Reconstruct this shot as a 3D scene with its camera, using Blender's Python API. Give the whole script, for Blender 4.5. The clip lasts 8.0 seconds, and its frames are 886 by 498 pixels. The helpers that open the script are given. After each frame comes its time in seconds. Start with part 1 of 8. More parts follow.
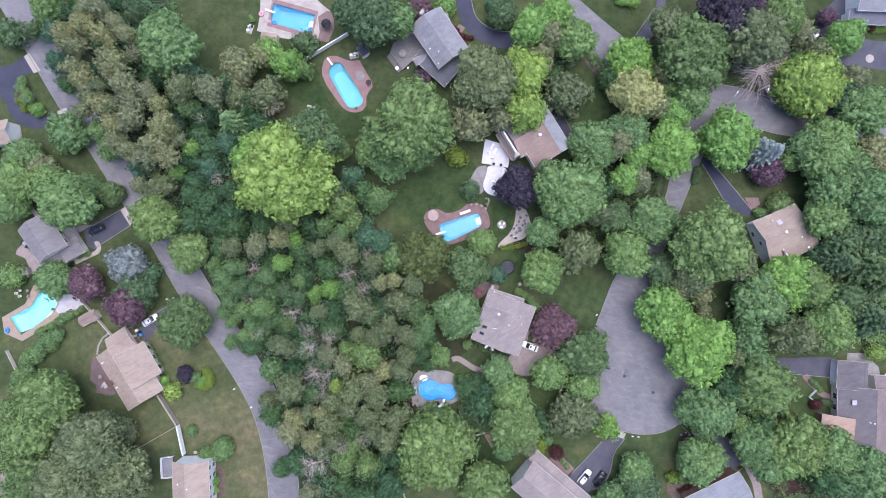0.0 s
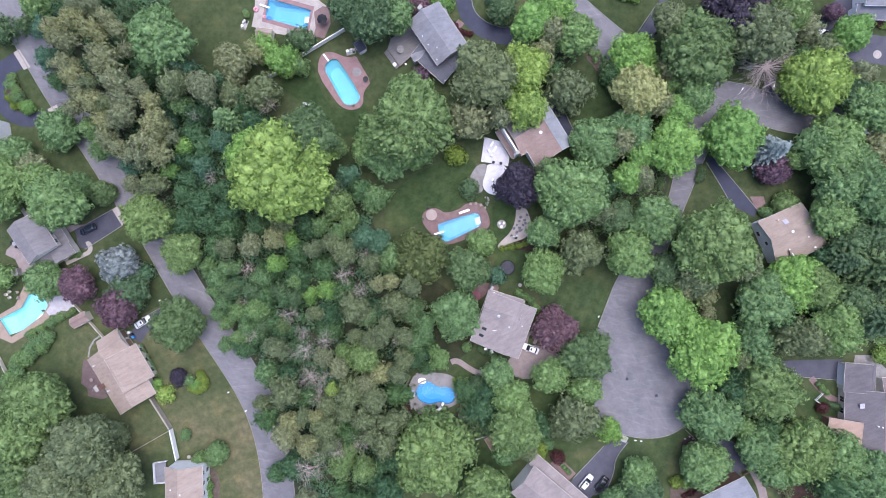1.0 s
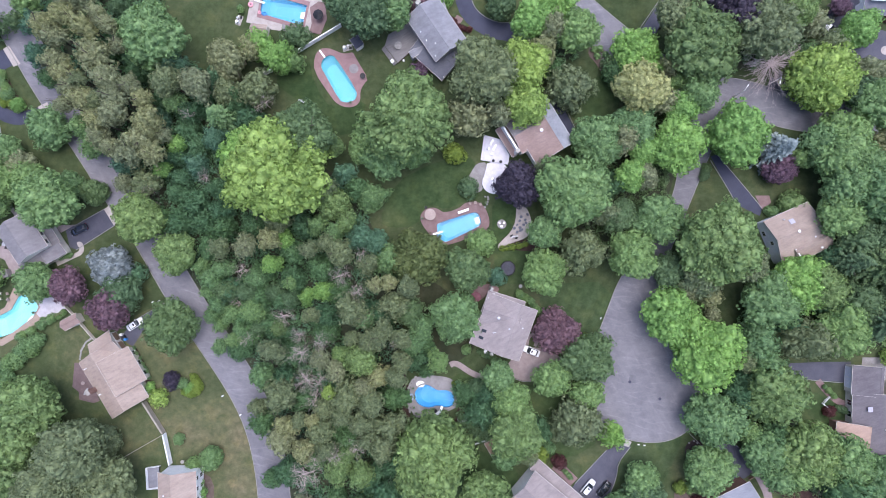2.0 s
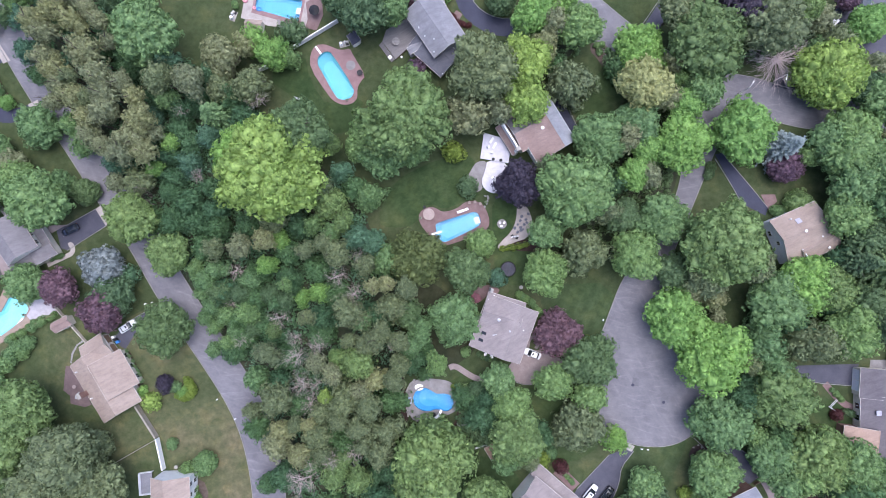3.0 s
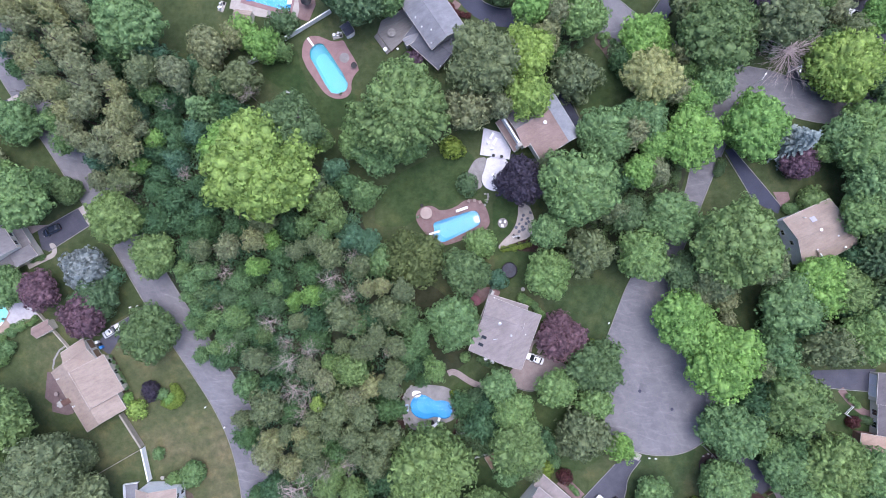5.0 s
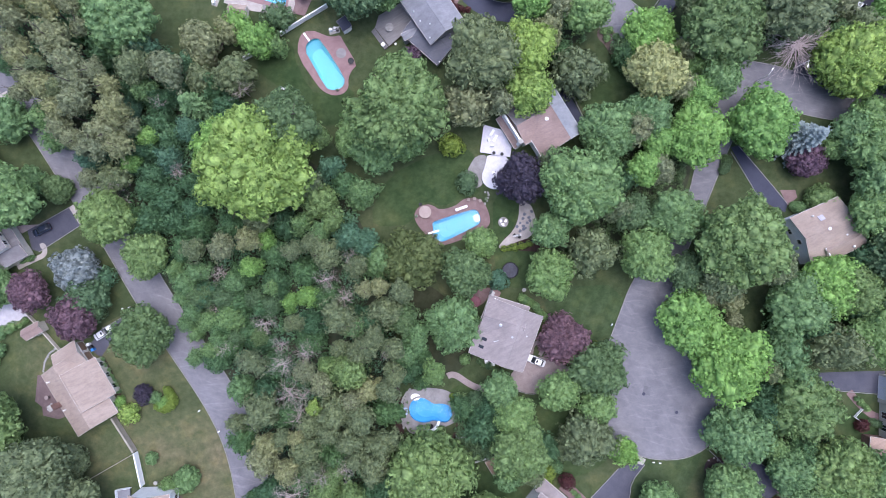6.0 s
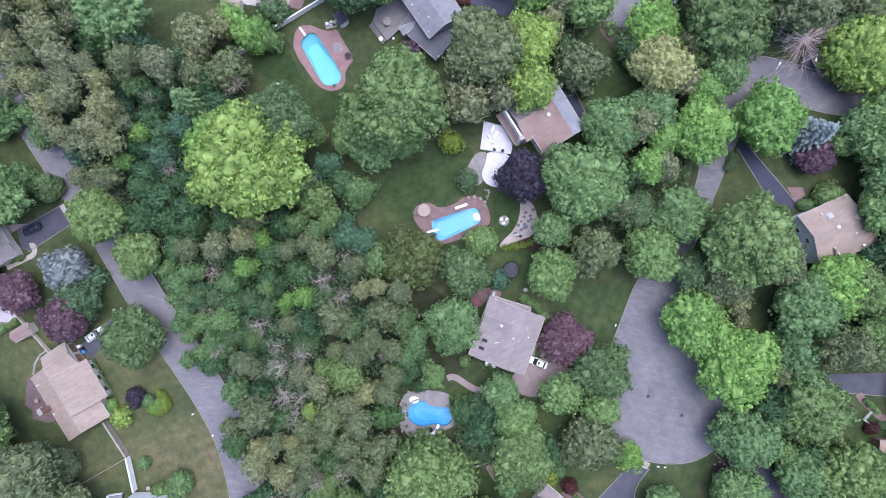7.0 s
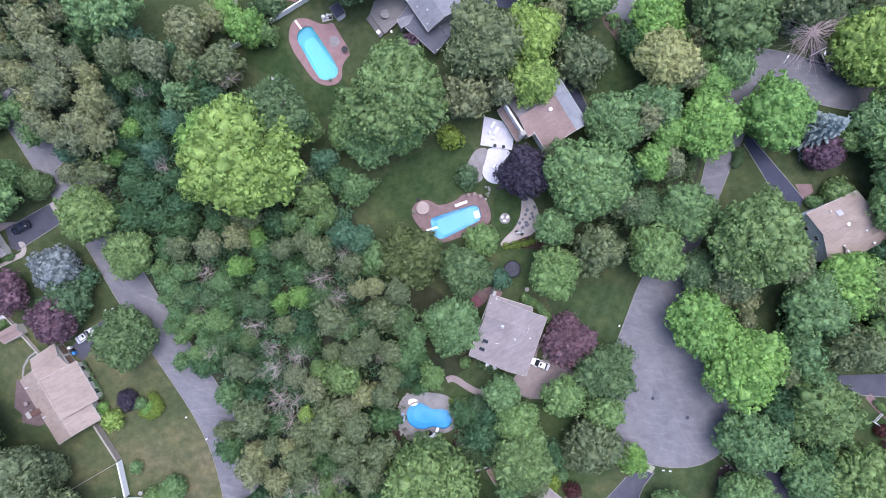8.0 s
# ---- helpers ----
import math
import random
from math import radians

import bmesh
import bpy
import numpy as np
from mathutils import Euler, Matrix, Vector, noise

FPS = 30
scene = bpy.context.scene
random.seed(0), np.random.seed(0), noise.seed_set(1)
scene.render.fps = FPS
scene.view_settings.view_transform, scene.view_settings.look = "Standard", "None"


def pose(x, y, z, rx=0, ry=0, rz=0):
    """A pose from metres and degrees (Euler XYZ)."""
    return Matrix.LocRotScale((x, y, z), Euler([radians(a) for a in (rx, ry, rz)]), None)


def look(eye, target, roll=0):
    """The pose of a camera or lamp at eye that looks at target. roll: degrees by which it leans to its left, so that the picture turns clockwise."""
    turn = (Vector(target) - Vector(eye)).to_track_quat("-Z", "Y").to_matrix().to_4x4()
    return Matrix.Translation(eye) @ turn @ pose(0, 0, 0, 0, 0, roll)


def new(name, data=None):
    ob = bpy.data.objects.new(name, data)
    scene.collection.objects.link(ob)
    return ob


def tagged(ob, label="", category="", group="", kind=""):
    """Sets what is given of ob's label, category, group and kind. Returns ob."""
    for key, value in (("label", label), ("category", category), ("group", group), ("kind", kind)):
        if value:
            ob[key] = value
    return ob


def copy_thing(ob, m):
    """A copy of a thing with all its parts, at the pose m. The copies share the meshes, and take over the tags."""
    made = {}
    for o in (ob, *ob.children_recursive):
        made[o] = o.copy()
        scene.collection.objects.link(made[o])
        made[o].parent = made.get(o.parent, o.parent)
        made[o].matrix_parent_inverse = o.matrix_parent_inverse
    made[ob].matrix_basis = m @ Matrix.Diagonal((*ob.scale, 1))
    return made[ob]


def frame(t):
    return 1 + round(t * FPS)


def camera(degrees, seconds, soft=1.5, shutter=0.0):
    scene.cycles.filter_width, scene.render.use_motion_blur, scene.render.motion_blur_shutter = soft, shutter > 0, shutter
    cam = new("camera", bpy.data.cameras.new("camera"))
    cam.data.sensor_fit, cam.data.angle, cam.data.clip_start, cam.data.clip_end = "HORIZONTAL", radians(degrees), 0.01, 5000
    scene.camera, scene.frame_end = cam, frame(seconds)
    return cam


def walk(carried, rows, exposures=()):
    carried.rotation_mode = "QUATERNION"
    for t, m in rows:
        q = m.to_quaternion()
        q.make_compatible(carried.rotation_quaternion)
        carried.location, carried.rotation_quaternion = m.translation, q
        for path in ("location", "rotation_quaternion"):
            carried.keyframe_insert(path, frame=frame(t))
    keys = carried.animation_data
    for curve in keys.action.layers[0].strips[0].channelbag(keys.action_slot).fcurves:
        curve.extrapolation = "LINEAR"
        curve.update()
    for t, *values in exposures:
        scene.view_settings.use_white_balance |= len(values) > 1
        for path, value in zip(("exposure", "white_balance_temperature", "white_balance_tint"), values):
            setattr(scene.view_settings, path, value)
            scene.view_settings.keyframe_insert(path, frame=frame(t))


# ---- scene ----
# ---- camera and its way: a slow straight descent, looking down ----
cam = camera(80.0, 8.0, 0.4)
PATH = [
    (0.0, pose(0.000, 0.000, 146.000, 0, 0, 0.000)),
    (0.5, pose(0.184, 0.017, 144.483, 0, 0, -0.014)),
    (1.0, pose(0.356, 0.049, 142.981, 0, 0, -0.030)),
    (1.5, pose(0.518, 0.091, 141.491, 0, 0, -0.048)),
    (2.0, pose(0.669, 0.140, 140.011, 0, 0, -0.068)),
    (2.5, pose(0.810, 0.191, 138.538, 0, 0, -0.090)),
    (3.0, pose(0.943, 0.240, 137.071, 0, 0, -0.112)),
    (3.5, pose(1.066, 0.284, 135.608, 0, 0, -0.137)),
    (4.0, pose(1.180, 0.318, 134.145, 0, 0, -0.163)),
    (4.5, pose(1.287, 0.338, 132.681, 0, 0, -0.190)),
    (5.0, pose(1.387, 0.341, 131.213, 0, 0, -0.218)),
    (5.5, pose(1.479, 0.321, 129.740, 0, 0, -0.248)),
    (6.0, pose(1.565, 0.276, 128.259, 0, 0, -0.279)),
    (6.5, pose(1.644, 0.200, 126.768, 0, 0, -0.311)),
    (7.0, pose(1.718, 0.091, 125.264, 0, 0, -0.343)),
    (7.5, pose(1.787, -0.057, 123.745, 0, 0, -0.377)),
    (8.0, pose(1.852, -0.247, 122.210, 0, 0, -0.411)),
]
walk(cam, PATH, exposures=((0.0, 0.79, 5900, 17.5), (8.0, 0.83, 5700, 18.5)))

# ---- daylight: a bright overcast evening ----
world = bpy.data.worlds.new("sky")
scene.world = world
world.use_nodes = True
wn = world.node_tree
sky = wn.nodes.new("ShaderNodeTexSky")
sky.sky_type = "NISHITA"
sky.sun_disc = False
sky.sun_elevation = radians(76.5)
sky.sun_rotation = radians(36)
sky.air_density, sky.dust_density, sky.ozone_density = 1.0, 3.0, 1.0
wn.links.new(sky.outputs["Color"], wn.nodes["Background"].inputs["Color"])
wn.nodes["Background"].inputs["Strength"].default_value = 0.16
sun_data = bpy.data.lights.new("sun", "SUN")
sun_data.energy, sun_data.angle, sun_data.color = 1.55, radians(65), (1.0, 0.97, 0.92)
sun = new("sun", sun_data)
sun.matrix_world = look((0, 0, 300), (-42, -58, 0))


# ---- materials ----
def material(name, rough=0.8, metal=0.0, spec=0.3):
    m = bpy.data.materials.new(name)
    m.use_nodes = True
    b = m.node_tree.nodes["Principled BSDF"]
    b.inputs["Roughness"].default_value = rough
    b.inputs["Metallic"].default_value = metal
    b.inputs["Specular IOR Level"].default_value = spec
    return m, m.node_tree, b


def noise_node(tree_, scale, detail=4.0, rough=0.55, coord="Object", stretch=None):
    co = tree_.nodes.new("ShaderNodeTexCoord")
    n = tree_.nodes.new("ShaderNodeTexNoise")
    n.inputs["Scale"].default_value = scale
    n.inputs["Detail"].default_value = detail
    n.inputs["Roughness"].default_value = rough
    src = co.outputs[coord]
    if stretch:
        mp = tree_.nodes.new("ShaderNodeMapping")
        mp.vector_type = "TEXTURE"
        mp.inputs["Scale"].default_value = [1 / q for q in stretch[:3]]
        mp.inputs["Rotation"].default_value[2] = radians(stretch[3])
        tree_.links.new(src, mp.inputs["Vector"])
        src = mp.outputs["Vector"]
    tree_.links.new(src, n.inputs["Vector"])
    return n


def ramp(tree_, src, stops):
    r = tree_.nodes.new("ShaderNodeValToRGB")
    while len(r.color_ramp.elements) < len(stops):
        r.color_ramp.elements.new(0.5)
    for e, (p, c) in zip(r.color_ramp.elements, stops):
        e.position, e.color = p, (*c, 1)
    tree_.links.new(src, r.inputs["Fac"])
    return r.outputs["Color"]


def mix(tree_, a, b, fac, mode="MIX"):
    n = tree_.nodes.new("ShaderNodeMix")
    n.data_type, n.blend_type = "RGBA", mode
    for sock, v in ((n.inputs[6], a), (n.inputs[7], b), (n.inputs[0], fac)):
        if isinstance(v, (int, float)):
            sock.default_value = v
        elif isinstance(v, tuple):
            sock.default_value = (*v, 1)
        else:
            tree_.links.new(v, sock)
    return n.outputs[2]


def bump(tree_, b, src, strength=0.3, distance=0.02):
    n = tree_.nodes.new("ShaderNodeBump")
    n.inputs["Strength"].default_value = strength
    n.inputs["Distance"].default_value = distance
    tree_.links.new(src, n.inputs["Height"])
    tree_.links.new(n.outputs["Normal"], b.inputs["Normal"])


def surface(name, dark, light, scale=0.6, fine=12.0, rough=0.85, metal=0.0, spec=0.25, bump_d=0.01, stretch=None):
    """Two scales of variation between two tones, and fine relief."""
    m, nt, b = material(name, rough, metal, spec)
    big = noise_node(nt, scale, 5, 0.6, stretch=stretch)
    small = noise_node(nt, fine, 3, 0.6)
    c1 = ramp(nt, big.outputs["Fac"], [(0.3, dark), (0.7, light)])
    c2 = ramp(nt, small.outputs["Fac"], [(0.25, (0.72, 0.72, 0.72)), (0.75, (1.2, 1.2, 1.2))])
    nt.links.new(mix(nt, c1, c2, 0.7, "MULTIPLY"), b.inputs["Base Color"])
    bump(nt, b, small.outputs["Fac"], 0.5, bump_d)
    return m


def leaf_material(name, dark, light, spread=0.25):
    """Leaves: tone by leaf, by clump and by tree, with light passing through."""
    m, nt, b = material(name, 0.6, 0, 0.25)
    geo = nt.nodes.new("ShaderNodeNewGeometry")
    info = nt.nodes.new("ShaderNodeObjectInfo")
    n = noise_node(nt, 4.0, 2.0, 0.5)
    clump = ramp(nt, n.outputs["Fac"], [(0.34, tuple(p * 0.7 + q * 0.3 for p, q in zip(dark, light))), (0.64, tuple(q * 1.18 for q in light))])
    one = ramp(nt, geo.outputs["Random Per Island"], [(0.0, (0.85, 0.86, 0.86)), (0.55, (1, 1, 1)), (1.0, (1.16, 1.15, 1.1))])
    c = mix(nt, clump, one, 1.0, "MULTIPLY")
    whole = ramp(nt, info.outputs["Random"], [(0.0, (1 - spread, 1 - spread * 0.7, 1 - spread * 0.3)), (0.5, (1, 1, 1)), (1.0, (1 + spread * 1.1, 1 + spread * 0.8, 1 - spread * 0.2))])
    c = mix(nt, c, whole, 1.0, "MULTIPLY")
    nt.links.new(c, b.inputs["Base Color"])
    tr = nt.nodes.new("ShaderNodeBsdfTranslucent")
    nt.links.new(c, tr.inputs["Color"])
    ms = nt.nodes.new("ShaderNodeMixShader")
    ms.inputs[0].default_value = 0.2
    out = nt.nodes["Material Output"]
    nt.links.new(b.outputs[0], ms.inputs[1])
    nt.links.new(tr.outputs[0], ms.inputs[2])
    nt.links.new(ms.outputs[0], out.inputs["Surface"])
    return m


def lawn_material(name, a, b_, c_, stripe=0.0, turn=0.0):
    m, nt, b = material(name, 0.95, 0, 0.1)
    big = noise_node(nt, 0.05, 6, 0.62)
    mid = noise_node(nt, 0.6, 5, 0.65)
    fine = noise_node(nt, 7.0, 4, 0.7)
    c = ramp(nt, big.outputs["Fac"], [(0.32, a), (0.52, b_), (0.72, c_)])
    c = mix(nt, c, ramp(nt, mid.outputs["Fac"], [(0.28, (0.66, 0.72, 0.66)), (0.72, (1.32, 1.24, 1.3))]), 0.9, "MULTIPLY")
    c = mix(nt, c, ramp(nt, fine.outputs["Fac"], [(0.25, (0.6, 0.62, 0.6)), (0.75, (1.35, 1.3, 1.3))]), 0.6, "MULTIPLY")
    patch = noise_node(nt, 0.22, 6, 0.65)
    c = mix(nt, c, ramp(nt, patch.outputs["Fac"], [(0.36, (0.84, 0.89, 0.84)), (0.5, (1, 1, 1)), (0.64, (1.34, 1.2, 1.1))]), 0.85, "MULTIPLY")
    if stripe:
        co = nt.nodes.new("ShaderNodeTexCoord")
        mp = nt.nodes.new("ShaderNodeMapping")
        mp.inputs["Rotation"].default_value[2] = radians(turn)
        w = nt.nodes.new("ShaderNodeTexWave")
        w.inputs["Scale"].default_value = 0.1
        w.inputs["Distortion"].default_value = 0.3
        w.inputs["Detail Scale"].default_value = 0.4
        nt.links.new(co.outputs["Object"], mp.inputs["Vector"])
        nt.links.new(mp.outputs["Vector"], w.inputs["Vector"])
        c = mix(nt, c, ramp(nt, w.outputs["Fac"], [(0.3, (0.85, 0.87, 0.85)), (0.7, (1.12, 1.1, 1.1))]), stripe, "MULTIPLY")
    nt.links.new(c, b.inputs["Base Color"])
    bump(nt, b, fine.outputs["Fac"], 0.8, 0.06)
    return m


GRASS = lawn_material("grass", (0.040, 0.060, 0.025), (0.059, 0.079, 0.035), (0.090, 0.101, 0.051))
DRY_GRASS = lawn_material("dry_lawn", (0.055, 0.072, 0.033), (0.092, 0.104, 0.051), (0.155, 0.138, 0.083), 0.3, 70)
ROUGH_GRASS = lawn_material("rough_lawn", (0.042, 0.064, 0.026), (0.07, 0.09, 0.041), (0.112, 0.114, 0.06))
GARDEN_GRASS = lawn_material("garden_lawn", (0.029, 0.054, 0.020), (0.045, 0.072, 0.028), (0.076, 0.097, 0.043))
# brown earth showing through, darkened further for the shade of the trees
SHADED_THIN_GRASS = lawn_material("thin_grass_earth_shaded", (0.03, 0.038, 0.02), (0.044, 0.05, 0.028), (0.064, 0.066, 0.038))
LAWN = lawn_material("mown_lawn", (0.038, 0.065, 0.025), (0.051, 0.076, 0.034), (0.068, 0.089, 0.044), 0.45, 25)
FOREST_FLOOR = surface("forest_floor", (0.026, 0.04, 0.02), (0.06, 0.062, 0.036), 0.5, 5, 0.95, bump_d=0.08)
def asphalt_material():
    """Worn asphalt: broad tone changes, long wheel streaks, fine chippings, dark cracks."""
    m, nt, b = material("worn_asphalt", 0.9, 0, 0.25)
    big = noise_node(nt, 0.07, 5, 0.6)
    streak = noise_node(nt, 0.5, 4, 0.6, stretch=(0.13, 1.6, 1, -60))
    small = noise_node(nt, 9, 3, 0.6)
    c = ramp(nt, big.outputs["Fac"], [(0.3, (0.155, 0.15, 0.163)), (0.7, (0.2, 0.193, 0.206))])
    c = mix(nt, c, ramp(nt, streak.outputs["Fac"], [(0.35, (0.92, 0.92, 0.92)), (0.58, (1, 1, 1)), (0.7, (1.25, 1.24, 1.22))]), 0.6, "MULTIPLY")
    c = mix(nt, c, ramp(nt, small.outputs["Fac"], [(0.25, (0.75, 0.75, 0.75)), (0.75, (1.2, 1.2, 1.2))]), 0.6, "MULTIPLY")
    scuff = noise_node(nt, 0.35, 6, 0.7)
    c = mix(nt, c, ramp(nt, scuff.outputs["Fac"], [(0.38, (0.86, 0.86, 0.87)), (0.5, (1, 1, 1)), (0.66, (1.16, 1.15, 1.13))]), 0.8, "MULTIPLY")
    for turn in (-18, 6):
        scratch = noise_node(nt, 0.7, 5, 0.7, stretch=(0.16, 1.5, 1, turn))
        c = mix(nt, c, ramp(nt, scratch.outputs["Fac"], [(0.3, (0.93, 0.93, 0.93)), (0.56, (1, 1, 1)), (0.7, (1.5, 1.48, 1.44))]), 0.55, "MULTIPLY")
    nt.links.new(c, b.inputs["Base Color"])
    bump(nt, b, small.outputs["Fac"], 0.5, 0.01)
    return m


ASPHALT = asphalt_material()
ASPHALT_PATCH = surface("patched_asphalt", (0.128, 0.126, 0.138), (0.168, 0.164, 0.176), 0.4, 9, 0.9)
ASPHALT_NEW = surface("sealed_asphalt", (0.04, 0.043, 0.066), (0.058, 0.061, 0.09), 0.25, 9, 0.75)
ASPHALT_MID = surface("driveway_asphalt", (0.068, 0.068, 0.09), (0.1, 0.099, 0.12), 0.3, 9, 0.85)
CONCRETE = surface("concrete", (0.3, 0.28, 0.25), (0.42, 0.4, 0.36), 0.7, 10, 0.9)
KERB = surface("kerb_stone", (0.187, 0.180, 0.169), (0.302, 0.295, 0.281), 1.2, 14, 0.9)
PAVER_PINK = surface("pink_brick_paving", (0.225, 0.138, 0.138), (0.3, 0.195, 0.19), 0.6, 8, 0.9)
PAVER_RED = surface("red_brick_paving", (0.165, 0.108, 0.104), (0.24, 0.165, 0.158), 0.6, 8, 0.9)
PAVER_DARK = surface("dark_brick_paving", (0.115, 0.082, 0.082), (0.17, 0.125, 0.122), 0.6, 8, 0.9)
PAVER_TAN = surface("tan_paving", (0.235, 0.187, 0.178), (0.312, 0.258, 0.247), 0.6, 8, 0.9)
PAVER_SAND = surface("sand_paving", (0.28, 0.21, 0.165), (0.36, 0.28, 0.225), 0.6, 8, 0.9)
PAVER_GREY = surface("grey_paving", (0.2, 0.185, 0.18), (0.3, 0.285, 0.28), 0.6, 8, 0.9)
PAVER_PALE = surface("pale_paving", (0.33, 0.29, 0.265), (0.44, 0.395, 0.36), 0.6, 8, 0.9)
LILAC_STONE = surface("lilac_grey_stone", (0.4, 0.37, 0.39), (0.52, 0.49, 0.51), 0.8, 8, 0.85)
WHITE_DECK = surface("white_deck_stone", (0.57, 0.55, 0.59), (0.7, 0.68, 0.72), 0.8, 8, 0.85)
MULCH = surface("mulch", (0.035, 0.022, 0.018), (0.075, 0.045, 0.036), 1.0, 6, 0.98, bump_d=0.06)
MULCH_BROWN = surface("brown_mulch", (0.085, 0.062, 0.05), (0.15, 0.115, 0.095), 1.0, 6, 0.98, bump_d=0.05)
MULCH_RED = surface("red_mulch", (0.042, 0.03, 0.03), (0.072, 0.05, 0.047), 1.0, 6, 0.98, bump_d=0.06)
WOOD_DECK = surface("weathered_boards", (0.15, 0.14, 0.136), (0.23, 0.217, 0.212), 0.5, 9, 0.85, stretch=(1, 9, 1, 30))
BARK = surface("bark", (0.07, 0.055, 0.045), (0.15, 0.125, 0.105), 2.0, 12, 0.95, bump_d=0.03)
DEADWOOD = surface("dead_wood", (0.4, 0.33, 0.3), (0.56, 0.47, 0.43), 1.5, 12, 0.95)
TWIG = surface("grey_pink_twigs", (0.5, 0.42, 0.41), (0.68, 0.58, 0.56), 1.5, 12, 0.95)
STONE = surface("stone", (0.2, 0.19, 0.18), (0.36, 0.345, 0.33), 1.5, 8, 0.9, bump_d=0.04)
WHITE = surface("white_paint", (0.7, 0.7, 0.7), (0.82, 0.82, 0.82), 0.7, 8, 0.55)
BRIGHT_WHITE = surface("white_vinyl", (0.88, 0.88, 0.88), (0.93, 0.93, 0.93), 0.7, 8, 0.45)
TRIM = surface("pale_trim", (0.5, 0.46, 0.42), (0.6, 0.56, 0.52), 0.7, 8, 0.6)
WARM_WHITE = surface("warm_white_siding", (0.74, 0.7, 0.63), (0.84, 0.8, 0.72), 0.7, 8, 0.55)
CREAM = surface("cream_siding", (0.55, 0.5, 0.43), (0.66, 0.62, 0.55), 0.7, 8, 0.6)
SIDING_BLUE = surface("blue_grey_siding", (0.66, 0.67, 0.74), (0.74, 0.75, 0.81), 0.7, 8, 0.6)
SIDING_GREY = surface("grey_siding", (0.28, 0.285, 0.3), (0.38, 0.385, 0.4), 0.7, 8, 0.6)
BRICK = surface("brown_brick", (0.2, 0.118, 0.095), (0.28, 0.172, 0.14), 1.2, 9, 0.9)
BLACK = surface("black_plastic", (0.012, 0.012, 0.014), (0.03, 0.03, 0.034), 2.0, 8, 0.45)
METAL = surface("grey_metal", (0.35, 0.35, 0.36), (0.5, 0.5, 0.51), 2.0, 8, 0.4, 0.8)
GREY_BOARDS = surface("silvered_boards", (0.27, 0.245, 0.205), (0.4, 0.365, 0.31), 0.8, 9, 0.9)
TIMBER = surface("stained_timber", (0.17, 0.115, 0.075), (0.28, 0.2, 0.145), 0.8, 9, 0.85)
TRAMP = surface("trampoline_mat", (0.03, 0.03, 0.04), (0.06, 0.06, 0.075), 0.8, 8, 0.6)
BLUE_PLASTIC = surface("blue_plastic", (0.05, 0.2, 0.55), (0.07, 0.26, 0.62), 2.0, 8, 0.4)
PINK_PLASTIC = surface("pink_plastic", (0.65, 0.28, 0.32), (0.72, 0.35, 0.4), 2.0, 8, 0.4)
MAROON_CLOTH = surface("maroon_canvas", (0.14, 0.06, 0.075), (0.19, 0.085, 0.1), 1.0, 8, 0.9)
TAN_CLOTH = surface("tan_canvas", (0.33, 0.26, 0.235), (0.42, 0.34, 0.3), 1.0, 8, 0.9)


def roof_material(name, dark, light):
    m, nt, b = material(name, 0.92, 0, 0.2)
    big = noise_node(nt, 0.25, 6, 0.65)
    tab = noise_node(nt, 2.2, 2, 0.5, stretch=(1, 3, 3, 0))
    fine = noise_node(nt, 14, 2, 0.6)
    c = ramp(nt, big.outputs["Fac"], [(0.3, dark), (0.7, light)])
    c = mix(nt, c, ramp(nt, tab.outputs["Fac"], [(0.3, (0.82, 0.82, 0.84)), (0.7, (1.14, 1.13, 1.1))]), 0.5, "MULTIPLY")
    c = mix(nt, c, ramp(nt, fine.outputs["Fac"], [(0.25, (0.75, 0.75, 0.75)), (0.75, (1.2, 1.2, 1.2))]), 0.35, "MULTIPLY")
    streak = noise_node(nt, 0.9, 4, 0.6, stretch=(0.35, 1.6, 1, 25))
    c = mix(nt, c, ramp(nt, streak.outputs["Fac"], [(0.34, (0.84, 0.84, 0.85)), (0.55, (1, 1, 1)), (0.7, (1.06, 1.05, 1.05))]), 0.8, "MULTIPLY")
    nt.links.new(c, b.inputs["Base Color"])
    bump(nt, b, tab.outputs["Fac"], 0.5, 0.02)
    return m


ROOF_TAN = roof_material("tan_shingles", (0.286, 0.222, 0.185), (0.361, 0.293, 0.245))
ROOF_BROWN = roof_material("brown_shingles", (0.248, 0.178, 0.157), (0.342, 0.254, 0.226))
ROOF_GREY = roof_material("grey_shingles", (0.158, 0.148, 0.153), (0.228, 0.215, 0.22))
ROOF_TAUPE = roof_material("taupe_shingles", (0.227, 0.195, 0.188), (0.306, 0.266, 0.254))
ROOF_SAND = roof_material("sand_shingles", (0.366, 0.259, 0.205), (0.448, 0.325, 0.259))
ROOF_MAUVE = roof_material("mauve_shingles", (0.125, 0.112, 0.122), (0.168, 0.152, 0.16))
ROOF_BLUE = roof_material("blue_grey_shingles", (0.135, 0.137, 0.165), (0.19, 0.194, 0.225))
ROOF_STEEL = roof_material("steel_grey_shingles", (0.185, 0.185, 0.205), (0.265, 0.267, 0.287))
ROOF_ROSE = roof_material("rose_brown_shingles", (0.175, 0.14, 0.138), (0.232, 0.19, 0.184))
ROOF_DUSK = roof_material("dusky_blue_shingles", (0.1, 0.102, 0.122), (0.145, 0.148, 0.17))
ROOF_NAVY = roof_material("dark_navy_shingles", (0.05, 0.052, 0.075), (0.08, 0.083, 0.11))
ROOF_PALE = roof_material("pale_grey_shingles", (0.205, 0.213, 0.24), (0.27, 0.28, 0.31))
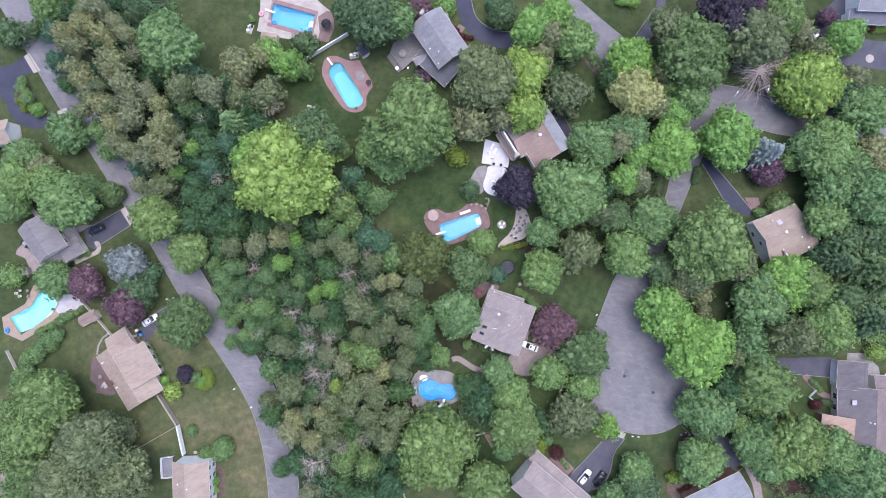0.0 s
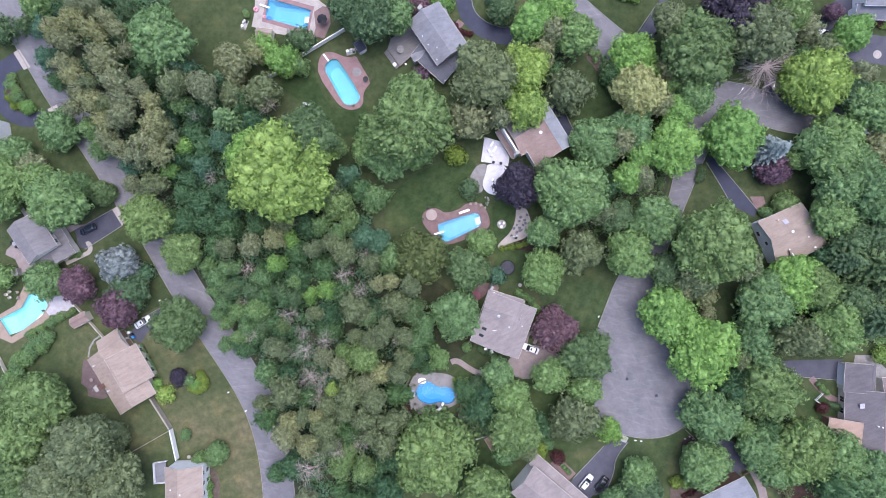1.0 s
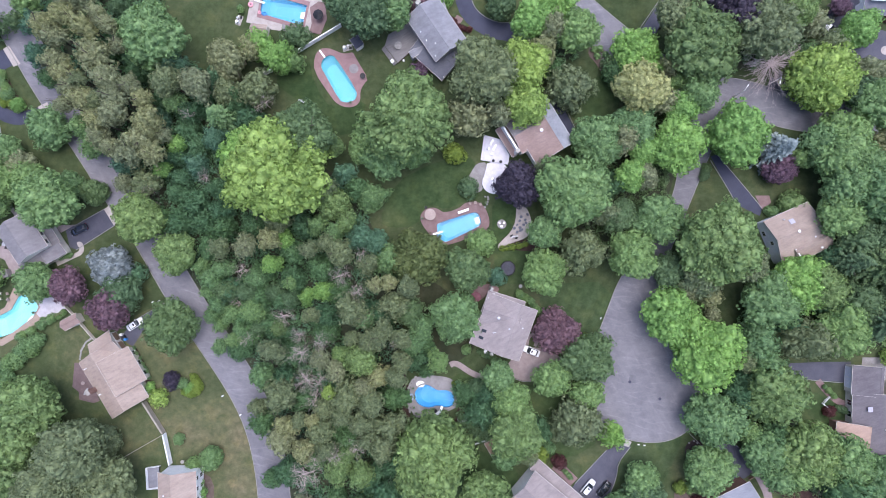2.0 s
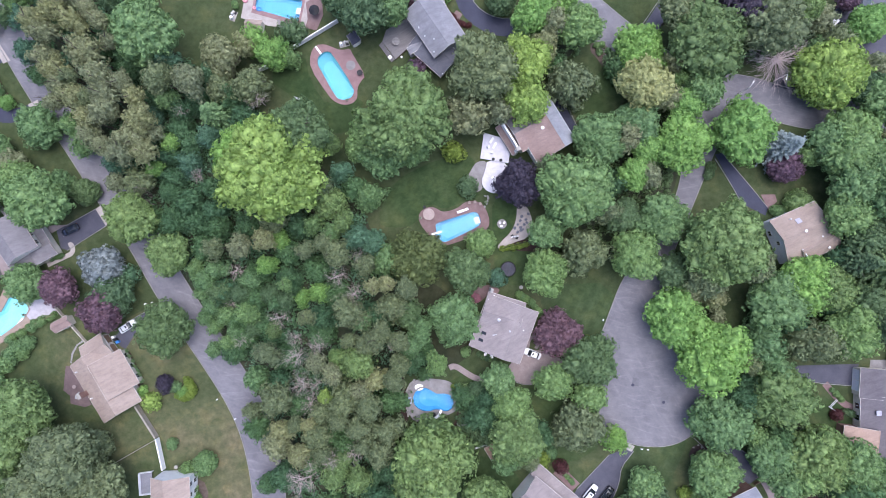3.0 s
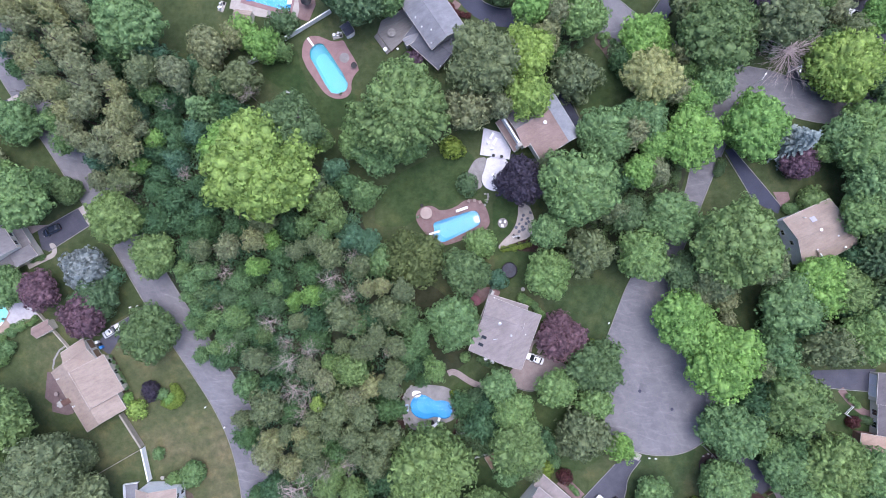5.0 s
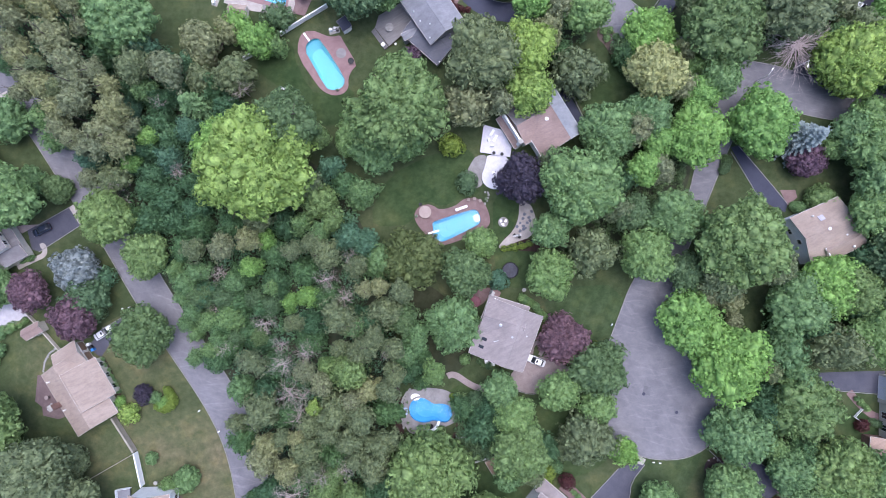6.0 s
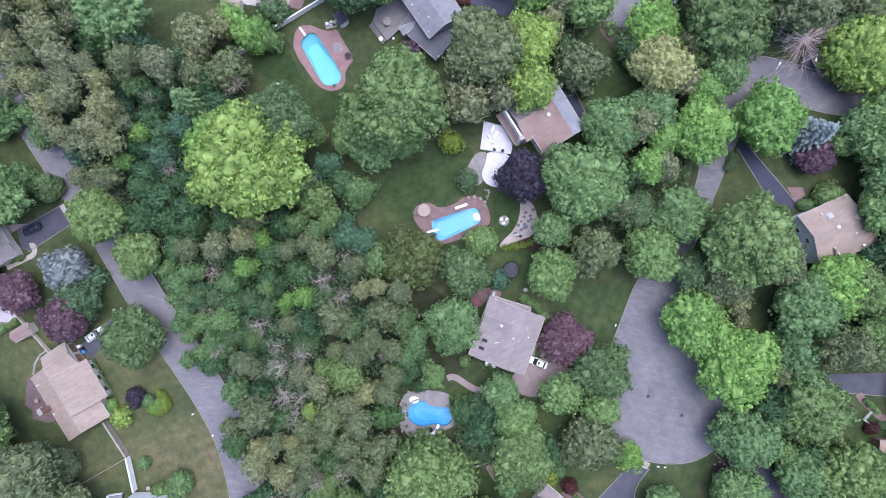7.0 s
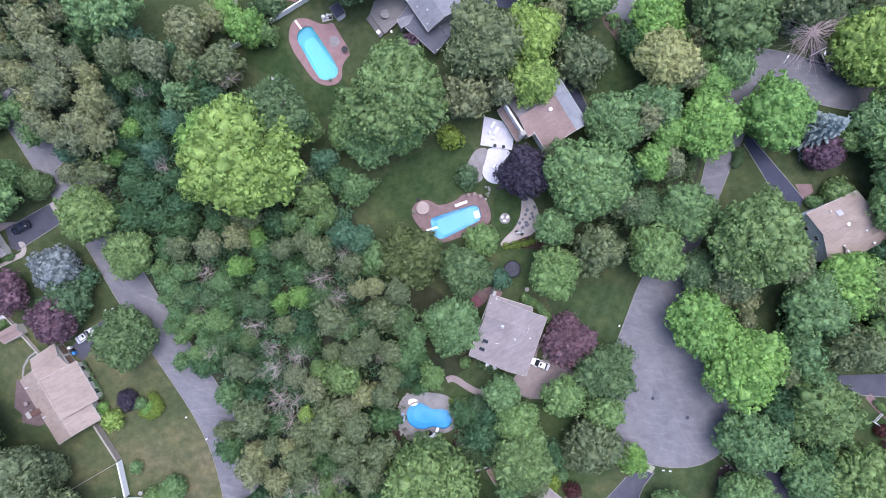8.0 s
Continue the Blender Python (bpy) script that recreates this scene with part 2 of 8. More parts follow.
# brown roof's north-east slope, its grey-blue sky light put into the colour
ROOF_SKYLIT = roof_material("skylit_grey_shingles", (0.213, 0.222, 0.244), (0.300, 0.312, 0.338))


def glass_material():
    m, nt, b = material("window_glass", 0.06, 0, 0.6)
    b.inputs["Base Color"].default_value = (0.02, 0.025, 0.03, 1)
    return m


GLASS = glass_material()
ROOF_LIGHT = surface("frosted_roof_light", (0.36, 0.345, 0.4), (0.45, 0.435, 0.49), 1.0, 8, 0.25)


def water_material():
    """Clear, faintly blue water with a rippled sheen."""
    m, nt, b = material("pool_water", 0.05)
    nt.nodes.remove(b)
    tr = nt.nodes.new("ShaderNodeBsdfTransparent")
    tr.inputs["Color"].default_value = (0.8, 0.97, 1.0, 1)
    gl = nt.nodes.new("ShaderNodeBsdfGlossy")
    gl.inputs["Roughness"].default_value = 0.06
    fr = nt.nodes.new("ShaderNodeFresnel")
    fr.inputs["IOR"].default_value = 1.33
    n = noise_node(nt, 1.6, 3, 0.5)
    bp = nt.nodes.new("ShaderNodeBump")
    bp.inputs["Strength"].default_value = 0.16
    bp.inputs["Distance"].default_value = 0.05
    nt.links.new(n.outputs["Fac"], bp.inputs["Height"])
    nt.links.new(bp.outputs["Normal"], gl.inputs["Normal"])
    nt.links.new(bp.outputs["Normal"], fr.inputs["Normal"])
    ms = nt.nodes.new("ShaderNodeMixShader")
    nt.links.new(fr.outputs[0], ms.inputs[0])
    nt.links.new(tr.outputs[0], ms.inputs[1])
    nt.links.new(gl.outputs[0], ms.inputs[2])
    nt.links.new(ms.outputs[0], nt.nodes["Material Output"].inputs["Surface"])
    return m


WATER = water_material()
LINER_PALE = surface("pale_pool_liner", (0.38, 0.7, 0.72), (0.48, 0.78, 0.79), 0.35, 6, 0.5)
LINER_CYAN = surface("cyan_pool_liner", (0.145, 0.45, 0.52), (0.2, 0.53, 0.59), 0.35, 6, 0.5)
LINER_DEEP = surface("deep_blue_pool_liner", (0.09, 0.33, 0.6), (0.13, 0.4, 0.67), 0.35, 6, 0.5)
LINER_BLUE = surface("blue_pool_liner", (0.141, 0.414, 0.598), (0.194, 0.475, 0.651), 0.35, 6, 0.5)

LEAF = {
    "mid": leaf_material("mid_green_leaves", (0.099, 0.171, 0.067), (0.184, 0.295, 0.119), 0.16),
    "dark": leaf_material("dark_green_leaves", (0.070, 0.120, 0.054), (0.125, 0.195, 0.089), 0.2),
    "bright": leaf_material("bright_green_leaves", (0.121, 0.235, 0.061), (0.225, 0.387, 0.109), 0.1),
    "yellow": leaf_material("yellow_green_leaves", (0.144, 0.230, 0.056), (0.283, 0.400, 0.103), 0.08),
    "olive": leaf_material("olive_leaves", (0.144, 0.163, 0.084), (0.268, 0.294, 0.156), 0.14),
    "blue": leaf_material("blue_green_leaves", (0.057, 0.125, 0.074), (0.110, 0.207, 0.125), 0.15),
    "pale": leaf_material("pale_grey_leaves", (0.164, 0.196, 0.194), (0.271, 0.304, 0.299), 0.08),
    "gold": leaf_material("golden_leaves", (0.205, 0.228, 0.092), (0.369, 0.392, 0.176), 0.08),
    "spruce": leaf_material("blue_spruce_needles", (0.149, 0.196, 0.206), (0.255, 0.310, 0.327), 0.08),
    "purple": leaf_material("purple_leaves", (0.085, 0.052, 0.074), (0.166, 0.102, 0.135), 0.18),
    "plum": leaf_material("plum_leaves", (0.034, 0.028, 0.043), (0.072, 0.060, 0.085), 0.1),
    "red": leaf_material("dark_red_leaves", (0.055, 0.021, 0.022), (0.102, 0.038, 0.038), 0.15),
    "oak": leaf_material("oak_green_leaves", (0.100, 0.154, 0.052), (0.198, 0.293, 0.107), 0.06),
    # dark green that also carries the shade on low trees and brush
    "deep": leaf_material("deep_green_shaded_leaves", (0.052, 0.108, 0.049), (0.098, 0.186, 0.085), 0.2),
    "sage": leaf_material("sage_green_leaves", (0.098, 0.131, 0.064), (0.187, 0.231, 0.116), 0.05),
    "moss": leaf_material("moss_green_leaves", (0.070, 0.096, 0.032), (0.135, 0.172, 0.062), 0.06),
    "lime": leaf_material("lime_leaves", (0.115, 0.176, 0.031), (0.205, 0.280, 0.053), 0.08),
}


# ---- mesh helpers ----
def part(name, bm, mat, parent=None, label=""):
    me = bpy.data.meshes.new(name)
    bm.to_mesh(me)
    bm.free()
    if mat:
        me.materials.append(mat)
    ob = new(name, me)
    if parent:
        ob.parent = parent
    if label:
        tagged(ob, label)
    return ob


def base(name, label, category, group="", kind=""):
    """The empty that parents the parts of a thing."""
    e = new(name)
    e.empty_display_size = 0.2
    return tagged(e, label, category, group, kind)


def chaikin(pts, closed=True, times=2):
    for _ in range(times):
        n = len(pts)
        out = [] if closed else [pts[0]]
        for i in range(n if closed else n - 1):
            (ax, ay), (bx, by) = pts[i], pts[(i + 1) % n]
            out += [(ax * 0.75 + bx * 0.25, ay * 0.75 + by * 0.25), (ax * 0.25 + bx * 0.75, ay * 0.25 + by * 0.75)]
        if not closed:
            out.append(pts[-1])
        pts = out
    return pts


def area2(pts):
    return sum(pts[i - 1][0] * pts[i][1] - pts[i][0] * pts[i - 1][1] for i in range(len(pts)))


def slab(pts, z0, z1, bm=None):
    """A flat slab over an outline."""
    bm = bm or bmesh.new()
    if area2(pts) < 0:
        pts = pts[::-1]
    lo = [bm.verts.new((x, y, z0)) for x, y in pts]
    hi = [bm.verts.new((x, y, z1)) for x, y in pts]
    top = bm.faces.new(hi)
    top.normal_update()
    for i in range(len(pts)):
        bm.faces.new((lo[i - 1], lo[i], hi[i], hi[i - 1]))
    bmesh.ops.triangulate(bm, faces=[top])
    return bm


def offset_line(pts, d, closed=False):
    out = []
    n = len(pts)
    for i in range(n):
        a = pts[i - 1] if (i or closed) else pts[0]
        b = pts[(i + 1) % n] if (i < n - 1 or closed) else pts[-1]
        dx, dy = b[0] - a[0], b[1] - a[1]
        l = math.hypot(dx, dy) or 1
        out.append((pts[i][0] - dy / l * d, pts[i][1] + dx / l * d))
    return out


def strip(pts, width, z0, z1, closed=False, bm=None):
    """A bar of that width and height along a line."""
    bm = bm or bmesh.new()
    a, b = offset_line(pts, width / 2, closed), offset_line(pts, -width / 2, closed)
    rings = []
    for p, q in zip(a, b):
        rings.append([bm.verts.new((*p, z0)), bm.verts.new((*p, z1)), bm.verts.new((*q, z1)), bm.verts.new((*q, z0))])
    n = len(rings)
    for i in range(n if closed else n - 1):
        r, s = rings[i], rings[(i + 1) % n]
        for k in range(4):
            bm.faces.new((r[k], s[k], s[(k + 1) % 4], r[(k + 1) % 4]))
    if not closed:
        bm.faces.new(rings[0][::-1])
        bm.faces.new(rings[-1])
    bmesh.ops.recalc_face_normals(bm, faces=bm.faces)
    return bm


def box(bm, cx, cy, cz, sx, sy, sz, turn=0.0, bevel=0.0):
    m = Matrix.Translation((cx, cy, cz)) @ Matrix.Rotation(turn, 4, "Z") @ Matrix.Diagonal((sx, sy, sz, 1))
    r = bmesh.ops.create_cube(bm, size=1, matrix=m)
    if bevel:
        es = list({e for v in r["verts"] for e in v.link_edges})
        bmesh.ops.bevel(bm, geom=es, offset=bevel, segments=2, affect="EDGES")
    return bm


def cyl(bm, x, y, z0, z1, r0, r1=None, n=16):
    bmesh.ops.create_cone(bm, cap_ends=True, segments=n, radius1=r0, radius2=r0 if r1 is None else r1, depth=z1 - z0,
                          matrix=Matrix.Translation((x, y, (z0 + z1) / 2)))
    return bm


def tube(bm, p, q, r0, r1, n=6):
    p, q = Vector(p), Vector(q)
    d = q - p
    m = Matrix.Translation((p + q) / 2) @ d.to_track_quat("Z", "Y").to_matrix().to_4x4()
    bmesh.ops.create_cone(bm, cap_ends=True, segments=n, radius1=r0, radius2=r1, depth=d.length, matrix=m)
    return bm


def in_poly(x, y, loop):
    hit = False
    for i in range(len(loop)):
        (ax, ay), (bx, by) = loop[i - 1], loop[i]
        if (ay > y) != (by > y) and x < (bx - ax) * (y - ay) / (by - ay) + ax:
            hit = not hit
    return hit


# ---- ground, woods' floor, lawns, roads ----
POOLS = {}


def flat(name, pts, z, mat, label, category, kind="structure", smooth=0, thick=0.06):
    ob = part(name, slab(chaikin(pts, True, smooth) if smooth else pts, z - thick, z, None), mat)
    return tagged(ob, label, category, kind=kind)


def kerb(pts, label="weathered stone kerb along the road edge", smooth=2, width=0.18, top=0.13, mat=KERB):
    ob = part("kerb", strip(chaikin(pts, False, smooth) if smooth else pts, width, -0.05, top), mat)
    return tagged(ob, label, "kerb", kind="structure")


POOL_OUTLINES = {
    "sunken": [(-0.94, 3.75), (-0.78, 5.16), (-1.09, 6.56), (-0.16, 7.19), (8.44, 9.84), (9.38, 9.84), (10.16, 9.38), (10.78, 7.81), (10.63, 6.56), (9.53, 5.78), (2.19, 2.19), (1.09, 2.03), (0.00, 2.66)],
    "long": [(-30.90, 47.08), (-31.55, 48.13), (-31.54, 49.83), (-30.48, 51.13), (-29.17, 51.64), (-27.86, 51.24), (-22.04, 42.04), (-22.19, 40.21), (-23.37, 39.17), (-25.34, 38.93), (-26.77, 39.59)],
    "square": [(-46.88, 67.97), (-35.31, 64.69), (-36.41, 59.38), (-47.82, 62.66)],
    "kidney": [(-6.93, -39.29), (-6.79, -37.46), (-5.47, -35.90), (-3.63, -35.66), (-1.94, -36.58), (-0.77, -37.38), (1.06, -37.13), (2.89, -37.66), (3.67, -39.11), (3.52, -40.94), (2.34, -41.85), (0.77, -41.83), (-0.80, -41.30), (-2.63, -41.94), (-4.46, -41.80), (-6.16, -40.87)],
    "angular": [(-119.70, -18.91), (-113.76, -15.78), (-111.88, -12.34), (-110.32, -11.72), (-107.51, -13.28), (-106.41, -15.16), (-108.13, -17.97), (-113.13, -21.72), (-116.57, -23.75)],
}
SMOOTH_POOLS = {"sunken": 1, "long": 1, "square": 0, "kidney": 2, "angular": 0}
for key in POOL_OUTLINES:
    POOLS[key] = chaikin(POOL_OUTLINES[key], True, SMOOTH_POOLS[key]) if SMOOTH_POOLS[key] else POOL_OUTLINES[key]


def ground_sheet():
    """One sheet to the horizon, with the pools' basins cut out of it."""
    from mathutils.geometry import delaunay_2d_cdt
    verts, edges = [], []
    far = 2500.0
    loops = [[(-far, -far), (far, -far), (far, far), (-far, far)], *POOLS.values()]
    for loop in loops:
        k = len(verts)
        verts += [Vector(p) for p in loop]
        edges += [(k + i, k + (i + 1) % len(loop)) for i in range(len(loop))]
    v, _, f, *_ = delaunay_2d_cdt(verts, edges, [], 0, 1e-5)

    bm = bmesh.new()
    vs = [bm.verts.new((p.x, p.y, 0)) for p in v]
    for face in f:
        cx, cy = sum(v[i].x for i in face) / len(face), sum(v[i].y for i in face) / len(face)
        if not any(in_poly(cx, cy, loop) for loop in POOLS.values()):
            fc = bm.faces.new([vs[i] for i in face])
            fc.normal_update()
            if fc.normal.z < 0:
                fc.normal_flip()
    return tagged(part("ground", bm, GRASS), "patchy green grass ground around the houses", "ground", kind="structure")


ground_sheet()

WOODS = [(-116.26, 73.60), (-75.63, 72.04), (-74.07, 54.85), (-61.57, 47.03), (-53.75, 39.22), (-41.25, 28.28), (-28.75, 20.47), (-20.94, 12.66), (-16.25, 1.72), (-10.78, -6.09), (-9.22, -31.10), (-13.13, -40.47), (-10.00, -56.10), (-13.13, -74.85), (-44.38, -74.85), (-47.50, -54.54), (-52.19, -38.91), (-60.79, -24.85), (-67.82, -6.09), (-74.07, 3.28), (-85.01, 17.34), (-97.51, 31.41), (-108.45, 53.28)]
flat("woodland_floor", WOODS, 0.012, FOREST_FLOOR, "dark leaf-littered soil under the woods", "soil")
flat("lawn", [(25.94, -9.22), (47.03, -8.44), (41.25, -23.28), (40.94, -24.85), (27.50, -23.28)], 0.012, LAWN, "striped mown green front lawn", "lawn", smooth=1)
flat("lawn", [(46.25, -51.41), (65.00, -47.50), (61.88, -56.10), (55.63, -68.91), (46.25, -70.16), (47.82, -60.79)], 0.012, LAWN, "smooth mown green lawn by the turning circle", "lawn", smooth=1)

flat("lawn", [(-126.0, -26.4), (-103.8, -18.5), (-93.0, -22.0), (-84.0, -27.0), (-82.0, -33.0), (-78.0, -41.0), (-72.0, -49.5), (-70.0, -57.0), (-76.0, -80.0), (-126.0, -80.0)], 0.010, ROUGH_GRASS, "green back lawn with worn yellowish spots", "lawn")
flat("lawn", [(-84.0, -27.0), (-81.0, -17.5), (-71.0, -12.5), (-60.4, -29.5), (-54.2, -39.2), (-50.3, -47.8), (-48.0, -58.0), (-46.9, -69.0), (-46.5, -80.0), (-76.0, -80.0), (-70.0, -57.0), (-72.0, -49.5), (-78.0, -41.0), (-82.0, -33.0)], 0.012, DRY_GRASS, "dry patchy mown lawn with yellowed spots", "lawn")
GARDEN_LAWNS = [
    [(-16.25, 7.19), (-13.13, 17.34), (0.94, 24.38), (10.31, 24.38), (7.97, 15.78), (11.25, 13.91), (5.63, 12.34), (1.25, 10.47), (-1.88, 12.03), (-5.00, 10.78), (-5.94, 6.41), (-13.13, 5.63)],
    [(13.75, 15.00), (21.25, 13.44), (18.91, 5.63), (15.00, 0.16), (27.50, -0.63), (28.28, -9.22), (15.00, -9.22), (13.75, 0.16)],
    [(4.84, -52.19), (18.13, -55.32), (21.25, -60.79), (16.56, -70.16), (0.94, -70.16)],
    # the dark tone of this lawn stands in for shade under the trees
    [(2.50, -31.88), (13.44, -35.47), (27.50, -36.10), (38.44, -42.82), (43.44, -49.85), (33.75, -56.10), (22.81, -53.75), (10.31, -52.19), (4.84, -40.47)],
    [(93.91, -36.10), (101.88, -38.91), (107.98, -43.91), (104.07, -46.72), (102.51, -56.10), (96.26, -51.41)],
    [(-45.94, 45.47), (-35.00, 51.72), (-33.44, 43.91), (-28.75, 36.88), (-19.38, 40.78), (-20.94, 31.41), (-28.75, 29.85), (-35.00, 37.66)],
    [(41.57, 47.03), (47.82, 45.47), (47.03, 34.53), (36.88, 32.19), (33.75, 37.66)],
]
# strip between woods and house, tree shade painted into its dark tone
flat("lawn", [(-8.5, -5.0), (2.50, -11.0), (9.5, -20.0), (9.8, -26.0), (3.50, -30.5), (-8.5, -32.5)], 0.014, SHADED_THIN_GRASS, "thin grass on brown earth, tree shade put into its colour", "lawn", smooth=1)
for outline in GARDEN_LAWNS:
    flat("lawn", outline, 0.012, GARDEN_GRASS, "dark green garden lawn, in part toned for tree shade", "lawn", smooth=1)

# the through road along the woods
ROAD_W = [(-127.20, 75.16), (-121.26, 65.47), (-114.70, 54.07), (-106.10, 39.22), (-96.73, 25.94), (-88.91, 13.13), (-81.88, 3.59), (-72.51, -13.44), (-61.57, -29.53), (-55.32, -39.22), (-51.41, -47.82), (-49.07, -57.97), (-47.97, -68.91), (-47.66, -79.54)]
ROAD_E = offset_line(ROAD_W, 8.3)
road_poly = chaikin(ROAD_W, False, 2) + chaikin(ROAD_E, False, 2)[::-1]
tagged(part("road", slab(road_poly, -0.05, 0.02), ASPHALT), "worn grey asphalt road beside the woods", "road", kind="structure")
kerb(offset_line(ROAD_W, -0.11))
kerb(offset_line(ROAD_E, 0.11))

# the side road, its stem and the turning circle
SIDE_N = [(30.63, 75.16), (40.78, 65.79), (50.94, 57.35), (60.32, 50.47), (72.82, 45.94), (82.19, 44.53), (88.44, 42.35), (99.38, 39.53), (111.88, 38.13), (130.63, 36.88)]
SIDE_S = [(130.63, 27.50), (108.76, 30.31), (94.69, 31.25), (83.76, 34.22), (75.94, 34.22), (71.57, 25.94), (67.35, 15.47), (62.97, 4.84), (58.75, -5.31), (57.50, -11.56), (58.75, -18.60), (64.22, -24.85), (69.07, -31.10), (70.79, -37.35), (69.38, -43.60), (65.47, -48.28), (60.63, -50.78), (54.85, -51.25), (49.07, -50.32), (44.07, -47.35), (41.25, -43.28), (40.63, -37.35), (40.94, -24.85), (44.07, -16.72), (47.50, -7.66), (54.07, 1.72), (59.54, 7.97), (62.66, 17.34), (64.38, 29.85), (63.44, 35.31), (57.19, 43.13), (45.47, 50.47), (38.44, 54.54), (24.38, 75.16)]
side_poly = chaikin(SIDE_N, False, 2) + chaikin(SIDE_S, False, 2)
tagged(part("road", slab(side_poly, -0.05, 0.02), ASPHALT), "worn pale grey asphalt road with a round turning circle", "road", kind="structure")
kerb(offset_line(SIDE_N, 0.11))
kerb(offset_line(SIDE_S, 0.11), "weathered stone kerb round the turning circle")


def drive(pts, mat=ASPHALT_MID, label="dark asphalt driveway", smooth=0, name="driveway"):
    return flat(name, pts, 0.04 if "apron" in label else 0.032, mat, label, "driveway", smooth=smooth)


drive([(-98.29, 0.63), (-99.54, 6.09), (-97.04, 6.41), (-89.22, 10.78), (-86.26, 6.56), (-96.57, 0.16)], ASPHALT_MID, "dark asphalt driveway with a parked car")
drive([(-89.22, 10.78), (-87.82, 11.72), (-85.63, 7.66), (-86.57, 6.41)], PAVER_PALE, "pale paved driveway apron")
drive([(-85.01, -23.28), (-81.10, -18.60), (-72.82, -13.91), (-72.19, -15.16), (-77.19, -18.60), (-81.57, -25.63)], ASPHALT_MID, "grey asphalt driveway beside a house")
drive([(-127.20, 49.38), (-122.51, 50.16), (-118.60, 51.41), (-115.48, 53.75), (-112.82, 49.22), (-115.48, 47.97), (-117.82, 45.47), (-118.29, 41.57), (-116.57, 38.44), (-113.13, 36.57), (-108.45, 37.19), (-105.63, 38.28), (-105.01, 35.78), (-108.45, 33.75), (-112.35, 32.97), (-116.57, 34.22), (-119.70, 36.88), (-121.26, 41.57), (-127.20, 45.47)], ASPHALT_NEW, "dark blue-grey semicircular asphalt driveway", 1)
drive([(-115.95, 53.28), (-114.38, 54.22), (-111.26, 49.38), (-113.13, 48.60)], PAVER_PALE, "pale concrete driveway apron")
drive([(-106.73, 37.97), (-104.23, 39.22), (-103.13, 36.72), (-105.63, 35.78)], PAVER_PALE, "pale concrete driveway apron")
drive([(3.44, 73.60), (7.50, 73.60), (8.13, 66.57), (9.53, 63.44), (13.13, 60.79), (17.34, 60.00), (22.03, 61.10), (25.94, 59.54), (22.81, 55.63), (16.56, 55.16), (10.31, 57.19), (5.63, 61.41), (3.75, 66.57)], ASPHALT_NEW, "dark sealed curving asphalt driveway", 1)
drive([(27.50, 40.78), (32.19, 38.44), (36.41, 30.63), (34.22, 29.53), (29.85, 35.31)], ASPHALT_NEW, "dark sealed asphalt driveway", 0)
drive([(71.57, 24.69), (73.44, 25.00), (80.63, 16.56), (85.32, 10.78), (84.69, 8.75), (82.51, 9.84), (78.60, 11.88), (75.94, 16.56)], ASPHALT_NEW, "dark sealed asphalt driveway to a tan house")
drive([(90.32, -30.31), (99.38, -30.00), (108.76, -29.85), (108.45, -35.47), (99.38, -34.69), (88.44, -33.44)], ASPHALT_MID, "grey asphalt driveway to a garage")
drive([(35.63, -62.04), (43.91, -53.28), (48.75, -51.41), (50.32, -52.35), (47.03, -56.57), (46.57, -60.79), (44.38, -65.79), (40.78, -66.72), (39.22, -68.91), (33.75, -68.91), (34.53, -63.91)], ASPHALT_MID, "dark asphalt driveway with two parked cars")
drive([(48.28, -49.85), (50.63, -51.10), (49.85, -52.50), (47.82, -51.72)], CONCRETE, "pale concrete driveway apron")
drive([(65.47, -48.60), (67.35, -50.78), (71.25, -51.10), (78.29, -52.03), (82.51, -56.10), (83.44, -58.60), (80.63, -60.79), (77.51, -60.79), (71.25, -55.32)], ASPHALT_MID, "dark asphalt driveway with a kerbed edge")
drive([(53.28, 58.29), (58.75, 66.57), (60.00, 73.60), (62.66, 73.60), (60.63, 64.22), (57.19, 57.19), (54.07, 56.72)], ASPHALT_MID, "grey asphalt driveway at the road's edge")
drive([(100.94, 57.19), (104.07, 65.00), (111.88, 72.04), (113.45, 59.54), (117.35, 57.66), (127.51, 57.19), (127.51, 48.60), (111.88, 50.94), (100.94, 50.16)], ASPHALT_MID, "worn asphalt driveway with two parked cars", 1)
drive([(86.26, 42.35), (87.66, 45.47), (92.82, 45.16), (94.38, 40.47), (88.44, 42.03)], ASPHALT_MID, "short dark asphalt drive mouth at the road")
drive([(17.34, -31.10), (19.38, -28.28), (22.03, -26.41), (25.94, -25.78), (31.41, -28.28), (33.28, -29.53), (26.72, -31.10), (25.63, -34.22), (22.81, -35.16), (18.91, -33.91)], PAVER_TAN, "tan paved driveway with a white car", 1)

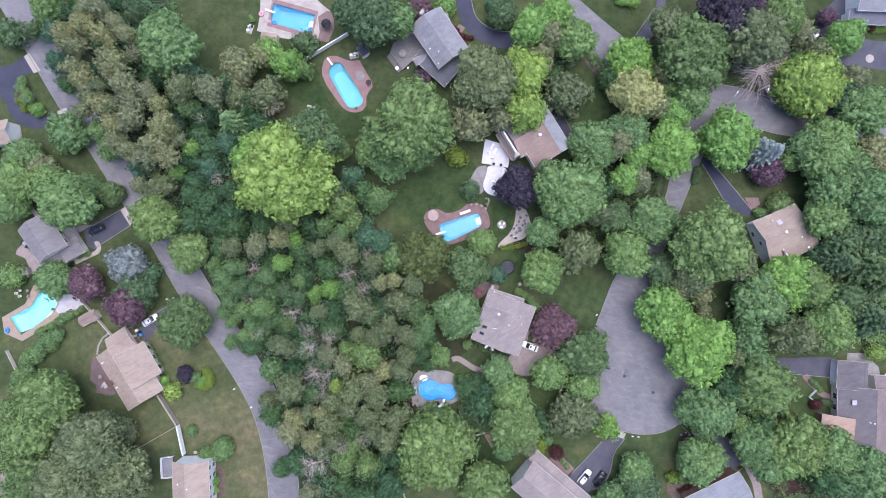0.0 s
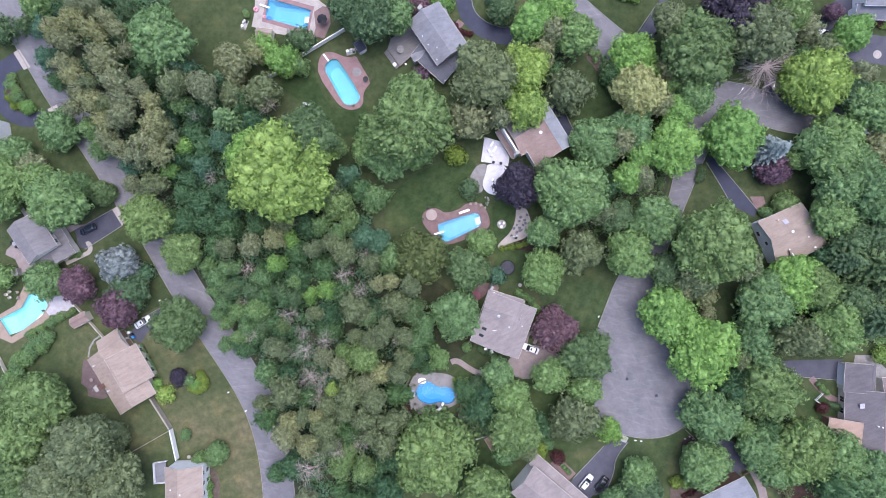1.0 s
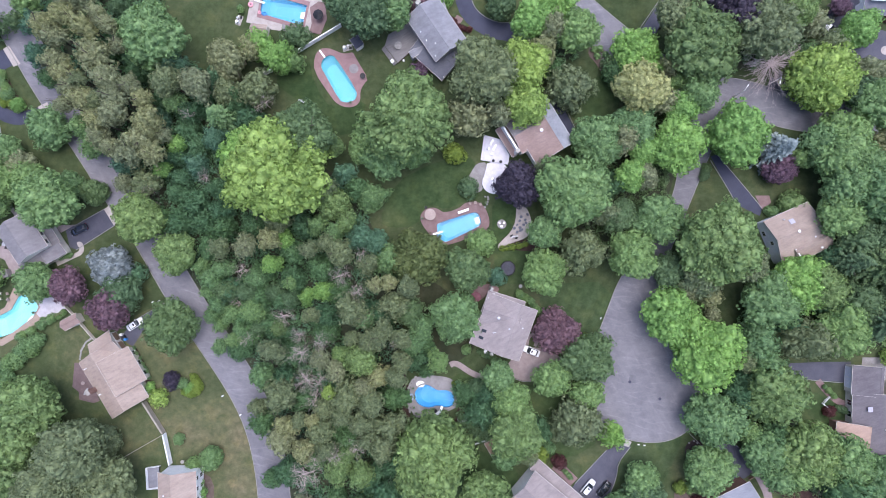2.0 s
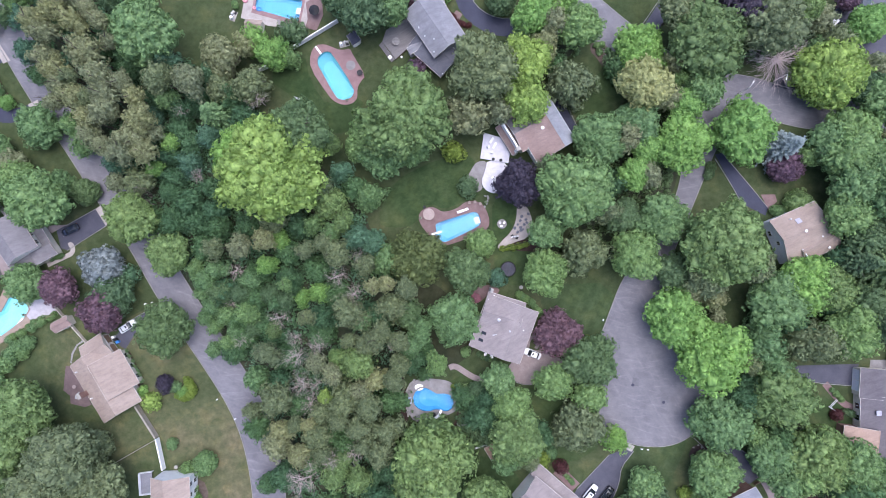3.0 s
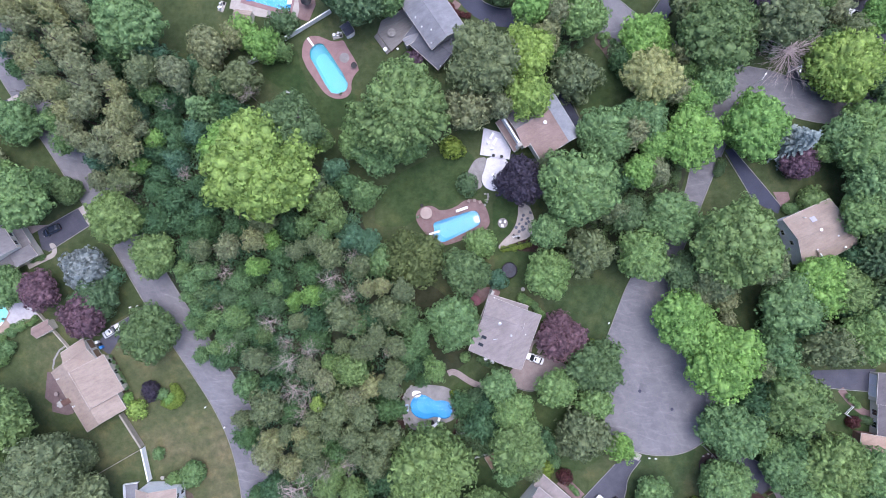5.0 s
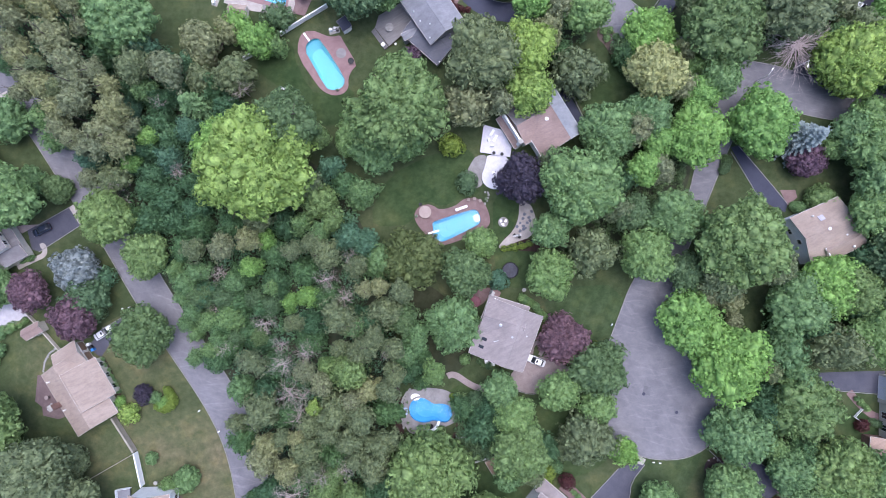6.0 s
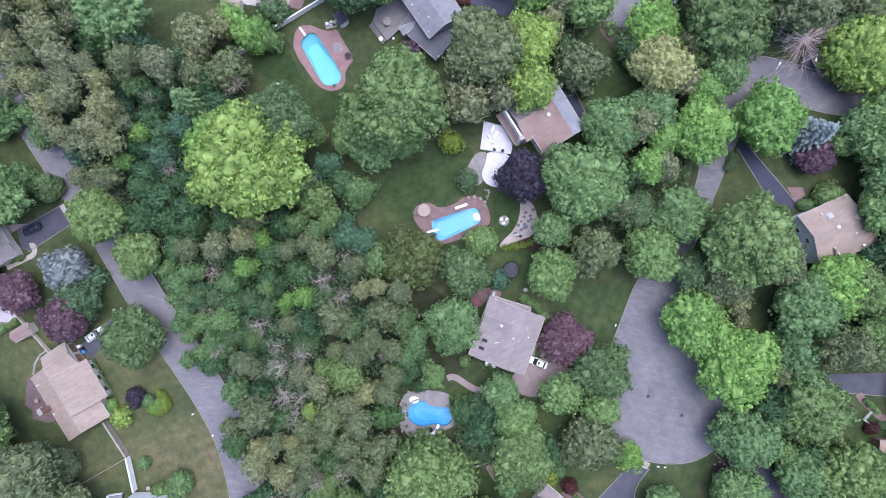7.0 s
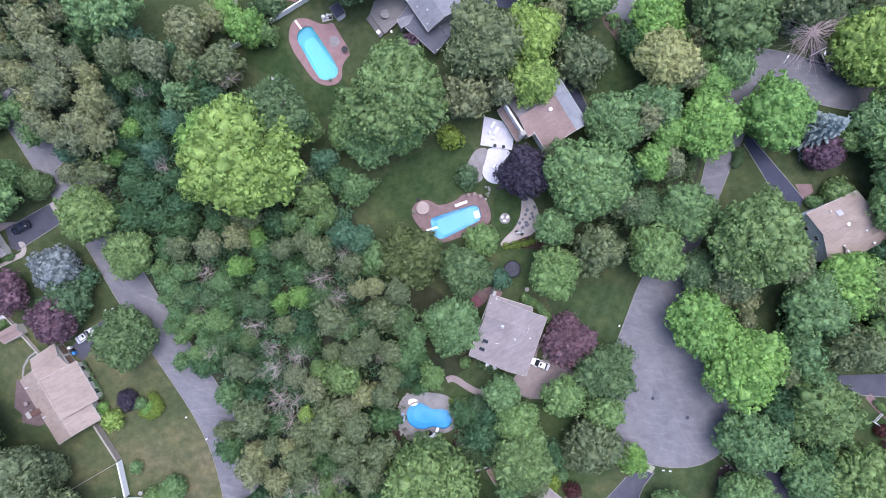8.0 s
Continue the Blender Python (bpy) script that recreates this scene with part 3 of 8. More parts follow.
DRIVE_EDGES = [
    [(-97.04, 6.41), (-89.22, 10.78)], [(-96.57, 0.00), (-86.26, 6.56)],
    [(73.44, 25.00), (80.63, 16.56), (85.32, 10.78)], [(71.57, 23.60), (75.94, 16.56), (78.60, 11.72)],
    [(7.50, 73.60), (8.13, 66.57), (9.53, 63.44), (13.13, 60.79), (17.34, 59.85), (22.03, 61.10)],
    [(35.63, -62.04), (43.91, -53.28)], [(50.32, -52.35), (47.03, -56.57), (46.57, -60.79), (44.38, -65.79), (41.57, -66.41)],
    [(78.29, -52.03), (80.94, -53.91), (83.44, -58.60)], [(65.94, -48.91), (68.91, -51.72), (70.94, -55.32)],
    [(32.97, 37.97), (36.57, 30.47)], [(99.38, -34.85), (108.45, -35.63)], [(88.44, -33.44), (99.38, -34.85)],
    [(-81.10, -18.60), (-72.82, -13.91)], [(52.50, 57.97), (58.44, 66.57)],
    [(18.91, -34.06), (22.81, -35.31), (25.63, -34.38), (26.72, -31.25)],
]
for line in DRIVE_EDGES:
    kerb(line, "narrow pale stone edging along a driveway", 1 if len(line) > 2 else 0, 0.16, 0.1)


# ---- trees ----
def leaf_cards(centres, normals, size, rng, flat_=0.0, ways=None, loose=0.32):
    """Small three-cornered leaf sprays at many places, their tips along ways, as arrays of vertices and faces."""
    n = len(centres)
    nz = normals + rng.normal(0, loose, (n, 3))
    nz[:, 2] += flat_
    nz /= np.linalg.norm(nz, axis=1)[:, None]
    along = rng.normal(0, 1, (n, 3)) if ways is None else ways + rng.normal(0, 0.3, (n, 3))
    t = along - nz * (along * nz).sum(1)[:, None]
    t /= np.linalg.norm(t, axis=1)[:, None]
    s = np.cross(nz, t)
    L = (size * rng.uniform(0.65, 1.35, n))[:, None]
    W = L * rng.uniform(0.5, 0.85, n)[:, None]
    a = centres + t * L * 0.65
    b = centres - t * L * 0.35 + s * W * 0.55
    c = centres - t * L * 0.35 - s * W * 0.55
    v = np.stack([a, b, c], 1).reshape(-1, 3)
    f = np.arange(n)[:, None] * 3 + [0, 1, 2]
    return v, f


def array_mesh(name, v, f, mat, soft=None):
    """A mesh from arrays; soft: rounded normals, one for each vertex."""
    me = bpy.data.meshes.new(name)
    me.from_pydata(v.tolist(), [], f.tolist())
    if soft is not None:
        me.normals_split_custom_set_from_vertices(soft.tolist())
    if mat:
        me.materials.append(mat)
    return me


def sphere_dirs(n, rng, low=-0.4):
    z = rng.uniform(low, 1, n)
    a = rng.uniform(0, 2 * np.pi, n)
    r = np.sqrt(1 - z * z)
    return np.stack([r * np.cos(a), r * np.sin(a), z], 1)


def ico(level):
    bm = bmesh.new()
    bmesh.ops.create_icosphere(bm, subdivisions=level, radius=1)
    v = np.array([p.co for p in bm.verts])
    f = np.array([[q.index for q in t.verts] for t in bm.faces])
    bm.free()
    return v, f


def shell_crown(seed, level, tufts, tuft_r, leaf, domes, sprays, bulges, tall, fill, ragged=0.05, taper=0.0):
    """A closed crown of unit radius: bulging boughs covered with domed tufts, set all over with leaf sprays."""
    rng = np.random.default_rng(seed)
    bd = sphere_dirs(bulges, rng, -0.15)
    bc, br = bd * rng.uniform(0.45, 0.64, bulges)[:, None], rng.uniform(0.33, 0.46, bulges)

    def hit(d, c, r):
        """How far out each ray d leaves the balls c of radius r."""
        along = d @ c.T
        away = np.maximum(0, (c ** 2).sum(1)[None] - along ** 2)
        return np.where(away < r[None] ** 2, along + np.sqrt(np.maximum(0, r[None] ** 2 - away)), 0)

    k = np.arange(tufts) + 0.5
    z = 1 - k / tufts * 1.6
    a = np.pi * (1 + 5 ** 0.5) * k + rng.uniform(0, 6)
    r = np.sqrt(np.maximum(0, 1 - z * z))
    td = np.stack([r * np.cos(a), r * np.sin(a), z], 1) + rng.normal(0, 0.6 * tuft_r, (tufts, 3))
    td /= np.linalg.norm(td, axis=1)[:, None]
    tr = tuft_r * rng.uniform(0.7, 1.4, tufts)
    reach = np.maximum(hit(td, bc, br).max(1), fill) + rng.normal(0, ragged, tufts)
    tc = td * (reach - tr)[:, None]
    d, f = ico(level)
    skin = np.maximum(hit(d, bc, br).max(1), fill) - 2.6 * tuft_r
    out = hit(d, tc, tr)
    own = out.argmax(1)
    rad = np.maximum(skin, out.max(1)) + rng.normal(0, 0.18 * tuft_r, len(d))
    p = d * rad[:, None]
    n = (p - tc[own]) / tr[own][:, None]
    n = np.where((out.max(1) > skin)[:, None], n, d) + 0.12 * d
    n /= np.linalg.norm(n, axis=1)[:, None]
    p[:, 2] = np.maximum(p[:, 2], -0.5)
    p[:, :2] *= (1 + taper * (0.25 - p[:, 2]))[:, None]
    p[:, 2] *= tall
    # sprays, laid over small domes all round the skin, their tips pointing away from each dome's top
    k = np.arange(domes) + 0.5
    z = 1 - k / domes * 1.5
    a = np.pi * (1 + 5 ** 0.5) * k
    r = np.sqrt(np.maximum(0, 1 - z * z))
    e = np.stack([r * np.cos(a), r * np.sin(a), z], 1) + rng.normal(0, 0.8 / domes ** 0.5, (domes, 3))
    at = (e @ d.T).argmax(1)
    top = n[at] + rng.normal(0, 0.1, (domes, 3)) + np.array([0, 0, 0.1])
    top = np.repeat(top / np.linalg.norm(top, axis=1)[:, None], sprays, 0)
    wide = np.repeat(1.75 / domes ** 0.5 * rng.uniform(0.7, 1.35, domes), sprays)[:, None]
    cards = domes * sprays
    q = 1 - rng.random(cards)[:, None] * 1.1
    way = rng.normal(0, 1, (cards, 3))
    way -= top * (way * top).sum(1)[:, None]
    way /= np.linalg.norm(way, axis=1)[:, None]
    m = top * q + way * np.sqrt(np.maximum(0, 1 - q * q))
    c = np.repeat(p[at], sprays, 0) + (m + top * 0.15) * wide * rng.uniform(0.8, 1.05, (cards, 1))
    cv, cf = leaf_cards(c, m, leaf, rng, 0.0, way - top * 0.3, 0.25)
    p *= 1 - 1.05 / domes ** 0.5
    soft = np.concatenate([n + rng.normal(0, 0.08, n.shape), np.repeat(m + rng.normal(0, 0.25, m.shape), 3, 0)])
    soft /= np.linalg.norm(soft, axis=1)[:, None]
    return np.concatenate([p, cv]), np.concatenate([f, cf + len(p)]), soft


def spruce_crown(seed, tiers=17, arms=14, cards=44):
    """A conical needle crown of unit radius and height 2.6, boughs in tiers."""
    rng = np.random.default_rng(seed)
    C, N = [], []
    for i in range(tiers):
        q = i / tiers
        z, reach = 0.15 + 2.45 * q, (1 - q) ** 0.85
        for a in np.linspace(0, 2 * np.pi, max(5, int(arms * (1 - q * 0.5))), endpoint=False) + rng.uniform(0, 6):
            a += rng.normal(0, 0.1)
            L = reach * rng.uniform(0.8, 1.12)
            s = rng.uniform(0.1, 1, cards) ** 0.7
            w = rng.normal(0, 0.07, cards) * (1.15 - s)
            x, y = np.cos(a) * s * L - np.sin(a) * w, np.sin(a) * s * L + np.cos(a) * w
            C.append(np.stack([x, y, z - 0.3 * (s * L) ** 1.5 + rng.normal(0, 0.02, cards)], 1))
            N.append(np.tile([np.cos(a) * 0.3, np.sin(a) * 0.3, 0.9], (cards, 1)))
    return leaf_cards(np.concatenate(C), np.concatenate(N), 0.085, rng, 0.3)


def limbs_mesh(seed, n, z0, z1, reach, thick, levels=2, up=(0.25, 0.9), lean=(0.02, 0.02), stray=0.5):
    """A tapered trunk with limbs, for a crown of unit radius centred above it."""
    rng = random.Random(seed)
    bm = bmesh.new()
    tube(bm, (0, 0, -0.03), (0, 0, z0), thick * 1.25, thick, 8)
    tube(bm, (0, 0, z0), (*lean, z1), thick, thick * 0.35, 7)

    def grow(p, d, length, r, level):
        q = p + d * length
        tube(bm, p, q, r, r * 0.5, 5 if level > 1 else 3)
        if level:
            for _ in range(3):
                t = rng.uniform(0.4, 1.0)
                e = (d + Vector((rng.gauss(0, stray), rng.gauss(0, stray), rng.gauss(0.15, 0.35)))).normalized()
                grow(p.lerp(q, t), e, length * rng.uniform(0.45, 0.7), r * 0.5, level - 1)

    for i in range(n):
        a = 2 * math.pi * (i + rng.random() * 0.7) / n
        up_to = rng.uniform(0.0, 0.9)
        h = z0 + (z1 - z0) * up_to
        d = Vector((math.cos(a), math.sin(a), rng.uniform(*up))).normalized()
        grow(Vector((lean[0] * up_to, lean[1] * up_to, h)), d, reach * rng.uniform(0.45, 0.7), thick * 0.45, levels)
    return bm


def mesh_of(bm, name, mat):
    me = bpy.data.meshes.new(name)
    bm.to_mesh(me)
    bm.free()
    me.materials.append(mat)
    return me


# crowns and trunks, in units of the crown's radius; the crown's centre lies 1.35 above the ground
CROWNS = {"huge": [], "large": [], "middle": [], "little": [], "loose": [], "thin": [], "small": [], "spruce": []}
FORMS = {
    # form: how many, first seed, fineness, tufts, tuft size, leaf, domes, sprays to a dome, boughs, tall, fill, ragged, taper
    "huge": (2, 10, 6, 400, 0.078, 0.055, 780, 13, 15, 0.8, 0.56, 0.06),
    "large": (4, 20, 5, 220, 0.102, 0.067, 420, 13, 12, 0.85, 0.68),
    "middle": (4, 30, 5, 135, 0.128, 0.084, 270, 14, 11, 0.85, 0.7),
    "little": (2, 40, 4, 80, 0.16, 0.103, 140, 16, 7, 0.85, 0.72),
    "loose": (8, 50, 4, 85, 0.135, 0.084, 165, 20, 6, 1.15, 0.5, 0.1, 0.4),
    "thin": (3, 60, 4, 66, 0.135, 0.084, 145, 20, 6, 1.15, 0.42, 0.14, 0.4),
    "small": (2, 66, 4, 34, 0.24, 0.158, 52, 16, 5, 0.8, 0.7),
}
for form, (many, first, *shape) in FORMS.items():
    for i in range(many):
        v_, f_, soft_ = shell_crown(first + i, *shape)
        CROWNS[form].append(array_mesh("crown", v_, f_, None, soft_))
for i in range(2):
    CROWNS["spruce"].append(array_mesh("crown", *spruce_crown(70 + i), None))
TRUNKS = [mesh_of(limbs_mesh(90 + i, 6, 0.75, 1.8, 1.0, 0.055, 1), "trunk", BARK) for i in range(2)]
BARE = [mesh_of(limbs_mesh(110 + i, 24, 0.9, 2.3, 0.85, 0.016, 3, (0.1, 1.3), (0.45 - 0.3 * i, 0.4 - 0.12 * i), 0.75), "bare_crown", DEADWOOD) for i in range(4)]
TWIGS = [mesh_of(limbs_mesh(120, 90, 0.06, 0.6, 1.3, 0.014, 2), "bare_crown", TWIG)]
STEM = [mesh_of(limbs_mesh(130, 4, 0.15, 0.5, 0.6, 0.05, 0), "stem", BARK)]

WORDS = {"mid": "mid-green", "dark": "dark green", "bright": "bright green", "yellow": "yellow-green", "olive": "dull olive-green", "blue": "blue-green",
         "pale": "pale grey-green", "gold": "pale golden", "spruce": "silvery blue", "purple": "dark purple", "plum": "blackish purple", "red": "dark red", "sage": "sage-green", "oak": "warm olive-green", "deep": "deep green", "lime": "lime-green", "moss": "mossy olive-green"}
pick = random.Random(5)
PLACED = []


def tree(x, y, r, kind, hz=1.0):
    """kind: form_colour; r: the crown's radius; hz: its height against its width."""
    form, colour = kind.split("_")
    PLACED.append((x, y, r))
    words = WORDS.get(colour, "grey-brown")
    turn, rough_r = pick.uniform(0, 360), r * pick.uniform(1.05, 1.11)
    if form == "loose":
        hz, rough_r = hz * 0.92, rough_r * 0.89
    if form == "dead":
        e = base("dead_tree", "bare grey-brown dead tree in the woods", "tree", "dead trees")
        b = new("bare_crown", pick.choice(BARE))
        b.parent = e
    elif form == "twig":
        e = base("bare_shrub", "wide leafless grey-brown shrub by the road", "shrub")
        b = new("bare_crown", TWIGS[0])
        b.parent = e
    elif form == "bush":
        e = base("shrub", "rounded " + words + " garden shrub", "shrub", "garden shrubs")
        for nm, me, z in (("stem", STEM[0], 0), ("crown", pick.choice(CROWNS["small"]), 0.62)):
            o = new(nm, me)
            o.parent, o.location.z = e, z
    elif form == "spruce":
        e = base("spruce_tree", words + " conical spruce tree", "tree", "conifers")
        o = new("crown", pick.choice(CROWNS["spruce"]))
        o.parent, o.location.z = e, 0.1
        t = new("trunk", TRUNKS[0])
        t.parent, t.scale = e, (0.7, 0.7, 1.1)
    else:
        where = "leafy tree in the woods" if form == "loose" else "broad leafy garden tree"
        e = base("tree", words + " " + where, "tree", "woodland trees" if form == "loose" else "garden trees")
        size = form if form in CROWNS else "huge" if r > 10 else "large" if r > 5.6 else "middle" if r > 3.6 else "little"
        if form == "loose" and pick.random() < 0.3:
            size = "thin"
        tall = FORMS[size][9]
        lift = max(0.5 * tall, (1.35 + tall) * hz - tall)
        for nm, me, z in (("trunk", pick.choice(TRUNKS), 0), ("crown", pick.choice(CROWNS[size]), lift)):
            o = new(nm, me)
            o.parent, o.location.z = e, z
            if nm == "trunk":
                o.scale.z = lift / 1.35
        hz = 1.0
    for o in e.children:
        if o.name.startswith("crown"):
            if not len(o.data.materials):
                o.data.materials.append(LEAF["mid"])
            o.material_slots[0].link = "OBJECT"
            o.material_slots[0].material = LEAF[colour]
    e.matrix_basis = pose(x, y, 0, 0, 0, turn)
    e.scale = (rough_r * pick.uniform(0.95, 1.05), rough_r * pick.uniform(0.95, 1.05), r * hz)
    return e


# ---- the trees, garden by garden: x, y, crown radius, kind, height ----
# single trees of the woods
tree(-104.0, 62.5, 4.37, "loose_mid", 1.30)
tree(-88.9, 60.7, 4.76, "loose_olive", 1.53)
tree(-70.8, 52.6, 8.00, "round_mid", 0.95)
tree(-55.9, 33.8, 5.01, "spruce_mid", 0.95)
tree(-108.8, 58.8, 3.31, "loose_dark", 1.00)
tree(-40.0, 18.4, 12.20, "round_yellow", 0.82)
tree(-47.6, 23.4, 6.60, "round_bright", 1.02)
tree(-33.3, 28.3, 7.33, "round_dark", 1.10)
tree(-5.1, -1.5, 6.99, "round_moss", 0.78)
tree(-13.8, -62.1, 5.27, "loose_deep", 1.00)
tree(-35.4, -64.9, 3.81, "loose_olive", 1.29)
tree(-21.3, -66.5, 4.44, "loose_deep", 1.00)
# the woods beside the road, northern end
tree(-95.2, 53.9, 3.60, "loose_olive", 2.09)
tree(-90.6, 56.7, 3.60, "loose_olive", 2.09)
tree(-92.9, 51.3, 3.33, "loose_olive", 2.14)
tree(-85.4, 53.9, 3.75, "loose_olive", 2.02)
tree(-82.4, 56.5, 3.02, "loose_olive", 2.36)
tree(-79.4, 53.9, 2.58, "loose_olive", 2.77)
tree(-78.2, 50.0, 2.76, "loose_olive", 2.28)
tree(-83.0, 46.5, 4.49, "loose_olive", 1.78)
tree(-93.4, 46.0, 3.65, "loose_olive", 1.84)
tree(-91.8, 43.0, 3.65, "loose_olive", 1.84)
tree(-89.5, 39.8, 3.35, "loose_olive", 2.01)
tree(-80.3, 40.9, 4.21, "loose_olive", 1.79)
tree(-78.8, 36.9, 3.63, "loose_olive", 1.96)
tree(-75.0, 39.8, 3.03, "loose_olive", 2.21)
tree(-72.9, 36.8, 3.05, "loose_olive", 2.05)
tree(-87.2, 36.7, 3.65, "loose_olive", 1.84)
tree(-92.2, 35.8, 2.77, "loose_olive", 2.12)
tree(-79.5, 33.3, 4.23, "loose_olive", 1.68)
tree(-83.9, 31.4, 3.65, "loose_olive", 1.84)
tree(-71.0, 31.2, 4.39, "loose_olive", 1.62)
tree(-59.9, 41.0, 4.56, "loose_olive", 1.46)
tree(-54.0, 48.2, 6.19, "loose_olive", 0.88)
tree(-84.3, 28.3, 3.38, "loose_olive", 1.74)
tree(-80.5, 25.1, 3.38, "loose_olive", 1.74)
tree(-73.4, 26.9, 4.56, "loose_olive", 1.46)
tree(-70.8, 23.6, 3.37, "loose_olive", 1.87)
tree(-76.5, 24.2, 3.98, "loose_olive", 1.58)
tree(-80.2, 17.0, 2.83, "loose_olive", 1.48)
tree(-68.9, 28.6, 2.34, "loose_olive", 2.15)
tree(-87.2, 41.4, 2.44, "loose_sage", 2.76)
tree(-83.7, 36.6, 3.05, "loose_sage", 2.05)
tree(-67.2, 41.3, 4.71, "loose_sage", 1.42)
tree(-74.7, 16.9, 4.39, "loose_sage", 1.06)
tree(-54.6, 40.1, 4.07, "loose_sage", 1.14)
tree(-46.7, 40.7, 5.26, "loose_sage", 1.04)
tree(-101.4, 56.2, 3.65, "loose_blue", 1.38)
tree(-101.0, 49.4, 3.67, "loose_blue", 1.27)
tree(-67.1, 46.7, 3.65, "loose_blue", 1.38)
tree(-57.3, 44.6, 4.07, "loose_blue", 0.86)
tree(-57.1, 28.3, 3.69, "loose_blue", 1.16)
tree(-81.3, 21.7, 3.90, "loose_blue", 0.90)
tree(-72.1, 33.9, 3.42, "loose_blue", 0.91)
tree(-62.4, 21.7, 3.74, "loose_blue", 0.94)
tree(-100.4, 44.2, 3.74, "loose_deep", 0.94)
tree(-90.6, 31.0, 4.02, "loose_mid", 1.06)
tree(-89.0, 26.5, 4.05, "loose_mid", 0.96)
tree(-67.5, 37.7, 3.36, "loose_mid", 1.27)
tree(-67.0, 14.3, 3.39, "loose_deep", 1.03)
tree(-63.3, 12.7, 4.24, "loose_deep", 0.83)
tree(-57.3, 15.7, 3.39, "loose_deep", 1.03)
tree(-56.4, 10.0, 3.75, "loose_deep", 0.83)
tree(-72.2, 7.5, 4.09, "loose_deep", 0.76)
tree(-68.7, 24.0, 2.73, "loose_deep", 1.14)
tree(-66.8, 26.5, 2.86, "loose_bright", 1.36)
tree(-70.9, 20.3, 2.54, "loose_bright", 1.37)
tree(-46.8, 52.2, 4.39, "loose_bright", 0.89)
tree(-76.9, 47.1, 6.14, "loose_deep", 0.50)
tree(-79.6, 50.7, 4.44, "loose_deep", 0.70)
tree(-65.0, 35.5, 4.78, "loose_deep", 0.65)
tree(-72.5, 38.0, 3.77, "loose_deep", 0.72)
tree(-62.5, 26.7, 4.44, "loose_deep", 0.70)
tree(-65.2, 30.6, 4.44, "loose_deep", 0.70)
tree(-67.0, 18.6, 3.77, "loose_deep", 0.72)
tree(-61.5, 7.3, 4.46, "loose_deep", 0.61)
tree(-67.1, 7.3, 4.46, "loose_deep", 0.61)
tree(-60.8, 38.2, 4.12, "loose_deep", 0.66)
tree(-67.0, 24.1, 4.12, "loose_deep", 0.66)
tree(-52.8, 39.1, 5.12, "loose_deep", 0.61)
tree(-85.3, 52.6, 4.07, "loose_deep", 0.86)
tree(-49.4, 33.6, 4.78, "loose_deep", 0.65)
tree(-44.9, 37.5, 3.87, "dead_wood", 1.19)
tree(-74.2, 16.2, 3.28, "dead_wood", 1.06)
tree(-73.7, 11.8, 3.33, "dead_wood", 0.69)
tree(-60.5, 18.5, 2.64, "dead_wood", 1.17)
tree(-64.1, 34.4, 2.27, "dead_wood", 1.86)
# woods, round the bright tree
tree(-31.5, 22.6, 3.10, "loose_sage", 1.62)
tree(-54.8, 0.6, 3.37, "loose_sage", 1.61)
tree(-48.8, 1.1, 3.66, "loose_olive", 1.48)
tree(-42.6, 2.7, 3.50, "loose_olive", 1.56)
tree(-41.0, 7.1, 3.74, "loose_sage", 1.23)
tree(-32.7, -0.3, 2.65, "loose_sage", 1.89)
tree(-18.2, -3.5, 3.52, "loose_sage", 1.43)
tree(-16.1, -8.8, 2.53, "loose_olive", 2.16)
tree(-12.6, -8.2, 2.62, "loose_olive", 2.08)
tree(-7.9, -9.3, 3.36, "loose_sage", 1.76)
tree(-27.4, 26.2, 3.86, "loose_oak", 1.19)
tree(-23.7, 6.7, 3.54, "loose_oak", 1.30)
tree(-27.0, 11.1, 4.84, "loose_oak", 0.96)
tree(-30.0, 15.9, 4.78, "loose_sage", 1.14)
tree(-25.4, -0.8, 3.92, "loose_sage", 1.39)
tree(-28.4, 1.6, 3.13, "loose_sage", 1.47)
tree(-24.7, 19.4, 3.85, "loose_blue", 1.11)
tree(-20.2, 3.2, 4.31, "loose_blue", 1.08)
tree(-16.6, 1.9, 3.85, "loose_blue", 1.11)
tree(-31.5, 6.5, 3.22, "loose_mid", 1.20)
tree(-26.6, 4.3, 3.37, "loose_mid", 1.26)
tree(-46.1, -6.3, 3.92, "loose_deep", 0.79)
tree(-38.1, -7.7, 4.27, "loose_deep", 0.64)
tree(-31.0, -4.9, 4.58, "loose_deep", 0.68)
tree(-53.3, -10.4, 4.60, "loose_deep", 0.59)
tree(-17.7, 13.4, 4.84, "loose_mid", 0.80)
tree(-21.2, 15.5, 3.89, "loose_deep", 0.90)
tree(-40.2, 2.6, 2.93, "loose_bright", 1.20)
tree(-42.7, -3.5, 2.61, "loose_bright", 1.19)
tree(-34.8, -12.2, 2.63, "loose_bright", 1.04)
tree(-30.2, -10.4, 3.27, "loose_bright", 0.95)
tree(-47.7, 6.1, 4.60, "loose_deep", 0.59)
tree(-38.1, -0.8, 4.27, "loose_deep", 0.64)
tree(-46.4, -11.8, 4.60, "loose_deep", 0.59)
tree(-40.9, -13.2, 4.27, "loose_deep", 0.64)
tree(-56.0, 6.1, 4.27, "loose_deep", 0.64)
tree(-59.5, 0.6, 4.27, "loose_deep", 0.64)
tree(-25.7, -11.2, 4.27, "loose_deep", 0.64)
tree(-35.1, 6.1, 4.25, "loose_deep", 0.73)
tree(-24.1, -6.0, 4.21, "dead_wood", 1.00)
tree(-20.9, -10.1, 3.59, "dead_wood", 1.07)
tree(-54.4, -5.2, 2.49, "dead_wood", 1.08)
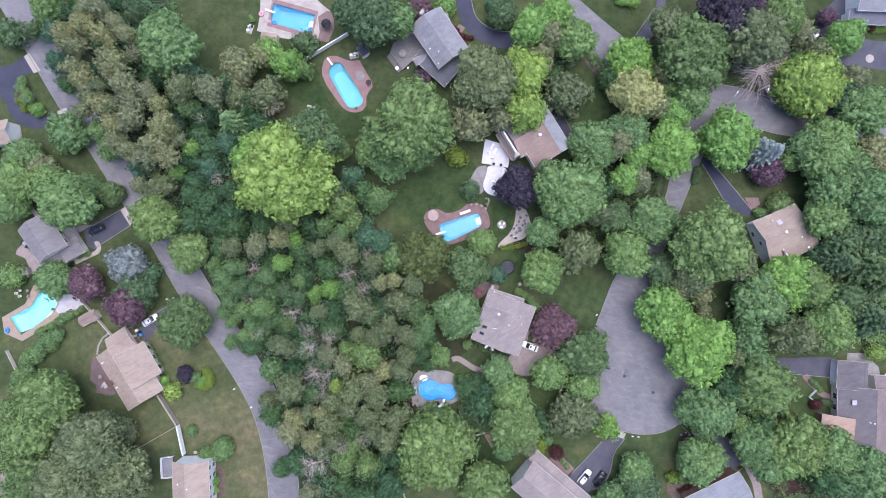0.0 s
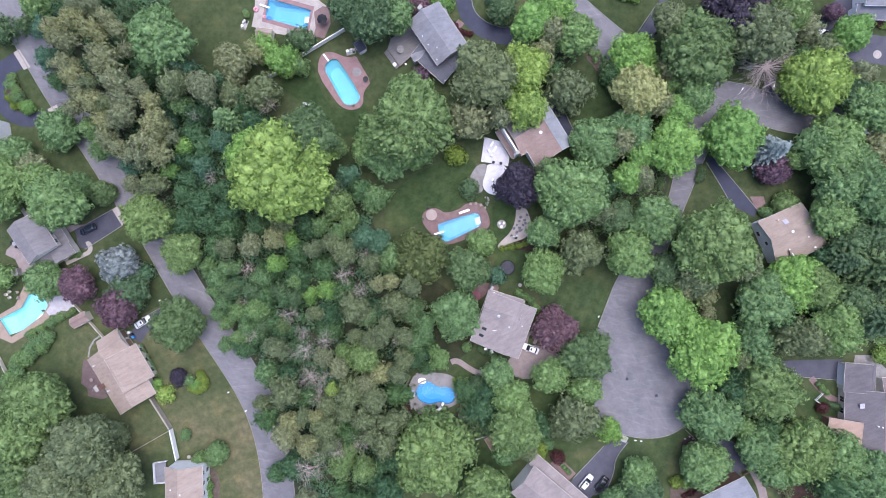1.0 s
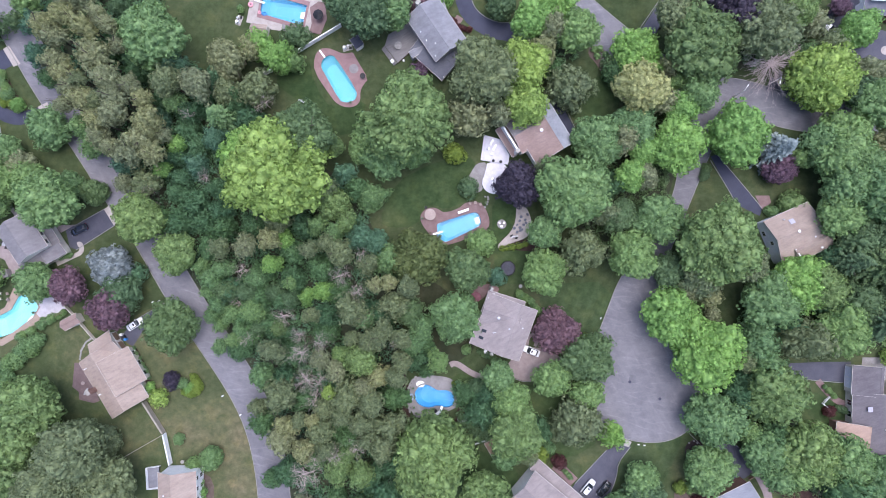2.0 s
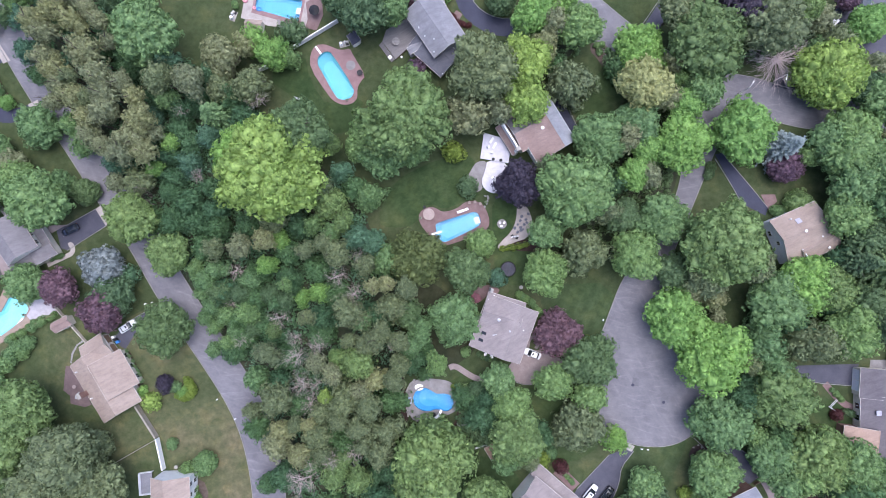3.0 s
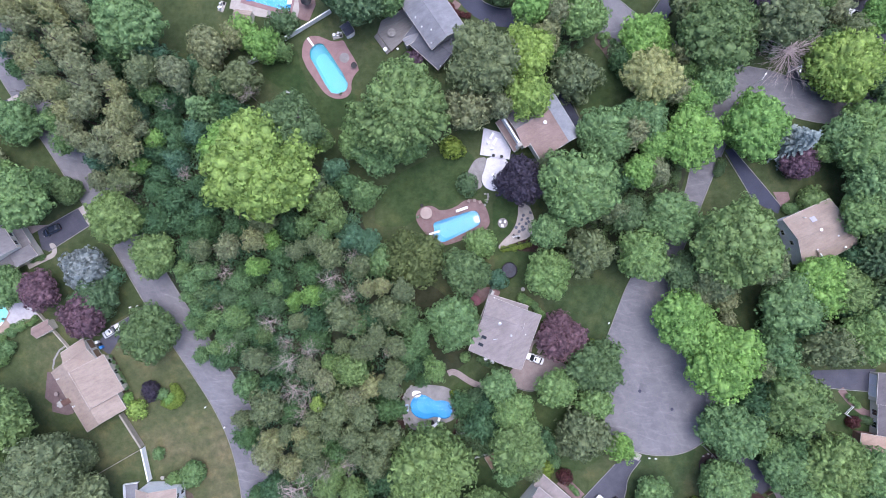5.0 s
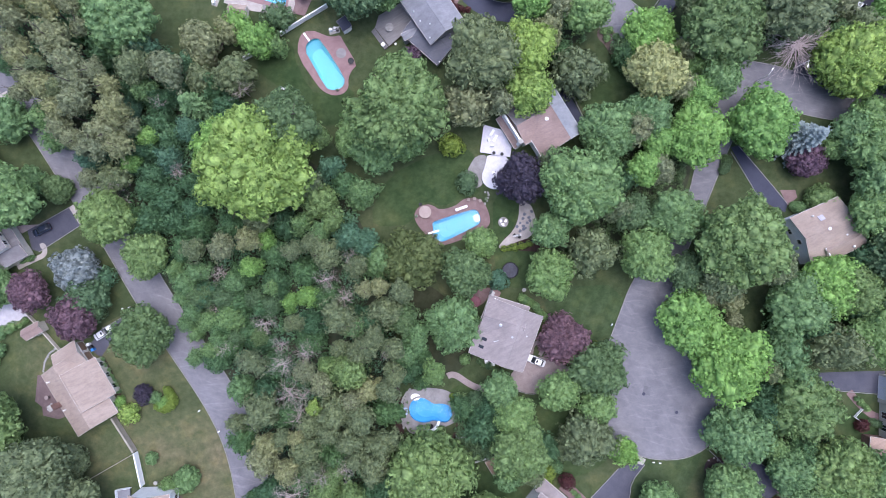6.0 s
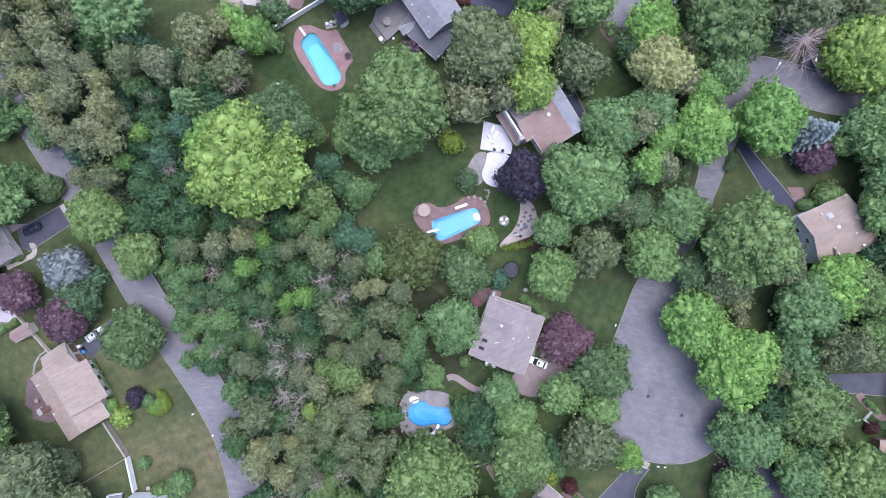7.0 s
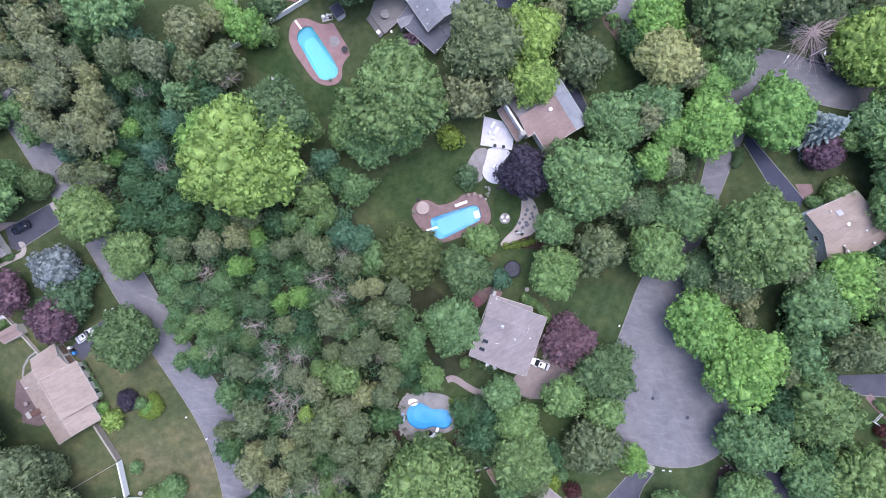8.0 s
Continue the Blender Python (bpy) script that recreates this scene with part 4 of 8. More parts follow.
tree(-50.2, -5.5, 3.32, "dead_wood", 0.81)
tree(-19.4, -0.8, 2.56, "dead_wood", 1.95)
tree(-38.8, -16.4, 3.94, "dead_wood", 0.88)
tree(-51.9, -15.0, 4.00, "dead_wood", 0.58)
tree(-13.7, -2.5, 5.11, "loose_mid", 0.84)
# woods, the middle
tree(-22.0, -15.7, 5.24, "loose_sage", 1.11)
tree(-11.4, -14.2, 4.93, "loose_sage", 1.11)
tree(-14.1, -19.8, 3.36, "loose_sage", 1.62)
tree(-15.3, -21.4, 3.38, "loose_sage", 1.73)
tree(-9.8, -22.2, 3.37, "loose_sage", 1.61)
tree(-17.5, -23.3, 3.50, "loose_sage", 1.56)
tree(-40.2, -36.8, 5.03, "loose_sage", 1.08)
tree(-28.9, -40.3, 3.60, "loose_sage", 1.28)
tree(-35.7, -42.7, 2.82, "loose_sage", 1.64)
tree(-29.2, -50.1, 3.38, "loose_sage", 1.36)
tree(-14.3, -49.9, 4.22, "loose_sage", 1.19)
tree(-18.4, -48.1, 3.13, "loose_sage", 1.47)
tree(-32.3, -16.4, 2.65, "loose_sage", 1.89)
tree(-41.5, -24.9, 3.96, "loose_sage", 1.48)
tree(-30.2, -27.7, 3.10, "loose_olive", 1.62)
tree(-26.2, -30.2, 3.40, "loose_olive", 1.61)
tree(-22.1, -21.8, 2.22, "loose_sage", 2.27)
tree(-9.5, -27.8, 3.50, "loose_sage", 1.56)
tree(-11.5, -31.6, 3.22, "loose_sage", 1.68)
tree(-15.6, -32.0, 3.57, "loose_olive", 1.41)
tree(-19.6, -34.7, 3.24, "loose_olive", 1.55)
tree(-23.2, -36.9, 4.78, "loose_sage", 1.14)
tree(-17.4, -38.2, 4.21, "loose_sage", 1.30)
tree(-24.7, -41.4, 3.10, "loose_sage", 1.62)
tree(-31.8, -43.0, 2.52, "loose_olive", 1.83)
tree(-39.0, -44.6, 4.01, "loose_olive", 1.25)
tree(-30.2, -45.7, 3.92, "loose_sage", 1.39)
tree(-20.3, -44.1, 3.57, "loose_sage", 1.41)
tree(-12.6, -44.6, 4.42, "loose_sage", 1.14)
tree(-39.8, -47.8, 4.33, "loose_olive", 1.17)
tree(-35.0, -50.0, 3.53, "loose_olive", 1.42)
tree(-46.6, -40.1, 2.86, "loose_sage", 1.16)
tree(-19.9, -27.4, 4.91, "loose_oak", 1.19)
tree(-28.2, -35.9, 2.10, "loose_yellow", 2.20)
tree(-25.6, -55.4, 4.64, "loose_oak", 1.08)
tree(-20.3, -56.8, 4.03, "loose_oak", 1.14)
tree(-24.0, -52.5, 3.24, "loose_oak", 1.29)
tree(-7.5, -15.9, 4.47, "loose_dark", 1.05)
tree(-4.6, -20.1, 4.33, "loose_mid", 0.98)
tree(-18.9, -17.9, 3.21, "loose_mid", 1.33)
tree(-25.7, -26.6, 2.90, "loose_mid", 1.34)
tree(-7.3, -24.1, 3.85, "loose_mid", 1.11)
tree(-52.0, -25.9, 3.77, "loose_deep", 0.72)
tree(-48.9, -21.5, 4.27, "loose_deep", 0.64)
tree(-45.7, -32.6, 4.52, "loose_mid", 0.85)
tree(-11.8, -38.3, 4.58, "loose_deep", 0.68)
tree(-45.7, -44.8, 4.22, "loose_deep", 0.83)
tree(-11.8, -55.5, 3.89, "loose_deep", 0.90)
tree(-39.2, -57.1, 4.54, "loose_deep", 0.77)
tree(-42.8, -58.8, 3.59, "loose_deep", 0.86)
tree(-49.2, -16.3, 4.93, "loose_deep", 0.55)
tree(-44.3, -18.8, 3.94, "loose_deep", 0.69)
tree(-40.9, -33.1, 4.27, "loose_deep", 0.64)
tree(-42.3, -21.5, 3.94, "loose_deep", 0.69)
tree(-38.1, -27.1, 4.27, "loose_deep", 0.64)
tree(-24.5, -34.2, 3.96, "loose_deep", 0.59)
tree(-35.4, -39.5, 3.94, "loose_deep", 0.69)
tree(-27.8, -46.4, 4.27, "loose_deep", 0.64)
tree(-24.4, -49.2, 4.27, "loose_deep", 0.64)
tree(-32.7, -53.3, 4.27, "loose_deep", 0.64)
tree(-15.8, -15.9, 4.22, "loose_deep", 0.83)
tree(-29.8, -21.6, 3.94, "loose_deep", 0.69)
tree(-17.4, -58.6, 4.25, "loose_deep", 0.73)
tree(-29.8, -17.4, 3.94, "loose_deep", 0.69)
tree(-47.8, -22.6, 3.28, "dead_wood", 1.06)
tree(-35.8, -21.9, 2.92, "dead_wood", 1.45)
tree(-29.7, -22.7, 3.89, "dead_wood", 1.09)
tree(-34.9, -26.3, 4.19, "dead_wood", 1.10)
tree(-34.9, -33.0, 4.51, "dead_wood", 1.02)
tree(-30.4, -33.2, 3.57, "dead_wood", 1.19)
tree(-31.9, -37.8, 3.26, "dead_wood", 1.18)
tree(-12.2, -23.7, 2.26, "dead_wood", 2.05)
tree(-32.4, -57.0, 5.51, "dead_wood", 0.77)
tree(-26.1, -50.8, 3.55, "dead_wood", 1.30)
tree(-21.1, -48.9, 3.24, "dead_wood", 1.30)
tree(-32.3, -52.7, 3.28, "dead_wood", 1.06)
# gardens north of the woods
tree(-41.6, 49.3, 5.03, "loose_bright", 0.90)
tree(-38.4, 48.5, 3.63, "loose_mid", 0.80)
tree(-48.0, 51.6, 3.88, "loose_olive", 1.00)
tree(-37.3, 55.5, 3.97, "bush_dark", 1.00)
tree(-53.0, 49.6, 1.86, "bush_purple", 1.00)
tree(-18.6, 59.9, 6.62, "round_dark", 1.00)
tree(-12.4, 60.5, 5.00, "round_mid", 1.00)
tree(-24.1, 62.0, 5.00, "round_dark", 1.00)
tree(-6.3, 65.2, 3.61, "round_purple", 0.90)
tree(-8.5, 32.0, 10.17, "round_oak", 0.95)
tree(-13.8, 24.4, 6.46, "round_mid", 0.80)
tree(-18.5, 26.7, 5.07, "round_mid", 0.80)
tree(-7.3, 26.1, 5.35, "round_mid", 0.80)
tree(-6.0, 46.3, 2.77, "bush_purple", 1.00)
tree(3.7, 25.1, 2.92, "bush_lime", 1.00)
tree(7.4, 16.2, 2.93, "bush_dark", 0.80)
tree(15.7, 63.4, 3.92, "round_dark", 0.80)
tree(30.0, 62.7, 4.47, "round_bright", 0.90)
tree(0.5, 65.6, 3.07, "bush_bright", 1.00)
# gardens round the side road
tree(45.4, 47.7, 3.37, "bush_dark", 1.00)
tree(74.2, 61.7, 7.47, "round_plum", 0.90)
tree(85.2, 63.4, 3.61, "round_purple", 0.90)
tree(89.2, 60.3, 5.28, "round_oak", 1.00)
tree(86.9, 48.6, 8.2, "twig_wood", 0.50)
tree(85.4, 25.6, 5.65, "spruce_spruce", 0.90)
tree(87.5, 20.8, 4.52, "round_purple", 0.70)
tree(110.1, 36.6, 6.41, "round_mid", 0.90)
tree(109.3, 45.4, 4.75, "loose_olive", 0.90)
tree(110.9, 59.3, 3.19, "round_bright", 0.80)
tree(110.8, 56.2, 2.89, "round_bright", 0.80)
tree(96.3, 60.4, 3.33, "loose_olive", 0.80)
tree(104.4, 63.0, 2.59, "round_purple", 0.80)
tree(109.7, 13.7, 7.99, "round_mid", 0.90)
tree(114.2, 26.1, 5.03, "round_olive", 0.90)
# the middle gardens
tree(19.5, 16.7, 5.73, "round_plum", 0.90)
tree(14.8, -7.2, 2.47, "bush_blue", 1.00)
tree(30.0, -20.7, 5.67, "round_purple", 0.70)
tree(108.5, -4.2, 7.27, "spruce_dark", 1.00)
tree(113.1, 3.1, 5.86, "round_dark", 0.90)
tree(111.3, -18.3, 6.77, "spruce_dark", 0.90)
tree(115.2, -8.8, 5.94, "spruce_dark", 0.90)
# gardens west of the road
tree(-100.8, 31.2, 5.38, "round_mid", 0.70)
tree(-117.0, 58.2, 3.97, "bush_dark", 1.00)
tree(-112.6, 24.9, 4.81, "round_mid", 0.70)
tree(-113.2, 17.9, 5.63, "round_mid", 0.80)
tree(-108.8, 21.2, 4.52, "round_olive", 0.70)
tree(-97.6, 12.4, 7.47, "round_mid", 0.90)
tree(-106.2, 18.1, 4.49, "round_mid", 0.80)
tree(-96.2, 16.8, 3.64, "round_mid", 0.70)
tree(-90.5, 15.1, 3.66, "round_dark", 0.60)
tree(-115.6, 12.1, 5.07, "round_mid", 0.80)
tree(-76.2, 8.1, 6.60, "round_oak", 0.80)
tree(-67.5, -1.3, 5.63, "round_oak", 0.80)
tree(-85.1, -4.0, 5.38, "round_pale", 0.70)
tree(-82.3, -11.1, 5.10, "round_dark", 0.70)
tree(-79.7, -6.3, 2.77, "bush_blue", 1.00)
tree(-104.0, -8.2, 5.10, "round_mid", 0.70)
tree(-95.7, -9.1, 4.49, "round_purple", 0.80)
tree(-85.0, -15.4, 5.35, "round_purple", 0.80)
tree(-68.8, -19.5, 6.79, "round_dark", 0.70)
tree(-117.1, -7.5, 3.37, "bush_mid", 1.00)
tree(-70.5, -34.1, 2.61, "round_plum", 0.60)
tree(-68.0, -35.2, 1.55, "bush_mid", 1.00)
tree(-73.8, -38.7, 2.47, "bush_yellow", 1.00)
tree(-68.8, -49.7, 1.55, "bush_mid", 1.00)
tree(-59.9, -54.4, 3.36, "round_mid", 0.60)
tree(-64.7, -56.2, 2.01, "bush_mid", 1.00)
tree(-103.4, -39.4, 8.34, "round_oak", 0.80)
tree(-107.7, -47.6, 7.81, "round_oak", 0.80)
tree(-89.9, -48.8, 8.51, "round_sage", 0.90)
tree(-87.2, -50.3, 4.52, "round_sage", 0.70)
tree(-96.2, -58.4, 7.99, "round_sage", 0.90)
tree(-108.3, -59.5, 7.28, "round_dark", 0.80)
tree(-84.0, -59.4, 7.55, "round_sage", 0.80)
# gardens south of the middle house
tree(-1.3, -51.9, 8.76, "round_oak", 0.90)
tree(-6.5, -58.3, 5.03, "round_oak", 0.90)
tree(10.5, -62.0, 6.18, "round_oak", 0.80)
tree(26.4, -53.9, 2.16, "bush_lime", 1.00)
tree(28.5, -52.2, 1.70, "bush_mid", 1.00)
tree(31.1, -55.8, 2.01, "bush_red", 1.00)
tree(52.6, -62.5, 5.10, "round_dark", 0.70)
tree(45.3, -67.6, 4.52, "round_mid", 0.70)
tree(112.2, -58.4, 6.73, "round_mid", 0.80)
tree(62.8, -62.7, 1.70, "bush_lime", 1.00)
tree(118.1, -28.4, 2.47, "bush_yellow", 1.00)
# gardens north of the side road
tree(9.8, 43.1, 7.78, "round_sage", 1.13)
tree(81.3, 54.4, 7.81, "round_sage", 0.93)
tree(58.0, 58.4, 4.35, "round_sage", 1.28)
tree(20.4, 45.4, 6.12, "round_yellow", 1.14)
tree(21.1, 35.9, 5.47, "round_yellow", 1.10)
tree(59.3, 26.0, 6.62, "round_bright", 0.91)
tree(7.4, 33.7, 7.10, "loose_olive", 0.87)
tree(14.8, 33.9, 4.35, "loose_olive", 1.33)
tree(28.2, 55.9, 4.35, "loose_olive", 1.33)
tree(25.0, 50.2, 5.31, "loose_olive", 1.00)
tree(57.9, 46.3, 3.16, "loose_olive", 1.41)
tree(56.2, 37.5, 4.08, "loose_olive", 1.20)
tree(46.2, 27.1, 3.89, "loose_olive", 1.49)
tree(52.1, 18.2, 4.08, "loose_olive", 1.20)
tree(95.2, 57.7, 3.80, "loose_olive", 1.05)
tree(23.0, 57.7, 5.21, "round_bright", 1.07)
tree(50.4, 49.8, 6.73, "round_bright", 0.69)
tree(60.9, 35.7, 4.10, "round_bright", 1.13)
tree(96.5, 42.7, 8.93, "round_yellow", 0.67)
tree(75.0, 29.0, 8.05, "round_bright", 0.75)
tree(106.7, 56.6, 4.44, "round_bright", 0.84)
tree(51.3, 24.5, 3.95, "round_bright", 1.17)
tree(48.3, 18.3, 4.10, "round_bright", 1.13)
tree(21.2, 54.8, 3.79, "loose_mid", 1.17)
tree(60.3, 42.7, 3.49, "loose_mid", 1.14)
tree(96.0, 51.4, 3.22, "loose_mid", 0.83)
tree(34.7, 54.7, 5.50, "round_mid", 1.01)
tree(65.2, 39.2, 4.80, "round_mid", 1.07)
tree(39.7, 26.6, 7.24, "round_mid", 0.76)
tree(48.1, 31.2, 6.12, "round_mid", 0.84)
tree(101.7, 28.4, 6.94, "round_mid", 0.80)
tree(96.8, 26.7, 4.95, "round_mid", 1.03)
tree(93.4, 24.0, 3.42, "round_mid", 0.95)
tree(33.1, 42.1, 6.87, "loose_sage", 0.77)
tree(100.4, 52.5, 5.14, "loose_sage", 0.61)
tree(50.0, 40.2, 6.59, "round_gold", 0.98)
tree(65.3, 50.9, 9.34, "round_dark", 0.79)
tree(106.2, 39.6, 4.68, "round_dark", 0.99)
tree(29.8, 45.7, 3.53, "loose_deep", 0.88)
tree(45.3, 45.7, 4.18, "loose_deep", 0.75)
tree(44.0, 16.2, 4.47, "loose_deep", 0.79)
# the middle gardens
tree(32.1, 13.7, 9.00, "round_mid", 0.87)
tree(54.8, 7.7, 6.26, "round_mid", 0.82)
tree(48.4, -1.3, 6.36, "round_mid", 0.87)
tree(26.4, 4.4, 4.37, "round_mid", 1.17)
tree(10.4, 1.5, 3.89, "round_mid", 0.72)
tree(4.1, -17.3, 6.47, "round_mid", 0.65)
tree(28.6, -33.1, 4.85, "round_mid", 0.86)
tree(37.7, -37.1, 4.14, "round_mid", 0.89)
tree(26.7, 20.7, 3.46, "loose_sage", 1.42)
tree(41.0, 9.5, 4.69, "loose_sage", 1.13)
tree(36.1, -0.3, 6.83, "loose_sage", 0.84)
tree(24.6, 15.2, 2.54, "loose_sage", 1.57)
tree(26.5, -5.7, 6.00, "round_mid", 0.77)
tree(58.8, -17.3, 7.13, "round_bright", 0.72)
tree(67.1, -25.3, 9.02, "round_bright", 0.72)
tree(91.3, -8.2, 7.28, "round_bright", 0.70)
tree(45.8, 8.5, 4.41, "round_dark", 0.95)
tree(6.7, -5.0, 5.56, "round_dark", 0.84)
tree(38.0, -28.0, 6.73, "round_dark", 0.69)
tree(58.4, -5.5, 4.44, "round_dark", 0.84)
tree(68.3, 1.8, 10.21, "round_oak", 0.82)
tree(65.5, -6.7, 5.21, "round_sage", 1.07)
tree(76.9, -3.8, 4.31, "round_sage", 1.39)
tree(69.0, -12.1, 3.80, "loose_olive", 1.05)
tree(63.5, -10.7, 3.80, "loose_olive", 1.05)
tree(71.3, -17.2, 2.11, "bush_olive", 1.00)
tree(96.4, -9.6, 5.82, "round_oak", 0.87)
tree(-0.4, -28.0, 3.33, "loose_mid", 1.43)
tree(-5.3, -27.5, 3.13, "loose_deep", 0.69)
tree(-5.6, -22.1, 3.43, "loose_deep", 0.76)
tree(-3.8, -31.6, 2.20, "loose_deep", 0.79)
tree(-3.4, -25.0, 2.82, "loose_deep", 0.77)
tree(9.7, -35.9, 2.82, "loose_dark", 0.77)
tree(8.9, -40.0, 2.83, "loose_deep", 0.61)
# brush and young trees along the road edge of the woods
tree(-61.6, -4.6, 3.10, "loose_mid", 0.98)
tree(-58.3, -7.6, 3.39, "loose_mid", 1.03)
tree(-55.2, -4.9, 3.06, "loose_mid", 1.28)
tree(-59.9, -10.8, 2.65, "loose_mid", 0.99)
tree(-54.4, -10.3, 3.68, "loose_dark", 1.06)
tree(-57.2, -13.9, 3.10, "loose_mid", 0.98)
tree(-59.0, -17.2, 2.65, "loose_mid", 0.99)
tree(-53.3, -16.2, 3.08, "loose_mid", 1.13)
tree(-56.5, -19.5, 2.49, "loose_mid", 1.05)
tree(-47.7, -15.7, 3.66, "loose_mid", 1.19)
tree(-51.3, -20.1, 3.10, "loose_mid", 0.98)
tree(-47.0, -7.6, 3.06, "loose_mid", 1.28)
tree(-49.3, -11.0, 3.37, "loose_dark", 1.16)
tree(-42.4, -3.8, 2.27, "loose_bright", 2.10)
tree(-37.8, -8.3, 2.29, "loose_mid", 1.90)
tree(-42.1, -11.1, 3.08, "loose_dark", 1.13)
tree(-38.6, -12.5, 2.77, "loose_dark", 1.25)
tree(-46.2, -19.4, 3.08, "loose_dark", 1.13)
tree(-52.7, -23.2, 2.94, "loose_mid", 1.03)
tree(-57.2, -25.1, 2.49, "loose_mid", 1.05)
tree(-41.4, -20.1, 2.77, "loose_dark", 1.25)
tree(-7.2, -29.6, 2.82, "loose_deep", 0.77)
# gardens east of the turning circle
tree(83.4, -12.6, 7.53, "round_mid", 0.74)
tree(99.7, 24.0, 6.91, "round_mid", 0.87)
tree(102.4, 14.9, 6.62, "round_mid", 0.91)
tree(100.3, 9.3, 6.08, "round_mid", 0.92)
tree(105.7, 20.3, 5.79, "round_mid", 0.97)
tree(105.7, 2.9, 5.24, "round_dark", 0.97)
tree(101.5, -20.0, 6.65, "round_mid", 0.84)
tree(107.0, -13.5, 5.56, "round_dark", 0.84)
tree(80.4, -23.0, 6.28, "loose_mid", 0.77)
tree(82.5, -28.6, 5.37, "loose_mid", 0.83)
tree(77.9, -28.5, 3.80, "loose_sage", 1.05)
tree(92.9, -23.0, 7.49, "loose_sage", 0.71)
tree(91.7, 11.8, 3.58, "round_oak", 0.53)
tree(102.5, -3.1, 5.84, "spruce_dark", 0.99)
tree(90.0, -20.4, 4.15, "loose_deep", 0.85)
tree(99.6, -13.6, 4.15, "loose_deep", 0.85)
tree(101.4, -2.6, 4.84, "loose_deep", 0.55)
# gardens south of the turning circle
tree(69.8, -43.0, 7.28, "round_mid", 0.70)
tree(82.1, -51.8, 5.86, "round_mid", 0.79)
tree(90.3, -55.6, 5.26, "round_mid", 0.88)
tree(86.7, -57.5, 4.41, "round_mid", 0.95)
tree(68.6, -56.1, 6.33, "round_mid", 0.66)
tree(51.4, -59.1, 4.44, "round_mid", 0.84)
tree(84.2, -36.4, 8.11, "round_oak", 0.68)
tree(-1.1, -52.3, 9.55, "round_oak", 0.58)
tree(19.3, -45.8, 6.33, "round_oak", 0.96)
tree(93.6, -52.3, 7.82, "round_oak", 0.71)
tree(101.7, -53.9, 6.65, "round_mid", 0.84)
tree(76.5, -37.8, 5.72, "loose_deep", 0.69)
tree(78.7, -34.3, 4.18, "loose_deep", 0.75)
tree(85.8, -47.9, 4.15, "loose_deep", 0.85)
tree(10.5, -42.7, 5.14, "loose_deep", 0.61)
tree(11.9, -37.6, 4.18, "loose_deep", 0.75)
tree(25.9, -46.7, 4.15, "loose_deep", 0.85)
tree(6.1, -37.4, 3.87, "loose_deep", 0.69)
tree(101.7, -59.6, 7.70, "loose_deep", 0.40)
tree(93.7, -48.5, 3.55, "loose_deep", 0.75)
tree(78.9, -46.8, 3.51, "loose_mid", 1.01)
tree(16.9, -53.2, 4.44, "loose_mid", 0.90)
tree(14.8, -32.7, 4.12, "round_mid", 1.01)
tree(17.7, -38.0, 4.39, "round_mid", 1.06)
tree(35.7, -43.2, 7.23, "loose_sage", 0.68)
tree(31.8, -46.2, 4.73, "loose_sage", 0.94)
tree(22.4, -51.9, 3.49, "loose_sage", 1.14)
tree(44.4, -47.8, 4.36, "loose_bright", 0.61)
tree(83.7, -50.7, 1.97, "bush_pale", 1.00)


def fill_woods(count, seed):
    """Lower woodland trees in the gaps between the tall ones."""
    rng = random.Random(seed)
    xs, ys = [p[0] for p in WOODS], [p[1] for p in WOODS]
    made = 0
    for _ in range(6000):
        if made == count:
            break
        x, y, r = rng.uniform(min(xs), max(xs)), rng.uniform(max(min(ys), -72), min(max(ys), 72)), rng.uniform(2.6, 4.0)
        if not in_poly(x, y, WOODS) or any(in_poly(x + 3 * c, y + 3 * q, road_poly) for c, q in ((0, 0), (-1, 0), (-0.7, -0.7), (0.7, -0.7), (0, -1))):
            continue
        if any(math.hypot(x - a, y - b) < 0.72 * (r + c) for a, b, c in PLACED):
            continue
        tree(x, y, r, rng.choice(("loose_deep", "loose_dark", "loose_deep", "loose_blue", "loose_mid")), rng.uniform(0.5, 0.8))
        made += 1


# ---- undergrowth of the woods ----
def undergrowth(name, outline, count, height, size, colour, label, seed, cards=14, spread=1.0):
    rng = np.random.default_rng(seed)
    xs, ys = [p[0] for p in outline], [p[1] for p in outline]
    C, N = [], []
    for _ in range(count):
        x, y = rng.uniform(min(xs), max(xs)), rng.uniform(min(ys), max(ys))
        if not in_poly(x, y, outline) or any(in_poly(x + 2.6 * c, y + 2.6 * q, loop) for loop in (road_poly, side_poly) for c, q in ((0, 0), (-1, 0), (1, 0), (-0.7, -0.7), (0.7, -0.7), (0, -1), (0, 1))):
            continue
        h = height * rng.uniform(0.3, 1.0)
        d = sphere_dirs(cards, rng, -0.1)
        C.append(np.array([x, y, h * 0.5]) + d * np.array([spread, spread, h * 0.5]) * rng.uniform(0.6, 1.1, cards)[:, None])
        N.append(d)
    me = array_mesh(name, *leaf_cards(np.concatenate(C), np.concatenate(N), size, rng, 0.4), LEAF[colour])
    return tagged(new(name, me), label, "undergrowth", kind="stuff")


fill_woods(9, 21)
WOODS_INNER = [((x - WOODS_C[0]) * 0.97 + WOODS_C[0], (y - WOODS_C[1]) * 0.97 + WOODS_C[1]) for WOODS_C in [(-38.0, 0.0)] for x, y in WOODS]
# deep green of this brush includes the shade below the tall crowns
undergrowth("undergrowth", WOODS_INNER, 2400, 2.6, 0.5, "deep", "green brush under the woodland trees", 7, 40, 1.7)
